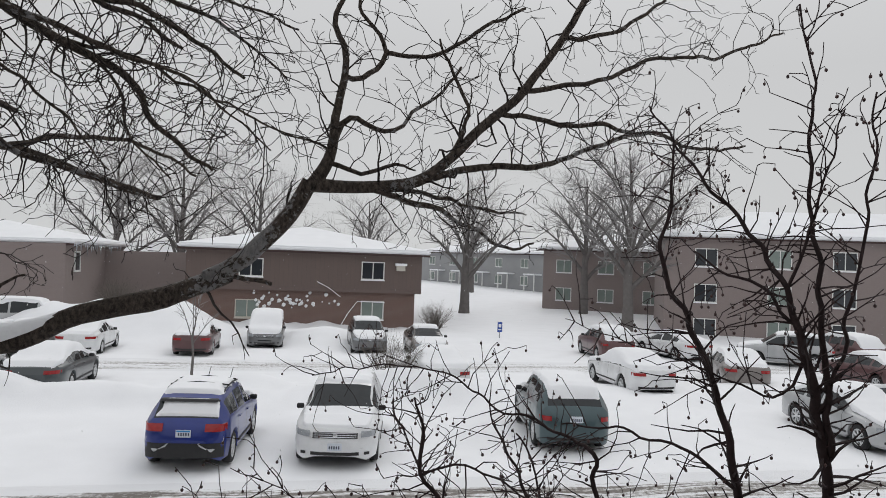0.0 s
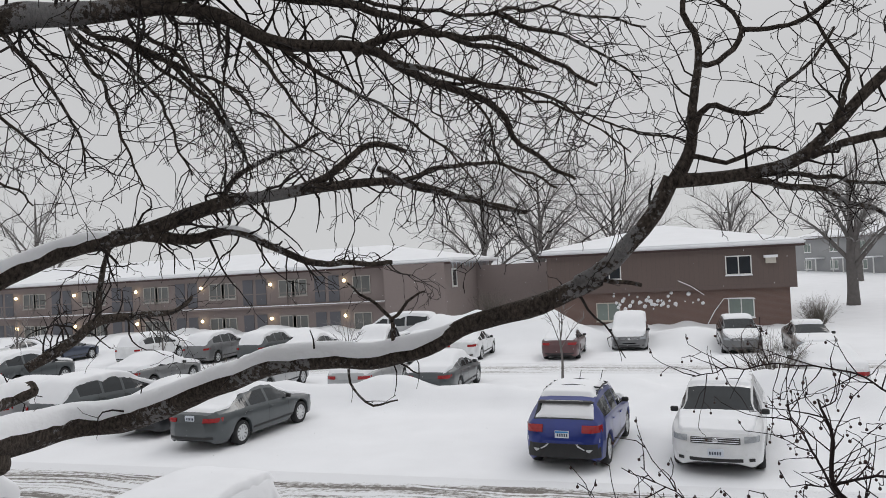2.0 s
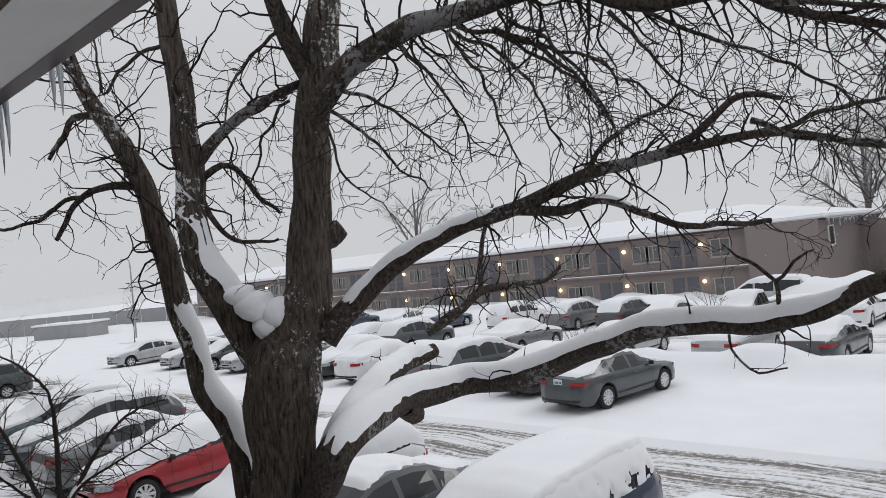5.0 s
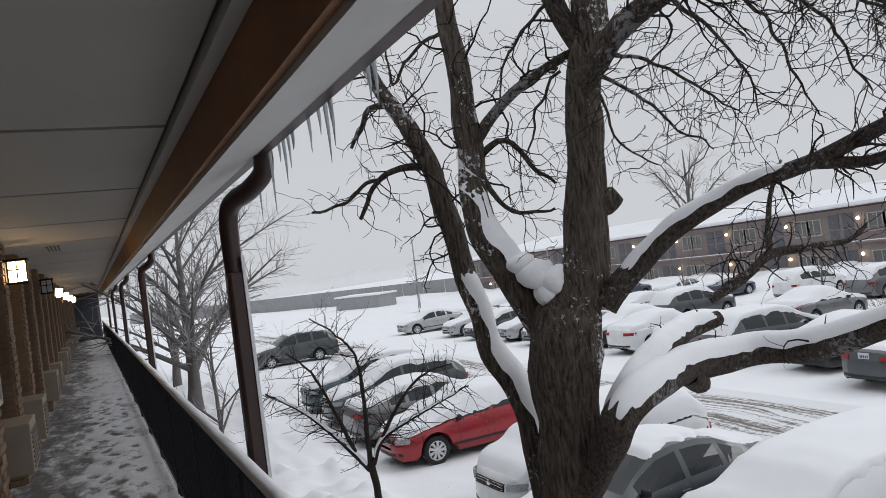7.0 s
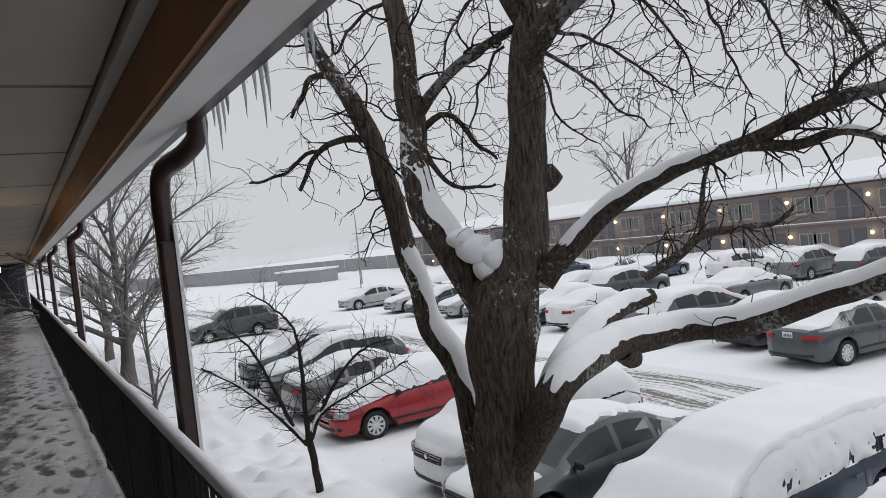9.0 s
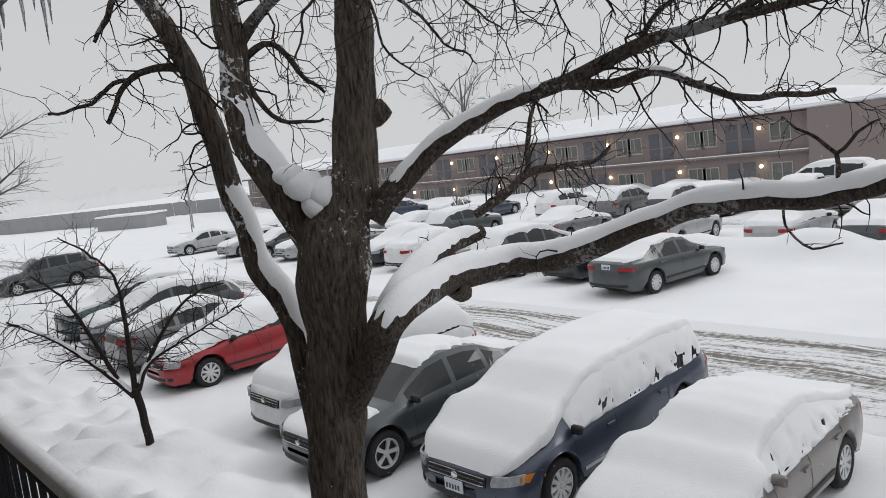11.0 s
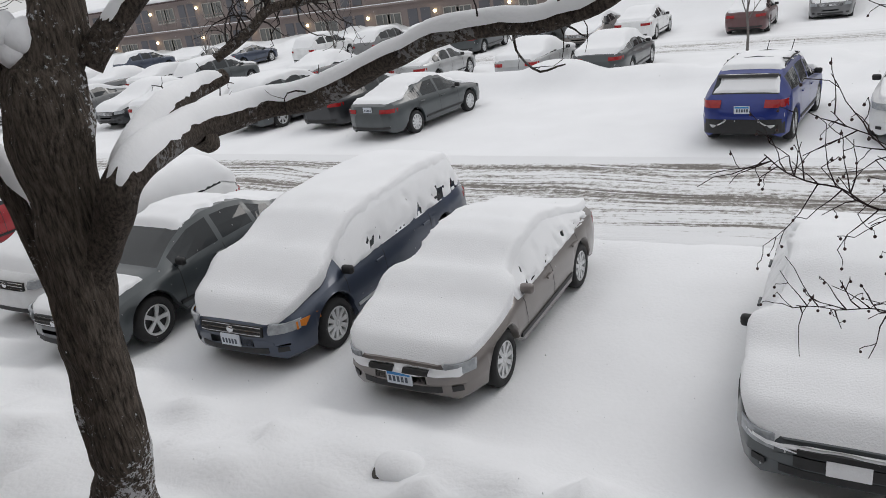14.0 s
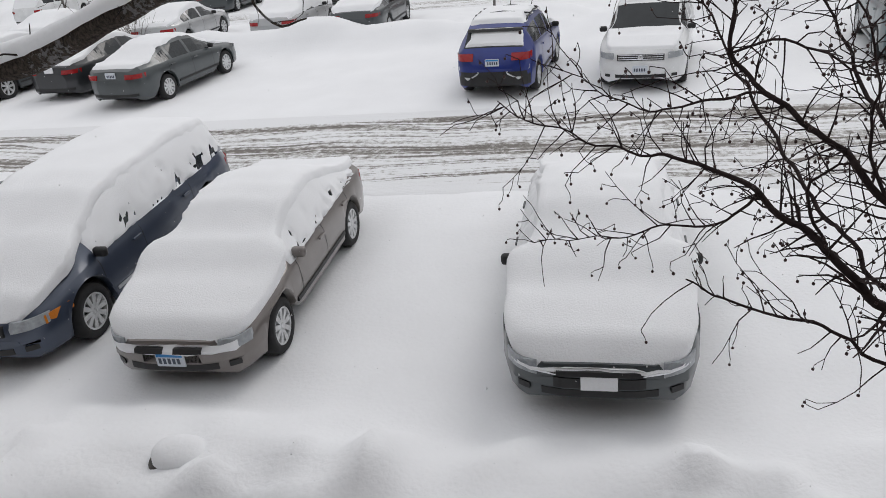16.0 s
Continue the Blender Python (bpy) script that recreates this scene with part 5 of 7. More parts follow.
def long_building():
    b = empty("apartment_block", pose(0, 0, -0.26, 0, -0.6, 0), "long two-storey brown apartment block with lit walkways", "building")
    x0, x1 = -100.0, -15.4
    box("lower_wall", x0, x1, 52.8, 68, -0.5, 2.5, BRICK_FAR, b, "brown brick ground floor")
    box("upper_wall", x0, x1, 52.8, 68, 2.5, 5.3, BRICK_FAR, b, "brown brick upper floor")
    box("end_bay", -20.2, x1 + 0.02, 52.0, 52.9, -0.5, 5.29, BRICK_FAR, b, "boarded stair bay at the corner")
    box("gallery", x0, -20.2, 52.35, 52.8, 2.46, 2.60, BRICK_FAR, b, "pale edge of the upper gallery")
    box("gallery_snow", x0, -20.2, 52.33, 52.55, 2.60, 2.66, SNOW, b, "line of snow on the gallery edge")
    hip_roof(b, x0, x1, 52.6, 68, 5.3, 1.9)
    rnd = random.Random(8)
    for k in range(12):
        xb = -23.6 - k * 6.42
        for z, zl in ((4.0, 4.35), (1.15, 1.62)):
            window(b, xb + 1.25, z, 1.35, 1.2, 52.8, PANE_FAR, FRAME_FAR, snow=False)
            window(b, xb - 4.1, z, 1.25, 1.15, 52.8, PANE_FAR, FRAME_FAR, snow=False)
            for dx in (-1.1, -2.3):
                d = new("door")
                d.parent = b
                d.location = (xb + dx, 52.8, z - 1.25)
                box("leaf", -0.45, 0.45, -0.05, 0.0, 0.0, 2.05, DOOR_FAR, d)
            lm = new("gallery_lamp")
            lm.parent = b
            lm.location = (xb - 0.15, 52.6, zl)
            bm = bmesh.new()
            bmesh.ops.create_icosphere(bm, subdivisions=2, radius=0.14)
            part("globe", bm, GLOW_FAR, lm, "lit lamp globe", smooth=True)
            box("bracket", -0.05, 0.05, 0.05, 0.15, -0.05, 0.05, BLACK_METAL, lm)
        rail = new("gallery_rail")
        rail.parent = b
        box("rail", xb - 4.6, xb + 1.8, 52.36, 52.40, 3.6, 3.66, BRICK_FAR, rail)
        for j in range(5):
            box("post", xb - 4.6 + j * 1.5, xb - 4.55 + j * 1.5, 52.36, 52.40, 2.62, 3.62, BRICK_FAR, rail)
    # side wall of the corner
    g = new("window")
    g.parent = b
    for z in (4.1,):
        box("pane", x1 + 0.02, x1 + 0.06, 54.0, 55.1, z - 0.6, z + 0.6, PANE, g)
        for a, c, e, q in ((53.9, 54.0, z - 0.7, z + 0.7), (55.1, 55.2, z - 0.7, z + 0.7), (53.9, 55.2, z - 0.75, z - 0.6), (53.9, 55.2, z + 0.6, z + 0.7)):
            box("frame", x1 + 0.01, x1 + 0.1, a, c, e, q, WHITE_PAINT, g)
    t = Tubes()
    for k in range(26):
        y = 52.2 + k * 0.5
        ln = rnd.uniform(0.1, 0.9)
        t.add([Vector((x1 + 0.5, y, 5.3)), Vector((x1 + 0.5, y, 5.3 - ln))], [0.06, 0.008], 5)
    t.make("icicles", ICE, b, "row of icicles on the side eave")
    box("far_link", -15.5, -7.3, 62, 70, -0.5, 4.9, BRICK_FAR, b, "brown brick link set back between the blocks")


long_building()


def right_buildings():
    b = empty("apartment_house", pose(27.2, 52.2, -0.85, 0, 0, -24), "three-storey dull brown apartment house beyond the berry tree", "building")
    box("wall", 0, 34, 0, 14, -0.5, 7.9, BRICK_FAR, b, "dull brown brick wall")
    hip_roof(b, 0, 34, 0, 14, 7.9, 2.6)
    for k, x in enumerate((3.0, 8.2, 12.6, 18.5, 24.0, 30.0)):
        for z in (6.4, 3.7, 1.1):
            window(b, x, z, 1.5, 1.25, 0.0, PANE_GREEN if k % 2 else PANE, WHITE_PAINT)
    m = empty("apartment_house", pose(24.8, 74, 0.0, 0, 0, -30), "grey-brown apartment house set back behind bare trees", "building")
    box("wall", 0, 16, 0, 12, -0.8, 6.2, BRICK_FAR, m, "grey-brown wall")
    hip_roof(m, 0, 16, 0, 12, 6.2, 2.2)
    for x in (2.2, 6.5, 11.0):
        for z in (4.5, 1.6):
            window(m, x, z, 1.5, 1.2, 0.0, PANE_GREEN, WHITE_PAINT)
    f = empty("apartment_row", pose(20.6, 128, 0.9, 0, 0, -62), "distant row of pale hazy apartments with porches", "building")
    box("wall", 0, 46, 0, 12, -1, 5.2, FENCE, f, "pale grey-brown wall")
    hip_roof(f, 0, 46, 0, 12, 5.2, 2.0)
    for k in range(8):
        x = 3 + k * 5.6
        for z in (3.8, 1.2):
            window(f, x, z, 1.4, 1.2, 0.0, PANE_GREEN, WHITE_PAINT)
        p = new("porch")
        p.parent = f
        box("porch_roof", x + 1.3, x + 3.6, -1.6, 0.0, 2.1, 2.3, SNOW, p, "snow-covered porch roof")
        for dx in (1.4, 3.4):
            box("porch_post", x + dx, x + dx + 0.12, -1.55, -1.43, -0.5, 2.1, WHITE_PAINT, p)


right_buildings()


# ---- trees ----
def grow(tubes, p, d, length, r0, level, rnd, droop=0.0, sides=3, kink=0.30, split=0.5, tips=None, seg=0.075):
    """A crooked twig with side twigs, added to the tubes."""
    n = max(3, int(length / seg))
    pts, rad, dirs = [p.copy()], [r0], [d]
    step = length / n
    for i in range(n):
        d = d + Vector((rnd.gauss(0, kink), rnd.gauss(0, kink), rnd.gauss(0, kink) - droop)) * 0.55
        d.normalize()
        p = p + d * step
        pts.append(p.copy())
        rad.append(max(r0 * (1 - 0.70 * (i + 1) / n), 0.0022))
        dirs.append(d.copy())
    tubes.add(pts, rad, sides, cap=False)
    if level > 0:
        for i in range(1, n + 1):
            if rnd.random() < split:
                side = dirs[i].cross(Vector((rnd.gauss(0, 1), rnd.gauss(0, 1), rnd.gauss(0, 1))))
                if side.length < 0.05:
                    continue
                nd = (dirs[i] * rnd.uniform(0.35, 0.9) + side.normalized() * rnd.uniform(0.5, 1.0)).normalized()
                grow(tubes, pts[i], nd, length * rnd.uniform(0.28, 0.55) * (1 - 0.35 * i / n), max(rad[i] * 0.66, 0.0026), level - 1, rnd, droop, sides, kink, split, tips, seg)
    elif tips is not None:
        tips.append((pts[-1], dirs[-1]))


def limb(tubes, twigs, ctrl, rnd, sides=10, step=0.06, density=5.0, reach=0.8, droop=0.0, level=2, start=0.15, rough=0.16, up=0.0, tips=None, rscale=0.30, split=0.38, kink=0.58):
    """One limb through its control points, clothed in twigs; returns its centre line."""
    pts, rad = spline(ctrl, step)
    wob = [p + Vector((noise.noise(p * 3.1), noise.noise(p * 3.1 + Vector((5, 0, 0))), noise.noise(p * 3.1 + Vector((0, 9, 0))))) * min(0.02, r * 0.45) + Vector((noise.noise(p * 7.3 + Vector((2, 0, 0))), noise.noise(p * 7.3), noise.noise(p * 7.3 + Vector((0, 0, 7))))) * (0.035 * smooth(0.035, 0.012, r)) for p, r in zip(pts, rad)]
    tubes.add(wob, rad, sides, rough=rough, seed=ctrl[0][0])
    total = sum((b - a).length for a, b in zip(wob, wob[1:]))
    count = int(total * density)
    for k in range(count):
        t = start + (1 - start) * (k + rnd.random()) / max(count, 1)
        i = min(int(t * (len(wob) - 1)), len(wob) - 2)
        d = (wob[i + 1] - wob[i]).normalized()
        side = d.cross(Vector((rnd.gauss(0, 1), rnd.gauss(0, 1), rnd.gauss(0, 1)))).normalized()
        nd = (d * rnd.uniform(0.2, 0.8) + side + Vector((0, 0, up))).normalized()
        grow(twigs, wob[i], nd, reach * rnd.uniform(0.45, 1.15), max(min(rad[i] * rscale, 0.012), 0.0042), level, rnd, droop, 3, kink, split, tips)
    return wob, rad


def snow_on(pts, rad, thick, seed, cover=0.62, sx=1.0, wide=0.80, least=0.0):
    """Snow lying along the upper side of a limb."""
    v, f, n = [], [], 9
    for i, (p, r) in enumerate(zip(pts, rad)):
        a, b = pts[max(i - 1, 0)], pts[min(i + 1, len(pts) - 1)]
        d = (b - a).normalized()
        s = d.cross(Vector((0, 0, 1)))
        flat = s.length
        s.normalize()
        u = s.cross(d).normalized()
        k = smooth(-0.25, 0.25, noise.noise(Vector((i * 0.09 + seed, seed, 0))) + cover - 0.3) * max(smooth(0.05, 0.32, flat), least)
        e = smooth(0, 5, i) * smooth(0, 5, len(pts) - 1 - i)
        h = thick * k * e * (1 + 0.35 * noise.noise(Vector((i * 0.21 + seed, 4.0, 0))))
        for j in range(n):
            ang = math.pi * (0.5 + (j / (n - 1) - 0.5) * (wide + 0.20 * noise.noise(Vector((i * 0.45, (j > 4) * 5 + seed, 3)))))
            prof = math.sin(math.pi * j / (n - 1)) ** 0.7
            q = p + (s * math.cos(ang) * sx + u * math.sin(ang)) * (r * 0.93) + Vector((0, 0, 1)) * (h * prof) + s * (math.cos(ang) * h * 0.30)
            if h < 0.004:
                q = p + (s * math.cos(ang) + u * math.sin(ang)) * r * 0.6
            v.append(q)
    for i in range(len(pts) - 1):
        for j in range(n - 1):
            f.append((i * n + j, i * n + j + 1, (i + 1) * n + j + 1, (i + 1) * n + j))
    return v, f


def big_tree():
    tree = empty("large_tree", pose(0, 0, 0), "old bare tree with ridged bark and snow-laden spreading limbs", "tree")
    rnd = random.Random(21)
    stem, twigs = Tubes(), Tubes()

    def bough(ctrl, sides=9, density=9.0, reach=0.6, droop=0.03, level=2, start=0.1, step=0.05, name="bough"):
        t = Tubes()
        out = limb(t, twigs, ctrl, rnd, sides, step, density, reach, droop, level, start)
        t.make(name, BARK_BOUGH if name == "bough" else BARK, tree)
        return out

    limb(stem, twigs, [(-5.12, 2.65, -0.2, 0.28), (-5.07, 2.65, 0.7, 0.232), (-4.98, 2.65, 1.03, 0.228), (-4.88, 2.66, 1.41, 0.212), (-4.87, 2.69, 2.01, 0.208), (-4.84, 2.71, 2.50, 0.210), (-4.80, 2.78, 3.09, 0.218), (-4.78, 2.80, 3.49, 0.236), (-4.75, 2.85, 3.76, 0.266), (-4.72, 2.90, 4.06, 0.227), (-4.70, 2.92, 4.21, 0.124)], rnd, 28, 0.05, 0, rough=0.20)
    stem.make("trunk", BARK, tree, "dark ridged bark with snow blown into it")
    bough([(-4.74, 2.87, 3.96, 0.207), (-4.67, 2.96, 4.20, 0.186), (-4.62, 3.04, 4.44, 0.165), (-4.60, 3.08, 4.76, 0.155), (-4.57, 3.11, 5.17, 0.135), (-4.55, 3.15, 5.59, 0.130), (-4.50, 3.23, 6.00, 0.133), (-4.46, 3.28, 6.41, 0.120), (-4.43, 3.33, 6.91, 0.102), (-4.37, 3.42, 7.49, 0.059)], 22, 3.5, 0.8, start=0.5, name="stem")
    bough([(-4.59, 3.09, 4.78, 0.095), (-4.52, 3.20, 4.80, 0.103), (-4.47, 3.27, 4.85, 0.062)], 12, 0, step=0.03, name="knob")
    l2 = bough([(-4.92, 2.87, 3.79, 0.128), (-4.98, 2.79, 4.05, 0.145), (-5.04, 2.68, 4.30, 0.136), (-5.10, 2.60, 4.50, 0.127), (-5.16, 2.52, 4.76, 0.117), (-5.18, 2.49, 5.06, 0.107), (-5.17, 2.50, 5.48, 0.097), (-5.17, 2.49, 5.99, 0.084), (-5.20, 2.46, 6.37, 0.078), (-5.21, 2.44, 6.80, 0.069), (-5.22, 2.43, 7.31, 0.038)], 18, 5, 0.8, start=0.3, name="stem")
    l1 = bough([(-5.34, 2.89, 2.32, 0.097), (-5.36, 2.87, 2.78, 0.104), (-5.40, 2.80, 3.41, 0.106), (-5.50, 2.66, 3.75, 0.103), (-5.55, 2.58, 4.16, 0.091), (-5.60, 2.51, 4.57, 0.086), (-5.63, 2.46, 4.94, 0.087), (-5.67, 2.40, 5.30, 0.083), (-5.74, 2.30, 5.63, 0.074), (-5.86, 2.11, 6.00, 0.059), (-5.93, 2.02, 6.37, 0.044), (-5.93, 2.01, 6.73, 0.030), (-5.93, 2.01, 6.99, 0.015)], 16, 6, 0.75, start=0.45, name="stem")
    for c in ([(-5.69, 2.37, 5.33, 0.037), (-5.83, 2.17, 5.33, 0.028), (-5.93, 2.02, 5.26, 0.023), (-6.03, 1.87, 4.96, 0.016)], [(-5.89, 2.08, 5.30, 0.019), (-6.03, 1.87, 5.21, 0.016), (-6.11, 1.76, 5.11, 0.014), (-6.25, 1.54, 5.07, 0.010)], [(-5.84, 2.16, 5.87, 0.033), (-5.92, 2.03, 5.86, 0.024), (-5.98, 1.95, 5.71, 0.021), (-6.04, 1.86, 5.56, 0.014)]):
        bough(c, 8, 14, 0.45, 0.05, step=0.04)
    for c in ([(-5.15, 2.53, 5.39, 0.052), (-5.06, 2.67, 5.57, 0.043), (-4.95, 2.82, 5.72, 0.039), (-4.75, 3.12, 5.91, 0.035), (-4.55, 3.41, 6.05, 0.013)], [(-4.54, 3.15, 5.96, 0.064), (-4.61, 3.06, 6.26, 0.074), (-4.66, 2.98, 6.52, 0.057), (-4.71, 2.91, 6.94, 0.032)], [(-5.13, 2.56, 5.14, 0.026), (-5.07, 2.65, 4.92, 0.019), (-4.96, 2.81, 4.81, 0.015), (-4.84, 2.99, 4.83, 0.008)], [(-5.15, 2.52, 5.27, 0.026), (-5.02, 2.72, 5.37, 0.021), (-4.91, 2.88, 5.14, 0.017), (-4.83, 3.01, 5.00, 0.011)]):
        bough(c, 8, 11, 0.6, 0.05)
    # upper canopy limbs that arch over and droop
    bough([(-4.35, 2.99, 5.61, 0.096), (-4.19, 3.05, 5.77, 0.089), (-3.94, 3.13, 5.93, 0.082), (-3.57, 3.26, 6.06, 0.072), (-3.12, 3.42, 6.07, 0.059), (-2.78, 3.54, 6.15, 0.050), (-2.50, 3.64, 6.28, 0.040), (-2.11, 3.78, 6.46, 0.018)], 14, 14, 0.85, 0.12, start=0.2)
    for c in ([(-3.12, 3.42, 6.07, 0.044), (-2.62, 3.60, 6.06, 0.039), (-2.28, 3.72, 5.88, 0.038), (-1.75, 3.90, 5.81, 0.031), (-1.55, 3.97, 5.68, 0.027), (-1.09, 4.13, 5.46, 0.020), (-0.92, 4.19, 5.19, 0.015), (-0.65, 4.28, 5.00, 0.010)], [(-1.82, 3.87, 5.78, 0.030), (-1.61, 3.95, 5.89, 0.024), (-1.25, 4.08, 5.87, 0.017), (-0.88, 4.20, 5.78, 0.014), (-0.52, 4.33, 5.56, 0.009)], [(-2.93, 3.49, 5.97, 0.013), (-2.68, 3.57, 5.70, 0.011), (-2.51, 3.64, 5.41, 0.008), (-2.40, 3.67, 5.09, 0.005)], [(-3.68, 3.22, 6.00, 0.017), (-3.49, 3.29, 5.73, 0.011), (-3.31, 3.36, 5.43, 0.008), (-3.26, 3.37, 5.15, 0.004)], [(-2.78, 3.54, 6.15, 0.040), (-2.26, 3.72, 6.14, 0.032), (-1.76, 3.90, 6.04, 0.024), (-1.30, 4.06, 5.87, 0.017), (-0.82, 4.23, 5.68, 0.010)], [(-2.25, 3.73, 5.87, 0.015), (-2.01, 3.81, 5.68, 0.012), (-1.69, 3.92, 5.47, 0.009), (-1.37, 4.03, 5.24, 0.007), (-1.16, 4.11, 4.96, 0.004)], [(-3.33, 3.35, 5.99, 0.014), (-3.01, 3.46, 5.74, 0.011), (-2.83, 3.52, 5.48, 0.009), (-2.72, 3.56, 5.13, 0.005)]):
        bough(c, 8, 19, 0.62, 0.10, start=0.05)
    for c in ([(-1.39, 4.03, 5.63, 0.012), (-1.09, 4.13, 5.57, 0.010), (-0.73, 4.26, 5.44, 0.008), (-0.41, 4.37, 5.32, 0.006), (-0.15, 4.46, 5.24, 0.003)], [(-1.28, 4.07, 5.58, 0.010), (-1.11, 4.12, 5.37, 0.009), (-1.07, 4.14, 5.17, 0.007), (-0.87, 4.21, 4.96, 0.005)], [(-2.39, 3.68, 5.87, 0.015), (-2.26, 3.72, 5.67, 0.011), (-2.11, 3.77, 5.44, 0.008), (-1.93, 3.84, 5.27, 0.004)], [(-1.05, 4.14, 5.99, 0.015), (-0.81, 4.23, 5.88, 0.012), (-0.53, 4.33, 5.77, 0.009), (-0.26, 4.42, 5.58, 0.005)], [(-2.10, 3.78, 6.22, 0.015), (-1.71, 3.91, 6.08, 0.013), (-1.24, 4.08, 6.00, 0.011), (-0.74, 4.25, 6.01, 0.009), (-0.23, 4.43, 5.89, 0.006)], [(-3.06, 3.44, 5.92, 0.022), (-2.83, 3.52, 5.79, 0.015), (-2.63, 3.59, 5.57, 0.011), (-2.47, 3.65, 5.28, 0.006)], [(-1.55, 3.66, 5.63, 0.019), (-1.30, 3.69, 5.58, 0.015), (-1.00, 3.72, 5.47, 0.012), (-0.75, 3.75, 5.40, 0.008), (-0.51, 3.77, 5.23, 0.005), (-0.34, 3.79, 5.08, 0.004)], [(-2.01, 4.64, 5.24, 0.024), (-1.72, 4.67, 5.08, 0.019), (-1.39, 4.70, 4.98, 0.015), (-1.07, 4.73, 4.88, 0.009)]):
        bough(c, 7, 19, 0.58, 0.09, start=0.05)
    for c in ([(-4.26, 3.02, 5.64, 0.017), (-3.98, 3.12, 5.46, 0.012), (-3.73, 3.21, 5.16, 0.008), (-3.52, 3.28, 5.01, 0.005)], [(-4.11, 3.07, 5.76, 0.015), (-3.84, 3.17, 5.62, 0.011), (-3.59, 3.26, 5.39, 0.008), (-3.36, 3.34, 5.16, 0.004)], [(-4.63, 3.02, 5.81, 0.013), (-4.74, 2.86, 5.53, 0.010), (-4.81, 2.77, 5.21, 0.006)], [(-5.20, 2.45, 6.29, 0.017), (-5.35, 2.24, 6.18, 0.013), (-5.45, 2.08, 5.95, 0.010), (-5.48, 2.04, 6.33, 0.006)], [(-4.23, 3.03, 5.51, 0.012), (-4.13, 3.07, 5.18, 0.008), (-3.91, 3.14, 4.96, 0.005)], [(-3.34, 3.34, 5.97, 0.014), (-3.17, 3.40, 5.68, 0.010), (-3.06, 3.44, 5.35, 0.008), (-2.96, 3.48, 5.06, 0.004)], [(-3.01, 3.46, 5.88, 0.013), (-2.72, 3.56, 5.63, 0.010), (-2.46, 3.65, 5.32, 0.007), (-2.43, 3.66, 5.03, 0.004)], [(-3.27, 3.37, 5.99, 0.016), (-2.86, 3.51, 5.80, 0.012), (-2.51, 3.63, 5.61, 0.010), (-2.19, 3.75, 5.32, 0.007), (-1.95, 3.83, 5.17, 0.004)], [(-4.63, 3.03, 6.31, 0.016), (-4.76, 2.84, 6.12, 0.012), (-4.86, 2.68, 5.84, 0.009), (-4.90, 2.63, 5.64, 0.005)]):
        bough(c, 7, 17, 0.55, 0.08, start=0.05)
    # upper right limb and its branches
    a = bough([(-4.52, 3.06, 4.07, 0.094), (-4.43, 3.14, 4.21, 0.089), (-4.25, 3.30, 4.41, 0.080), (-4.08, 3.45, 4.58, 0.072), (-3.80, 3.71, 4.74, 0.060), (-3.45, 4.02, 4.86, 0.052), (-3.09, 4.35, 5.03, 0.049), (-2.71, 4.69, 5.12, 0.041), (-2.38, 4.98, 5.19, 0.034), (-2.05, 5.28, 5.20, 0.028), (-1.70, 5.59, 5.09, 0.023), (-1.24, 6.01, 4.97, 0.019)], 14, 10, 0.55, 0.02, start=0.3)
    a2 = bough([(-3.51, 3.97, 4.85, 0.040), (-3.22, 4.23, 4.81, 0.036), (-3.01, 4.42, 4.86, 0.032), (-2.80, 4.61, 4.74, 0.025), (-2.58, 4.80, 4.62, 0.025), (-2.15, 5.19, 4.59, 0.017)], 10, 16, 0.6, 0.05, start=0.05)
    for c in ([(-2.71, 4.69, 5.12, 0.033), (-2.51, 4.87, 5.24, 0.029), (-2.26, 5.09, 5.48, 0.026), (-2.03, 5.30, 5.44, 0.018)], [(-3.09, 4.35, 5.03, 0.020), (-2.95, 4.47, 5.27, 0.018), (-2.72, 4.67, 5.42, 0.015), (-2.52, 4.85, 5.54, 0.008)], [(-2.11, 5.22, 5.20, 0.020), (-1.76, 5.54, 5.33, 0.018), (-1.40, 5.87, 5.35, 0.014), (-1.00, 6.23, 5.19, 0.010)]):
        bough(c, 8, 15, 0.6, 0.02)
    # long low limb across the view
    b = bough([(-4.76, 2.76, 2.62, 0.110), (-4.62, 2.80, 2.86, 0.120), (-4.40, 2.83, 3.12, 0.121), (-4.24, 2.84, 3.33, 0.117), (-4.41, 3.23, 3.44, 0.118), (-4.88, 4.04, 3.42, 0.131), (-4.92, 4.82, 3.41, 0.117), (-4.37, 5.00, 3.46, 0.113), (-3.80, 4.98, 3.64, 0.095), (-3.18, 4.87, 3.83, 0.081), (-2.73, 4.85, 3.92, 0.077), (-2.27, 4.83, 3.91, 0.070), (-1.85, 4.82, 3.98, 0.063), (-1.44, 4.76, 4.15, 0.058), (-0.97, 4.72, 4.26, 0.065), (-0.61, 4.71, 4.42, 0.056), (-0.70, 4.69, 4.40, 0.056), (-0.49, 4.67, 4.53, 0.054), (-0.31, 4.67, 4.71, 0.050), (-0.19, 4.66, 4.89, 0.050), (-0.12, 4.66, 5.02, 0.050)], 16, 1.0, 0.50, 0.0, level=1, start=0.25, step=0.085)
    bough([(-4.91, 4.11, 3.36, 0.112), (-4.95, 4.24, 3.27, 0.099), (-4.96, 4.29, 3.20, 0.066)], 10, 0, step=0.02, name="knob")
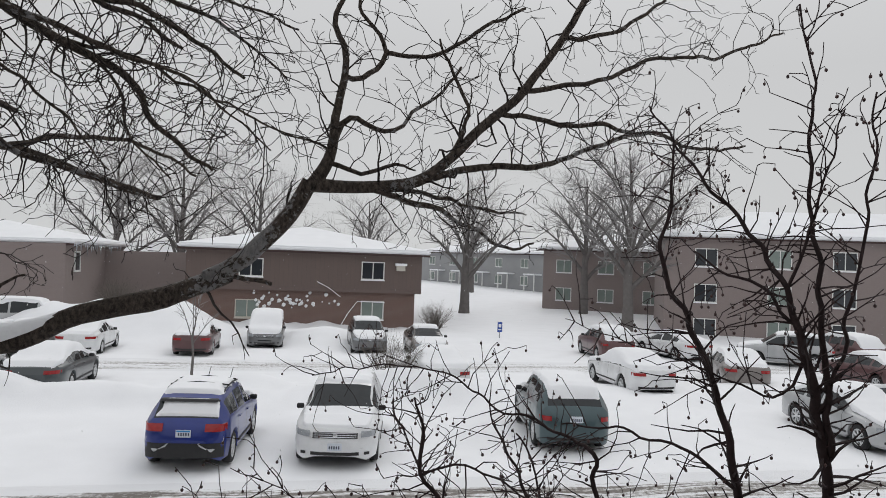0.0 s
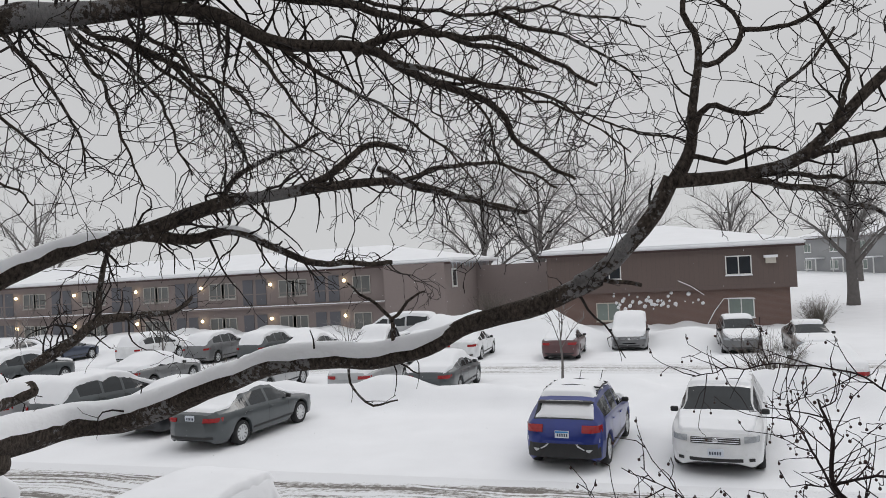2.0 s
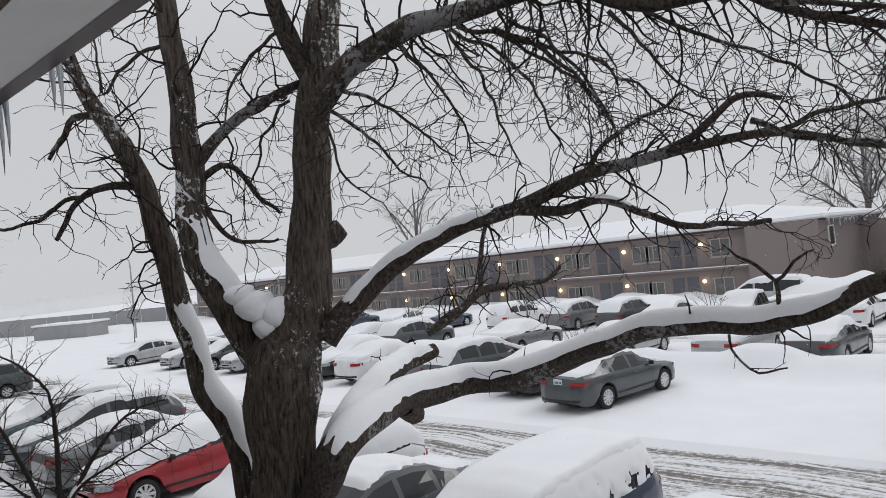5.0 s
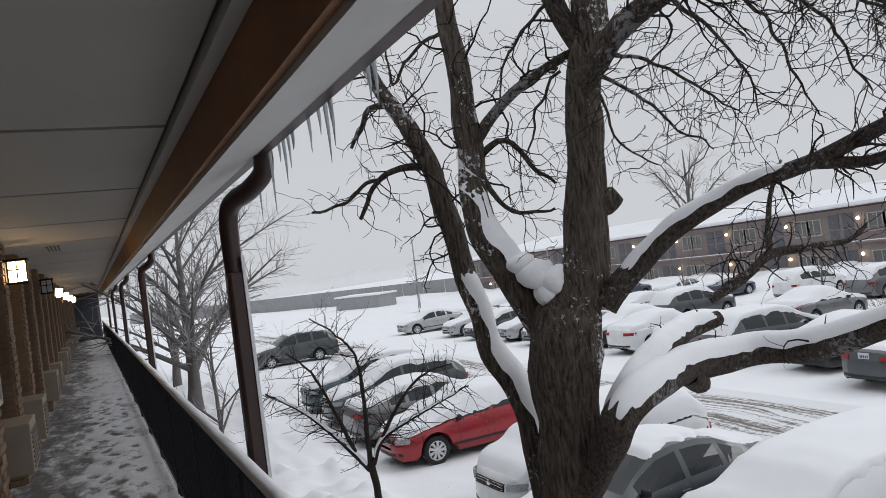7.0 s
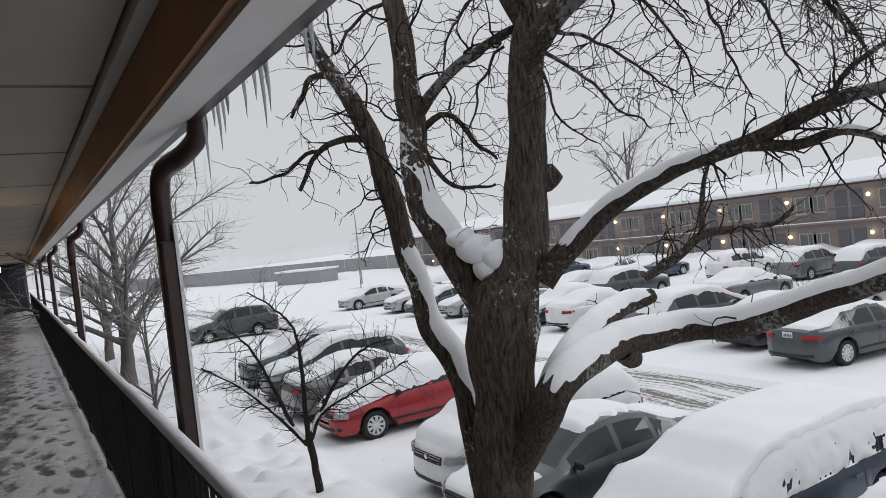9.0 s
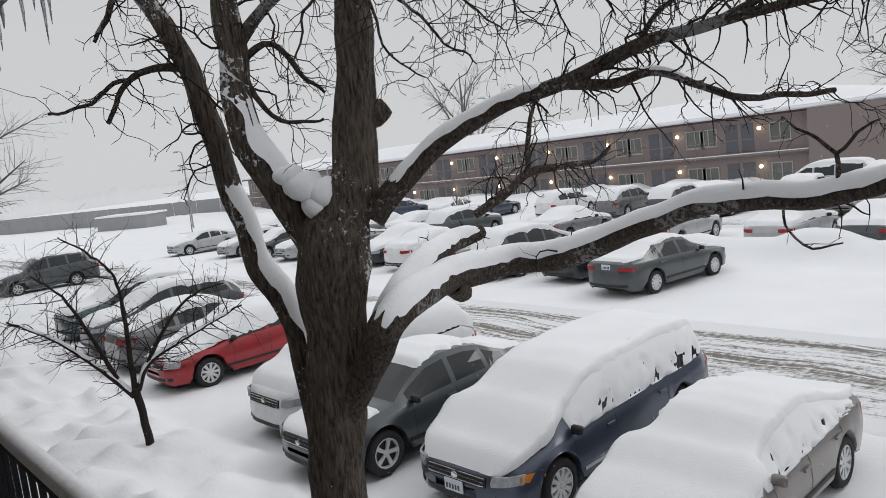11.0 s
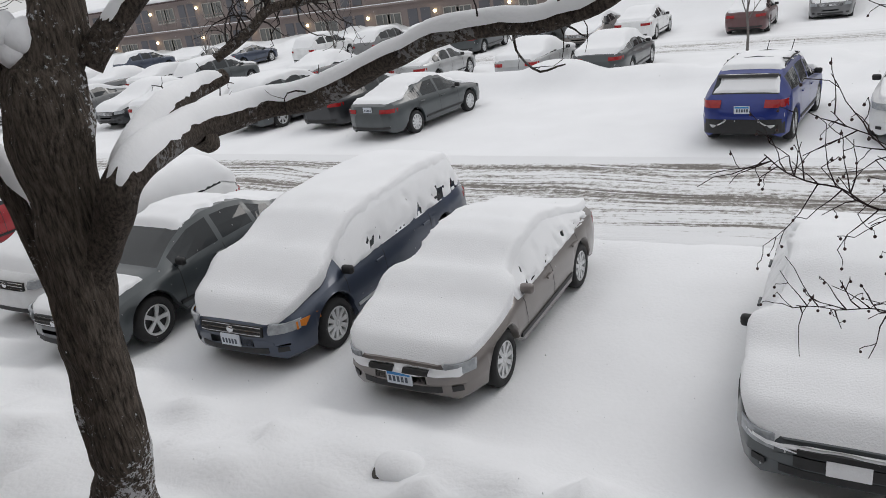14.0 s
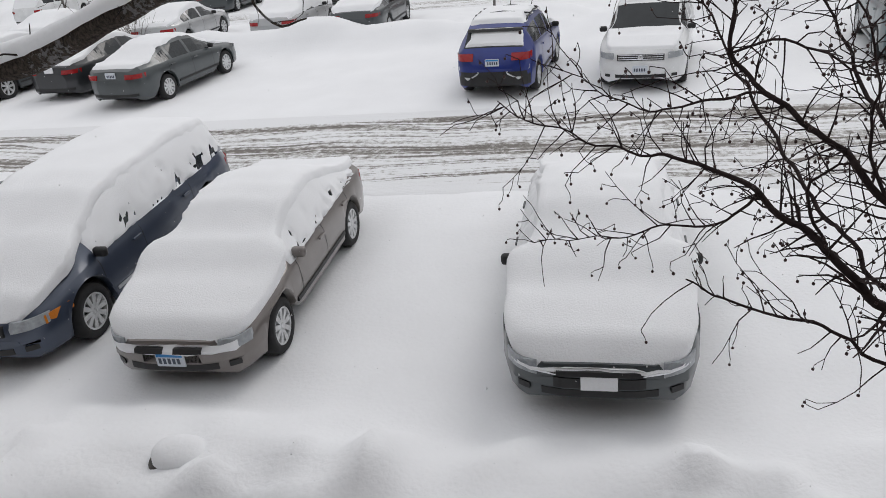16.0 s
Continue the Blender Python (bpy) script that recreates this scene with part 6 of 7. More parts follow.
    c = bough([(-4.62, 3.04, 3.15, 0.106), (-4.55, 3.18, 3.43, 0.097), (-4.81, 3.71, 3.59, 0.097), (-5.40, 4.60, 3.61, 0.092), (-5.43, 5.06, 3.68, 0.068)], 12, 2, 0.3, 0.0, level=1, start=0.6)
    for q in ([(-5.82, 5.39, 3.79, 0.048), (-5.62, 5.69, 3.99, 0.049), (-5.47, 5.91, 4.17, 0.049), (-5.26, 6.22, 4.20, 0.037), (-5.05, 6.53, 4.22, 0.025), (-4.96, 6.67, 4.35, 0.016)], [(-5.47, 5.91, 4.17, 0.031), (-5.46, 5.93, 4.51, 0.028), (-5.42, 5.99, 4.80, 0.022), (-5.35, 6.09, 5.09, 0.012)]):
        bough(q, 8, 15, 0.7, 0.0)
    for q in ([(-0.94, 4.73, 4.28, 0.023), (-0.63, 4.71, 4.42, 0.016), (-0.34, 4.71, 4.39, 0.014)], [(-2.05, 4.82, 3.96, 0.018), (-2.02, 4.82, 4.18, 0.014), (-2.20, 4.84, 4.34, 0.011), (-2.36, 4.84, 4.46, 0.005)], [(-2.02, 4.82, 4.18, 0.013), (-1.89, 4.82, 4.32, 0.011), (-1.77, 4.80, 4.39, 0.005)], [(-2.39, 4.83, 3.85, 0.011), (-2.34, 4.83, 3.69, 0.009), (-2.21, 4.83, 3.60, 0.009), (-2.03, 4.82, 3.64, 0.005)]):
        bough(q, 6, 4, 0.28, 0.0, level=1, step=0.05)
    # crown beyond the fork
    for q in ([(-0.10, 4.66, 5.00, 0.050), (-0.01, 4.68, 5.18, 0.036), (0.02, 4.68, 5.43, 0.027), (0.06, 4.68, 5.72, 0.022), (0.06, 4.68, 5.90, 0.020), (0.00, 4.68, 6.01, 0.018), (0.04, 4.68, 6.19, 0.014), (-0.04, 4.66, 6.38, 0.009)], [(-0.10, 4.66, 5.00, 0.047), (0.21, 4.70, 5.00, 0.040), (0.57, 4.73, 5.06, 0.038), (0.80, 4.77, 5.24, 0.034), (0.98, 4.79, 5.44, 0.031), (1.26, 4.83, 5.69, 0.031), (1.49, 4.87, 6.00, 0.027), (1.70, 4.89, 6.34, 0.023), (1.83, 4.91, 6.68, 0.018)]):
        bough(q, 10, 8, 0.52, 0.0, start=0.15, step=0.05)
    for q in ([(0.04, 4.68, 5.70, 0.018), (0.17, 4.70, 5.70, 0.018), (0.34, 4.72, 5.87, 0.016), (0.24, 4.70, 6.03, 0.013), (0.14, 4.70, 6.21, 0.011), (0.18, 4.70, 6.42, 0.007)], [(0.57, 4.73, 5.06, 0.025), (1.00, 4.79, 5.19, 0.023), (1.44, 4.85, 5.23, 0.020), (1.82, 4.90, 5.39, 0.016), (2.28, 4.96, 5.52, 0.014), (2.77, 5.02, 5.45, 0.011), (3.13, 5.08, 5.51, 0.007)], [(0.21, 4.70, 5.00, 0.022), (0.66, 4.75, 4.90, 0.018), (0.93, 4.79, 4.79, 0.014), (1.18, 4.81, 4.65, 0.011), (1.41, 4.85, 4.69, 0.007)], [(1.10, 4.81, 5.55, 0.020), (1.51, 4.87, 5.55, 0.018), (1.96, 4.92, 5.54, 0.016), (2.28, 4.96, 5.52, 0.011)], [(1.26, 4.83, 5.73, 0.020), (1.82, 4.91, 5.84, 0.016), (2.41, 4.98, 6.10, 0.013), (2.89, 5.04, 6.17, 0.013), (3.46, 5.12, 6.43, 0.007)], [(-0.01, 4.68, 5.25, 0.025), (0.11, 4.68, 5.42, 0.018), (0.40, 4.72, 5.40, 0.014), (0.62, 4.75, 5.60, 0.011), (0.85, 4.77, 5.85, 0.007)], [(0.34, 4.72, 5.87, 0.016), (0.65, 4.76, 5.90, 0.013), (0.95, 4.79, 6.09, 0.013), (1.27, 4.83, 6.29, 0.009)], [(1.58, 4.87, 6.13, 0.018), (1.97, 4.93, 6.22, 0.014), (2.30, 4.97, 6.44, 0.011), (2.58, 5.00, 6.69, 0.007)], [(0.24, 4.70, 5.00, 0.016), (0.64, 4.75, 4.99, 0.014), (1.03, 4.81, 4.90, 0.011), (1.34, 4.85, 4.89, 0.005)], [(0.80, 4.77, 5.22, 0.014), (0.90, 4.79, 5.55, 0.013), (0.78, 4.77, 5.80, 0.011), (0.68, 4.76, 6.01, 0.007)], [(0.01, 4.68, 5.15, 0.018), (0.19, 4.70, 5.09, 0.014), (0.40, 4.72, 5.17, 0.011), (0.57, 4.73, 5.15, 0.005)]):
        bough(q, 8, 13, 0.52, 0.02, step=0.05)
    tagged(twigs.make("twig_mass", BARK_THIN, tree, "dense crooked bare twigs", smooth=False), kind="stuff")
    for nm, (p, r), th, sd, cov, s0, s1 in (("bough_snow", b, 0.062, 1.0, 1.2, 9, 76), ("bough_snow", b, 0.045, 7.0, 0.95, 70, -22), ("bough_snow", c, 0.055, 2.0, 1.2, 1, -1), ("bough_snow", a, 0.030, 3.0, 0.55, 3, 34), ("bough_snow", a2, 0.010, 4.0, 0.4, 0, 20), ("stem_snow", l1, 0.08, 5.0, 1.8, 4, 44), ("stem_snow", l2, 0.07, 6.5, 0.8, 8, 34)):
        v, f = snow_on(p[s0:s1], r[s0:s1], th, sd, cov, 1.0, 0.9 if nm == "stem_snow" else 0.78, 0.8 if nm == "stem_snow" else 0.0)
        pydata(nm, v, f, SNOW, tree, "snow resting along the limb", smooth=True)
    # snow lodged in the crotch
    bm = bmesh.new()
    for x, y, z, r, sz in ((-4.79, 2.70, 4.35, 0.130, 0.9), (-4.71, 2.81, 4.28, 0.120, 1.0), (-4.84, 2.62, 4.44, 0.100, 0.8), (-4.75, 2.76, 4.20, 0.100, 1.1)):
        got = bmesh.ops.create_icosphere(bm, subdivisions=4, radius=r)
        for v in got["verts"]:
            v.co *= 1 + 0.25 * noise.noise(v.co * 6 + Vector((x, y, z))) + 0.05 * noise.noise(v.co * 30)
        bmesh.ops.scale(bm, vec=(1, 1, sz), verts=got["verts"])
        bmesh.ops.translate(bm, vec=(x, y, z), verts=got["verts"])
    part("crotch_snow", bm, SNOW, tree, "snow packed in the fork", smooth=True)


big_tree()


def berry_tree():
    tree = empty("berry_tree", pose(0, 0, 0), "bare crab tree with dark berries close to the railing", "tree")
    rnd = random.Random(33)
    tw, tips = Tubes(), []

    def stem(ctrl, sides=8, start=0.1, density=17, reach=0.34):
        t = Tubes()
        limb(t, tw, ctrl, rnd, sides, 0.04, density=density, reach=reach, level=1, start=start, tips=tips, rscale=0.42, split=0.34, kink=0.34)
        t.make("stem", BARK_CRAB, tree)

    stem([(2.75, 2.45, -0.2, 0.07), (2.65, 2.45, 1.2, 0.05), (2.5, 2.5, 2.4, 0.036), (2.16, 2.83, 3.37, 0.023), (2.13, 2.85, 3.60, 0.023), (2.06, 2.91, 4.13, 0.020), (1.99, 2.97, 4.48, 0.012), (1.86, 3.08, 4.74, 0.010), (1.69, 3.24, 5.01, 0.007), (1.60, 3.32, 5.18, 0.005)], 10, 0.6)
    stem([(2.6, 2.45, 1.6, 0.034), (2.35, 2.6, 2.5, 0.028), (1.91, 3.04, 3.30, 0.024), (1.87, 3.08, 3.49, 0.020), (1.80, 3.14, 3.89, 0.017), (1.70, 3.23, 4.25, 0.014), (1.58, 3.34, 4.60, 0.010), (1.61, 3.31, 5.12, 0.006), (1.52, 3.38, 5.35, 0.004)], 9, 0.45)
    stem([(2.4, 2.55, 1.9, 0.016), (1.8, 2.9, 2.6, 0.013), (1.39, 3.50, 3.31, 0.013), (1.34, 3.54, 3.59, 0.011), (1.20, 3.67, 3.68, 0.008), (0.96, 3.88, 3.75, 0.006), (0.69, 4.12, 3.90, 0.005), (0.34, 4.43, 3.92, 0.004), (-0.05, 4.77, 3.80, 0.003)], 8, 0.35)
    stem([(2.3, 2.6, 2.0, 0.014), (1.5, 2.9, 2.6, 0.011), (1.12, 3.74, 3.24, 0.010), (1.01, 3.83, 3.46, 0.008), (0.93, 3.90, 3.63, 0.006), (0.90, 3.93, 3.80, 0.003)], 7, 0.4)
    stem([(2.3, 2.6, 2.0, 0.013), (1.2, 2.9, 2.5, 0.010), (0.79, 4.03, 2.97, 0.010), (0.62, 4.18, 3.24, 0.007), (0.50, 4.28, 3.48, 0.006), (0.40, 4.37, 3.73, 0.004)], 7, 0.4)
    for c in ([(2.13, 2.85, 3.75, 0.017), (2.09, 2.88, 4.49, 0.012), (2.05, 2.92, 5.11, 0.008), (2.06, 2.91, 5.42, 0.006), (2.01, 2.96, 5.76, 0.004)], [(1.85, 3.09, 3.56, 0.011), (1.69, 3.24, 3.69, 0.008), (1.42, 3.47, 3.74, 0.006), (1.20, 3.67, 3.72, 0.004)], [(2.09, 2.88, 3.94, 0.010), (2.16, 2.82, 4.24, 0.009), (2.22, 2.77, 4.74, 0.007), (2.24, 2.75, 5.34, 0.004)], [(2.03, 2.94, 4.33, 0.009), (1.90, 3.05, 4.48, 0.008), (1.77, 3.16, 4.55, 0.006), (1.68, 3.25, 4.63, 0.004)], [(2.06, 2.91, 4.18, 0.009), (1.96, 3.00, 3.99, 0.006), (1.82, 3.12, 4.05, 0.005), (1.63, 3.29, 4.13, 0.004), (1.42, 3.48, 4.20, 0.003), (1.21, 3.66, 4.26, 0.002)], [(1.99, 2.97, 4.48, 0.008), (2.06, 2.91, 4.74, 0.007), (2.10, 2.87, 4.98, 0.005), (2.15, 2.83, 5.28, 0.003)]):
        stem(c, 7)
    # low boughs that reach out over the parked cars
    stem([(2.6, 2.45, 1.5, 0.05), (2.1, 2.5, 1.9, 0.044), (1.35, 2.85, 2.27, 0.029), (1.14, 2.95, 2.47, 0.024), (0.82, 3.10, 2.77, 0.018), (0.55, 3.23, 2.98, 0.014), (0.25, 3.37, 3.12, 0.009), (0.01, 3.49, 3.11, 0.006), (-0.40, 3.68, 3.18, 0.004), (-0.64, 3.80, 3.30, 0.003)], 8, 0.3, 22)
    stem([(2.1, 2.5, 1.95, 0.032), (1.20, 2.92, 2.78, 0.019), (1.01, 3.01, 3.01, 0.016), (0.81, 3.11, 3.24, 0.013), (0.56, 3.22, 3.43, 0.011), (0.41, 3.30, 3.58, 0.009), (0.41, 3.29, 3.81, 0.007), (0.37, 3.31, 3.93, 0.004)], 8, 0.25, 22)
    for c in ([(1.21, 2.91, 2.24, 0.010), (0.84, 3.09, 2.40, 0.008), (0.52, 3.24, 2.42, 0.006), (0.28, 3.36, 2.48, 0.004)], [(1.00, 3.01, 3.01, 0.009), (0.91, 3.06, 3.28, 0.007), (0.91, 3.06, 3.56, 0.005), (0.80, 3.11, 3.81, 0.004)], [(0.55, 3.23, 2.98, 0.008), (0.43, 3.29, 2.82, 0.006), (0.22, 3.39, 2.77, 0.005), (-0.10, 3.54, 2.64, 0.003), (-0.44, 3.70, 2.53, 0.002)], [(0.56, 3.22, 3.43, 0.006), (0.36, 3.32, 3.39, 0.006), (0.13, 3.43, 3.32, 0.004), (-0.12, 3.55, 3.40, 0.003), (-0.36, 3.66, 3.52, 0.002)], [(0.82, 3.10, 2.77, 0.008), (0.73, 3.14, 3.01, 0.007), (0.83, 3.09, 3.15, 0.005), (0.98, 3.02, 3.13, 0.003)], [(0.41, 3.30, 3.58, 0.006), (0.64, 3.19, 3.64, 0.005), (0.82, 3.10, 3.56, 0.004), (0.94, 3.04, 3.55, 0.003)]):
        stem(c, 7, 0.1, 22)
    tagged(tw.make("twig_mass", BARK_CRAB, tree, "fine bare twigs", smooth=False), kind="stuff")
    bm_me = bpy.data.meshes.new("berry")
    bm = bmesh.new()
    bmesh.ops.create_icosphere(bm, subdivisions=1, radius=0.0075)
    bmesh.ops.scale(bm, vec=(1, 1, 1.15), verts=bm.verts)
    bm.to_mesh(bm_me)
    bm.free()
    bm_me.materials.append(BERRY)
    rnd.shuffle(tips)
    stalk, rest = Tubes(), Tubes()
    for k, (p, d) in enumerate(tips[:2600]):
        q = p + Vector((rnd.gauss(0, 0.006), rnd.gauss(0, 0.006), -rnd.uniform(0.012, 0.03)))
        stalk.add([p, q], [0.0014, 0.0012], 3, cap=False)
        if k < 300:
            o = new("berry", bm_me)
            o.parent = tree
            o.location = q
        else:
            rest.add([q + Vector((0, 0, dz)) for dz in (0.008, 0.004, -0.004, -0.008)], [0.002, 0.007, 0.007, 0.002], 6)
    tagged(stalk.make("stalk_mass", BARK_CRAB, tree, smooth=False), kind="stuff")
    tagged(rest.make("berry_mass", BERRY, tree), kind="stuff")


berry_tree()


def small_tree():
    tree = empty("small_tree", pose(0, 0, 0), "small bare spreading tree standing in a snow bank", "tree")
    rnd = random.Random(44)
    tw, lines = Tubes(), []
    for c, den in (([(-12.50, 3.90, -0.18, 0.074), (-12.49, 3.92, 0.11, 0.073), (-12.51, 3.88, 0.81, 0.067), (-12.53, 3.84, 1.26, 0.062)], 0), ([(-12.54, 3.82, 1.12, 0.057), (-12.72, 3.39, 1.70, 0.046), (-12.95, 2.86, 2.28, 0.026), (-13.18, 2.33, 2.66, 0.015)], 15), ([(-12.53, 3.83, 1.22, 0.051), (-12.52, 3.85, 2.46, 0.035), (-12.56, 3.76, 3.22, 0.020), (-12.82, 3.17, 3.87, 0.010)], 15), ([(-12.51, 3.87, 1.21, 0.051), (-12.42, 4.09, 1.64, 0.041), (-12.19, 4.62, 1.92, 0.030), (-11.79, 5.52, 2.33, 0.015)], 15), ([(-12.62, 3.62, 1.46, 0.041), (-12.73, 3.38, 2.18, 0.030), (-12.85, 3.10, 2.88, 0.020), (-13.01, 2.72, 3.31, 0.010)], 15), ([(-12.45, 4.01, 1.56, 0.041), (-12.23, 4.51, 2.33, 0.025), (-12.07, 4.88, 2.64, 0.020), (-11.88, 5.32, 2.76, 0.010)], 15)):
        st = Tubes()
        lines.append(limb(st, tw, c, rnd, 8, 0.05, density=den, reach=0.8, level=2, start=0.12, rscale=0.5, split=0.28, kink=0.2))
        st.make("stem", BARK_THIN, tree)
    tagged(tw.make("twig_mass", BARK_THIN, tree, "fine bare twigs", smooth=False), kind="stuff")
    for k in (1, 3):
        p, r = lines[k]
        v, f = snow_on(p[1:-3], r[1:-3], 0.03, 2.2, 0.8)
        pydata("bough_snow", v, f, SNOW, tree, "snow along the bough", smooth=True)


small_tree()


def bare_tree(pos, height, spread, trunk_r, seed, label, far=True, limbs=9, twig=7, fork=0.28, name="bare_tree"):
    x, y = pos
    z = ground_z(x, y)
    rnd = random.Random(seed)
    tree = empty(name, pose(x, y, z), label, "tree", "bare trees round the lot")
    st, tw = Tubes(), Tubes()
    top = height * fork
    pts, rad = spline([(0, 0, -0.3, trunk_r * 1.3), (0.05, 0, top * 0.5, trunk_r), (0, 0.05, top, trunk_r * 0.85), (0.1, 0, height * 0.6, trunk_r * 0.45), (0, 0.1, height * 0.95, trunk_r * 0.1)], height / 24)
    st.add(pts, rad, 8, rough=0.1)
    seg = height / 26
    for k in range(limbs):
        t = fork + (0.85 - fork) * k / limbs
        i = min(int(t * (len(pts) - 1)), len(pts) - 2)
        a = k * 2.4 + rnd.uniform(-0.4, 0.4)
        out = spread * rnd.uniform(0.75, 1.1) * (1 - 0.45 * (t - fork))
        p0 = pts[i]
        end = Vector((math.cos(a) * out, math.sin(a) * out, min(p0.z + height * rnd.uniform(0.28, 0.5), height)))
        mid = p0.lerp(end, 0.5) + Vector((0, 0, height * 0.04))
        q, r = spline([(*p0, rad[i] * 0.6), (*mid, rad[i] * 0.32), (*end, 0.012)], seg)
        st.add(q, r, 5)
        for m in range(twig * 3):
            j = rnd.randrange(len(q) // 4, len(q) - 1)
            d = (q[j + 1] - q[j]).normalized()
            s = d.cross(Vector((rnd.gauss(0, 1), rnd.gauss(0, 1), rnd.gauss(0, 1)))).normalized()
            grow(tw, q[j], (d * 0.7 + s * 0.8 + Vector((0, 0, 0.25))).normalized(), height * rnd.uniform(0.10, 0.20), max(r[j] * 0.45, 0.012), 2, rnd, -0.01, 3, 0.2, 0.34, None, seg * 0.8)
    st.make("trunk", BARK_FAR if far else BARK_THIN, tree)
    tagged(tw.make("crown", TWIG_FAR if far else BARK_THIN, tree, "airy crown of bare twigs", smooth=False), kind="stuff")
    return tree


bare_tree((14.6, 66), 12.5, 5.0, 0.42, 1, "mature bare tree on the snowy lawn", limbs=12, twig=9)
bare_tree((22.5, 98), 14, 5.0, 0.45, 2, "bare tree farther along the snowy lawn")
bare_tree((24.6, 53), 14.0, 7.0, 0.42, 3, "tall bare tree with a wide crown beside the flats", limbs=17, twig=13)
bare_tree((27.0, 68), 14, 7.0, 0.4, 4, "bare tree standing close to the set-back flats", limbs=15, twig=11)
bare_tree((33, 62), 13, 6, 0.35, 5, "bare tree with a hazy crown behind the flats", limbs=14, twig=10)
bare_tree((-12.0, 76), 15, 8, 0.4, 6, "hazy bare tree behind the roofs", limbs=17, twig=13, fork=0.2)
bare_tree((-5.0, 84), 14, 8, 0.4, 7, "hazy bare tree behind the roofs", limbs=17, twig=13, fork=0.2)
bare_tree((-19.0, 80), 15, 8, 0.4, 8, "hazy bare tree behind the roofs", limbs=17, twig=13, fork=0.2)
bare_tree((7.5, 88), 12, 6, 0.35, 9, "hazy bare tree behind the brown house", limbs=15, twig=11, fork=0.2)
bare_tree((-63, 62), 15, 6, 0.4, 10, "bare tree behind the far end of the long block", limbs=9)
bare_tree((-30.0, 3.0), 8.2, 5.4, 0.26, 11, "bare frosted tree beside the walkway", limbs=18, twig=14, fork=0.16)
bare_tree((-22.5, 2.75), 3.9, 2.3, 0.08, 12, "small multi-stemmed bare tree beside the walkway", limbs=9, twig=5, fork=0.12)
bare_tree((-38.5, 3.2), 6.0, 3.6, 0.20, 13, "bare frosted tree farther along the walkway", limbs=11, twig=6, fork=0.22)
for k, (x, y, h) in enumerate(((-4.0, 28.2, 3.6), (-12.9, 28.3, 2.6), (-22.5, 29.0, 3.8), (-31.0, 29.0, 3.4), (-58, 36, 4.5), (-64, 33, 4.2), (-72, 31, 4.5))):
    bare_tree((x, y), h, h * 0.30, 0.045, 60 + k, "thin young tree planted in the snow strip", limbs=6, twig=2, fork=0.42, name="sapling")


def bush(pos, r, h, seed, label, dense=60):
    rnd = random.Random(seed)
    z = ground_z(*pos)
    b = empty("bush", pose(pos[0], pos[1], z), label, "bush", "bushes in the snow")
    tw = Tubes()
    for k in range(dense):
        a, t = rnd.uniform(0, 2 * math.pi), rnd.uniform(0.1, 0.8)
        d = Vector((math.cos(a) * t, math.sin(a) * t, 1)).normalized()
        grow(tw, Vector((math.cos(a) * r * 0.25 * t, math.sin(a) * r * 0.25 * t, -0.05)), d, h * rnd.uniform(0.7, 1.1), 0.012, 2 if dense < 100 else 1, rnd, 0.0, 3, 0.14, 0.22, None, 0.12)
    tagged(tw.make("twig_mass", SHRUB, b, smooth=False), kind="stuff")


bush((3.0, 25.0), 1.6, 1.7, 1, "bare twiggy bush in the snow strip", 90)
bush((-16.2, 24.0), 1.0, 1.4, 2, "bare twiggy bush behind the silver car", 40)
bush((9.0, 50.0), 1.8, 1.7, 3, "rounded dark bush at the house corner", 170)
bush((-11.5, 50.0), 3.0, 2.0, 4, "wide dark hedge between the buildings", 170)


# ---- the snow sheet and the driven lanes ----
build_ground()
build_lane(10.4, 15.4, -75, 40, 0.25, 1.0)
build_lane(29.9, 34.2, -75, 40, 0.5, 0.75)


# ---- signs, lamps and the far distance ----
def access_sign(x, y):
    z = ground_z(x, y)
    s = empty("parking_sign", pose(x, y, z), "blue parking sign on a short post in the snow", "sign")
    box("post", -0.03, 0.03, -0.03, 0.03, -0.3, 0.55, METAL_GREY, s)
    box("panel", -0.16, 0.16, -0.045, -0.03, 0.40, 1.05, SIGN_BLUE, s, bevel=0.004)
    box("symbol", -0.09, 0.09, -0.052, -0.044, 0.70, 0.92, SIGN_WHITE, s, "plain white symbol block")
    box("text_bar", -0.11, 0.11, -0.052, -0.044, 0.52, 0.58, SIGN_WHITE, s)


access_sign(12.6, 46.2)


def street_lamp(x, y, h, out):
    s = empty("street_lamp", pose(x, y, ground_z(x, y)), "tall grey street lamp with a curved arm", "street lamp", "lamps over the far road")
    t = Tubes()
    pts, rad = spline([(0, 0, -0.2, 0.11), (0, 0, h * 0.6, 0.09), (0, 0, h * 0.93, 0.07), (out * 0.3, 0, h * 0.99, 0.06), (out, 0, h, 0.05)], 0.5)
    t.add(pts, rad, 8)
    t.make("pole", METAL_GREY, s)
    box("head", min(out, out * 1.5), max(out, out * 1.5), -0.14, 0.14, h - 0.12, h + 0.06, METAL_GREY, s, bevel=0.03)


street_lamp(-83, 36.0, 9.0, -1.4)
street_lamp(-60, 40.0, 5.0, 0.8)


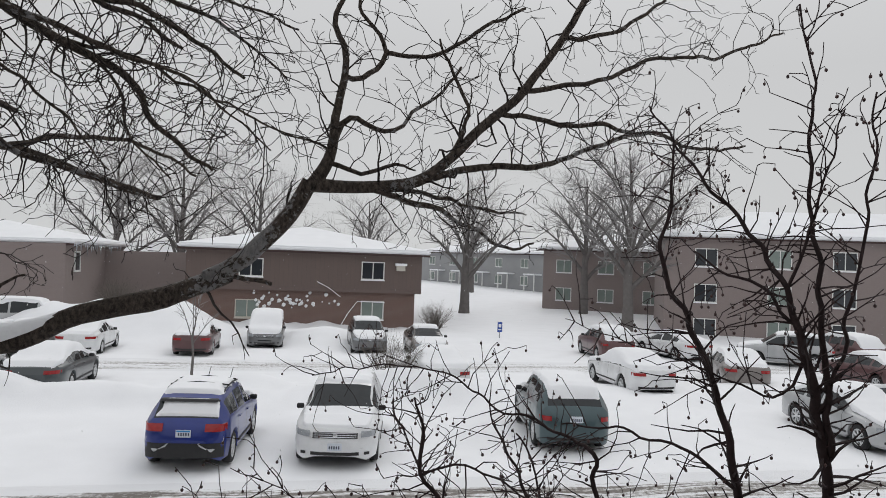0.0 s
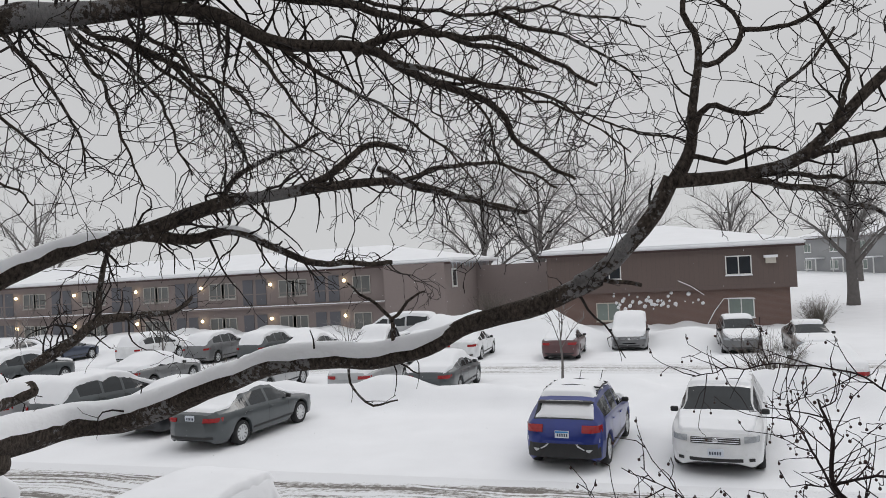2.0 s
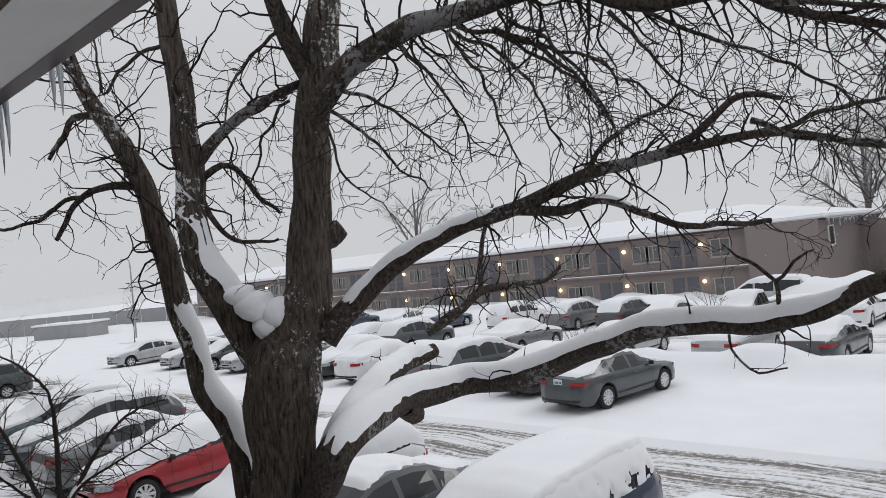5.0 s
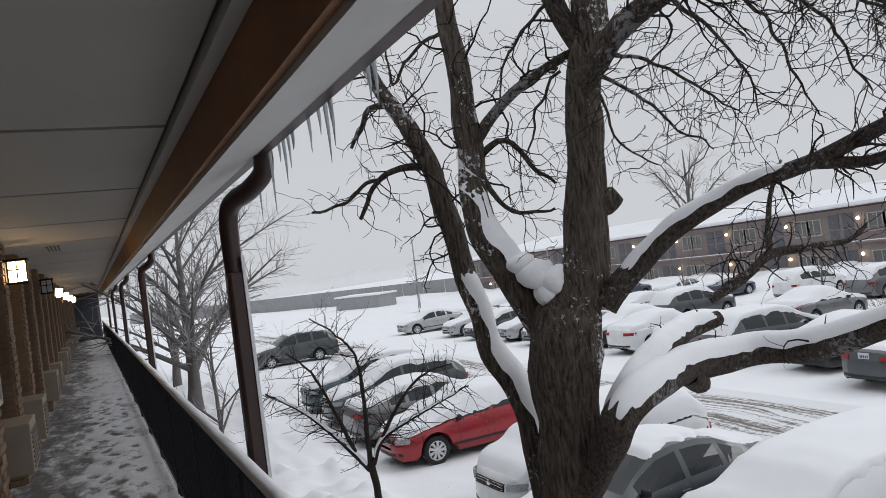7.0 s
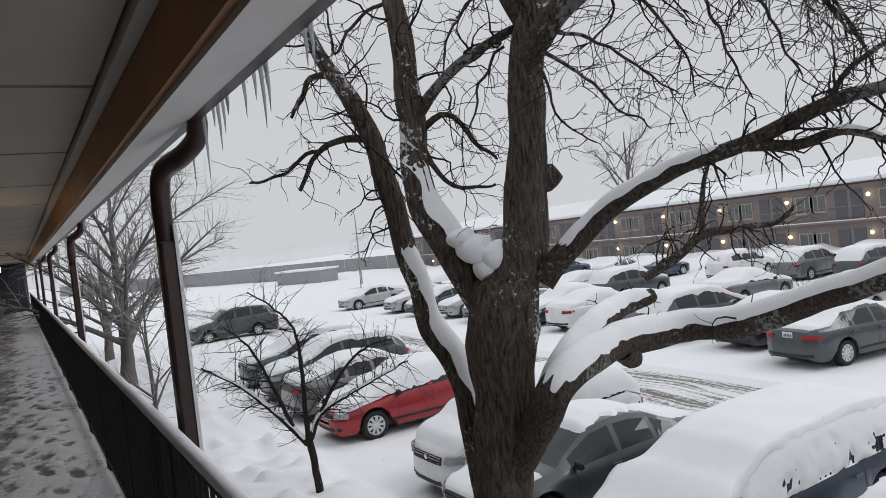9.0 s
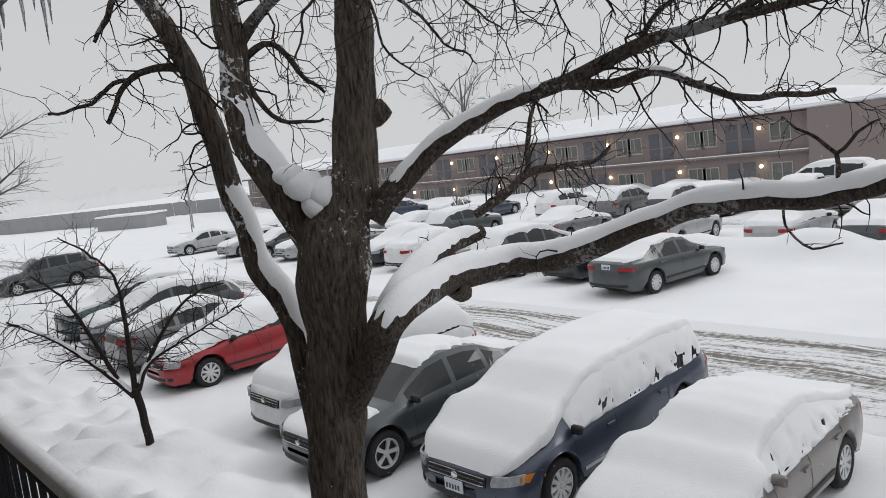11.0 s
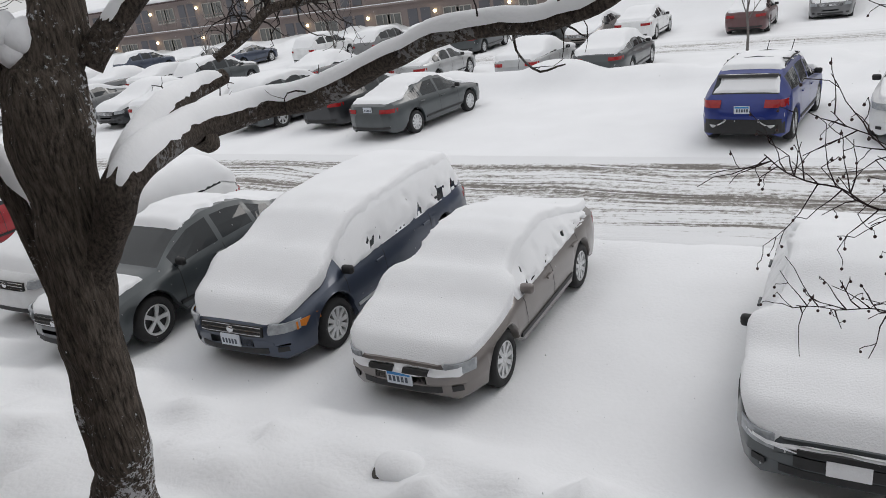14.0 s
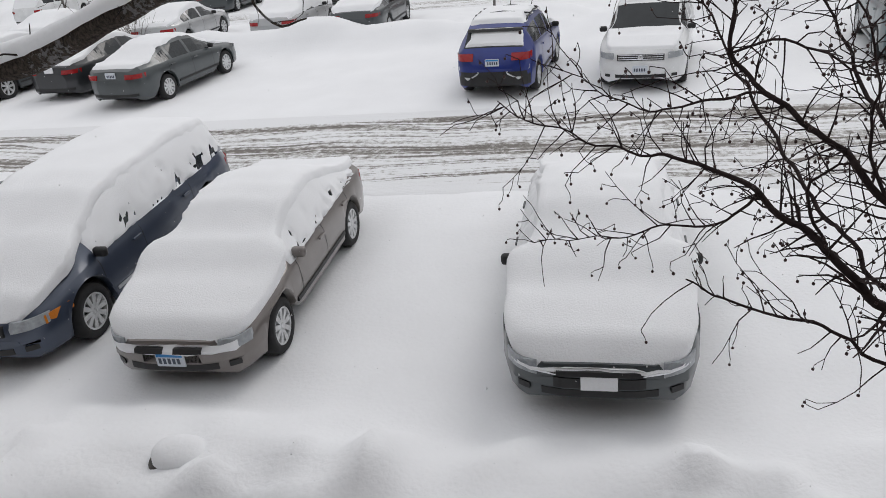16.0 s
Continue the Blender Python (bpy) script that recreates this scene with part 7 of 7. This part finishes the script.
def far_edge():
    f = empty("boundary_fence", pose(0, 0, 0), "long grey board fence at the edge of the car park", "fence")
    for k in range(26):
        t0, t1 = k / 26, (k + 1) / 26
        a, b = Vector((-190, 8, 0)), Vector((-88, 62, 0))
        p, q = a.lerp(b, t0), a.lerp(b, t1 - 0.001)
        n = Vector((q.y - p.y, p.x - q.x, 0)).normalized() * 0.05
        v = [(p + n), (q + n), (q - n), (p - n)]
        bm = bmesh.new()
        lo = [bm.verts.new((w.x, w.y, -1.3)) for w in v]
        hi = [bm.verts.new((w.x, w.y, 1.7)) for w in v]
        for m in range(4):
            bm.faces.new((lo[m], lo[(m + 1) % 4], hi[(m + 1) % 4], hi[m]))
        bm.faces.new(hi)
        part("panel", bm, FENCE, f)
    s = empty("low_shed", pose(-108, 38, -0.8, 0, 0, 28), "low flat snow-topped shed by the fence", "shed")
    box("wall", -4.4, 4.4, -2, 2, -0.3, 1.7, FENCE, s)
    box("roof", -4.6, 4.6, -2.2, 2.2, 1.7, 1.95, SNOW, s)
    # Woods coloured near white: the snowfall's haze is put into their base colour.
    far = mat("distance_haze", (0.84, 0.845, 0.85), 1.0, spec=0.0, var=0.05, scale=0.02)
    for k, (cx, cy, w, h, yaw) in enumerate(((-300, 80, 160, 9, 75), (-260, 190, 150, 10, 55), (-330, 20, 120, 8, 90), (-120, 260, 260, 14, 25), (60, 300, 260, 15, 0), (220, 230, 220, 14, -40))):
        v, fc, n = [], [], 70
        rnd = random.Random(90 + k)
        for i in range(n + 1):
            x = -w / 2 + w * i / n
            top = h * (0.55 + 0.35 * noise.noise(Vector((i * 0.12, k, 0))) + 0.15 * noise.noise(Vector((i * 0.6, k, 3))))
            v += [(x, 0, -2), (x, 0, top), (x, 6, top * 0.8), (x, 6, -2)]
        for i in range(n):
            for m in range(3):
                fc.append((i * 4 + m, i * 4 + m + 1, i * 4 + 5 + m, i * 4 + 4 + m))
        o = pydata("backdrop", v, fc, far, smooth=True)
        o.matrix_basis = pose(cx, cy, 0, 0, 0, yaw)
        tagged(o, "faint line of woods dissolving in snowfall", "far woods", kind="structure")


far_edge()


def capped_rock(x, y):
    r = empty("snow_capped_rock", pose(x, y, ground_z(x, y) - 0.02), "dark stone under a rounded cap of snow", "rock")
    bm = bmesh.new()
    bmesh.ops.create_icosphere(bm, subdivisions=3, radius=0.12)
    for v in bm.verts:
        v.co *= 1 + 0.3 * noise.noise(v.co * 7)
    part("stone", bm, ROCK, r, smooth=True)
    bm = bmesh.new()
    bmesh.ops.create_icosphere(bm, subdivisions=3, radius=0.15)
    for v in bm.verts:
        v.co *= 1 + 0.2 * noise.noise(v.co * 5 + Vector((3, 0, 0)))
        v.co.z = v.co.z * 0.75 + 0.07
        v.co.x = v.co.x * 1.7 + 0.14
        v.co.y = v.co.y * 1.3 + 0.09
    part("snow_cap", bm, SNOW, r, smooth=True)


capped_rock(-3.72, 4.18)


def falling_snow():
    """Loose flakes hanging in the air over the lot."""
    rnd = random.Random(77)
    v, f = [], []
    for k in range(3200):
        y = rnd.uniform(0.9, 22)
        x = rnd.uniform(-1.5 * y - 6, 0.9 * y + 1)
        z = rnd.uniform(0.4, 3.0 + y * 0.5)
        r = rnd.uniform(0.0014, 0.0030) * (1 + 0.07 * y)
        b = len(v)
        for q in ((1, 0, -0.6), (-0.6, 0.9, -0.5), (-0.5, -0.9, -0.5), (0, 0, 1)):
            v.append((x + q[0] * r, y + q[1] * r, z + q[2] * r * 1.5))
        f += [(b, b + 1, b + 2), (b, b + 1, b + 3), (b + 1, b + 2, b + 3), (b + 2, b, b + 3)]
    tagged(pydata("falling_snow", v, f, SNOW_CAR), "fine snowflakes falling through the air", "snowflakes", kind="stuff")


falling_snow()
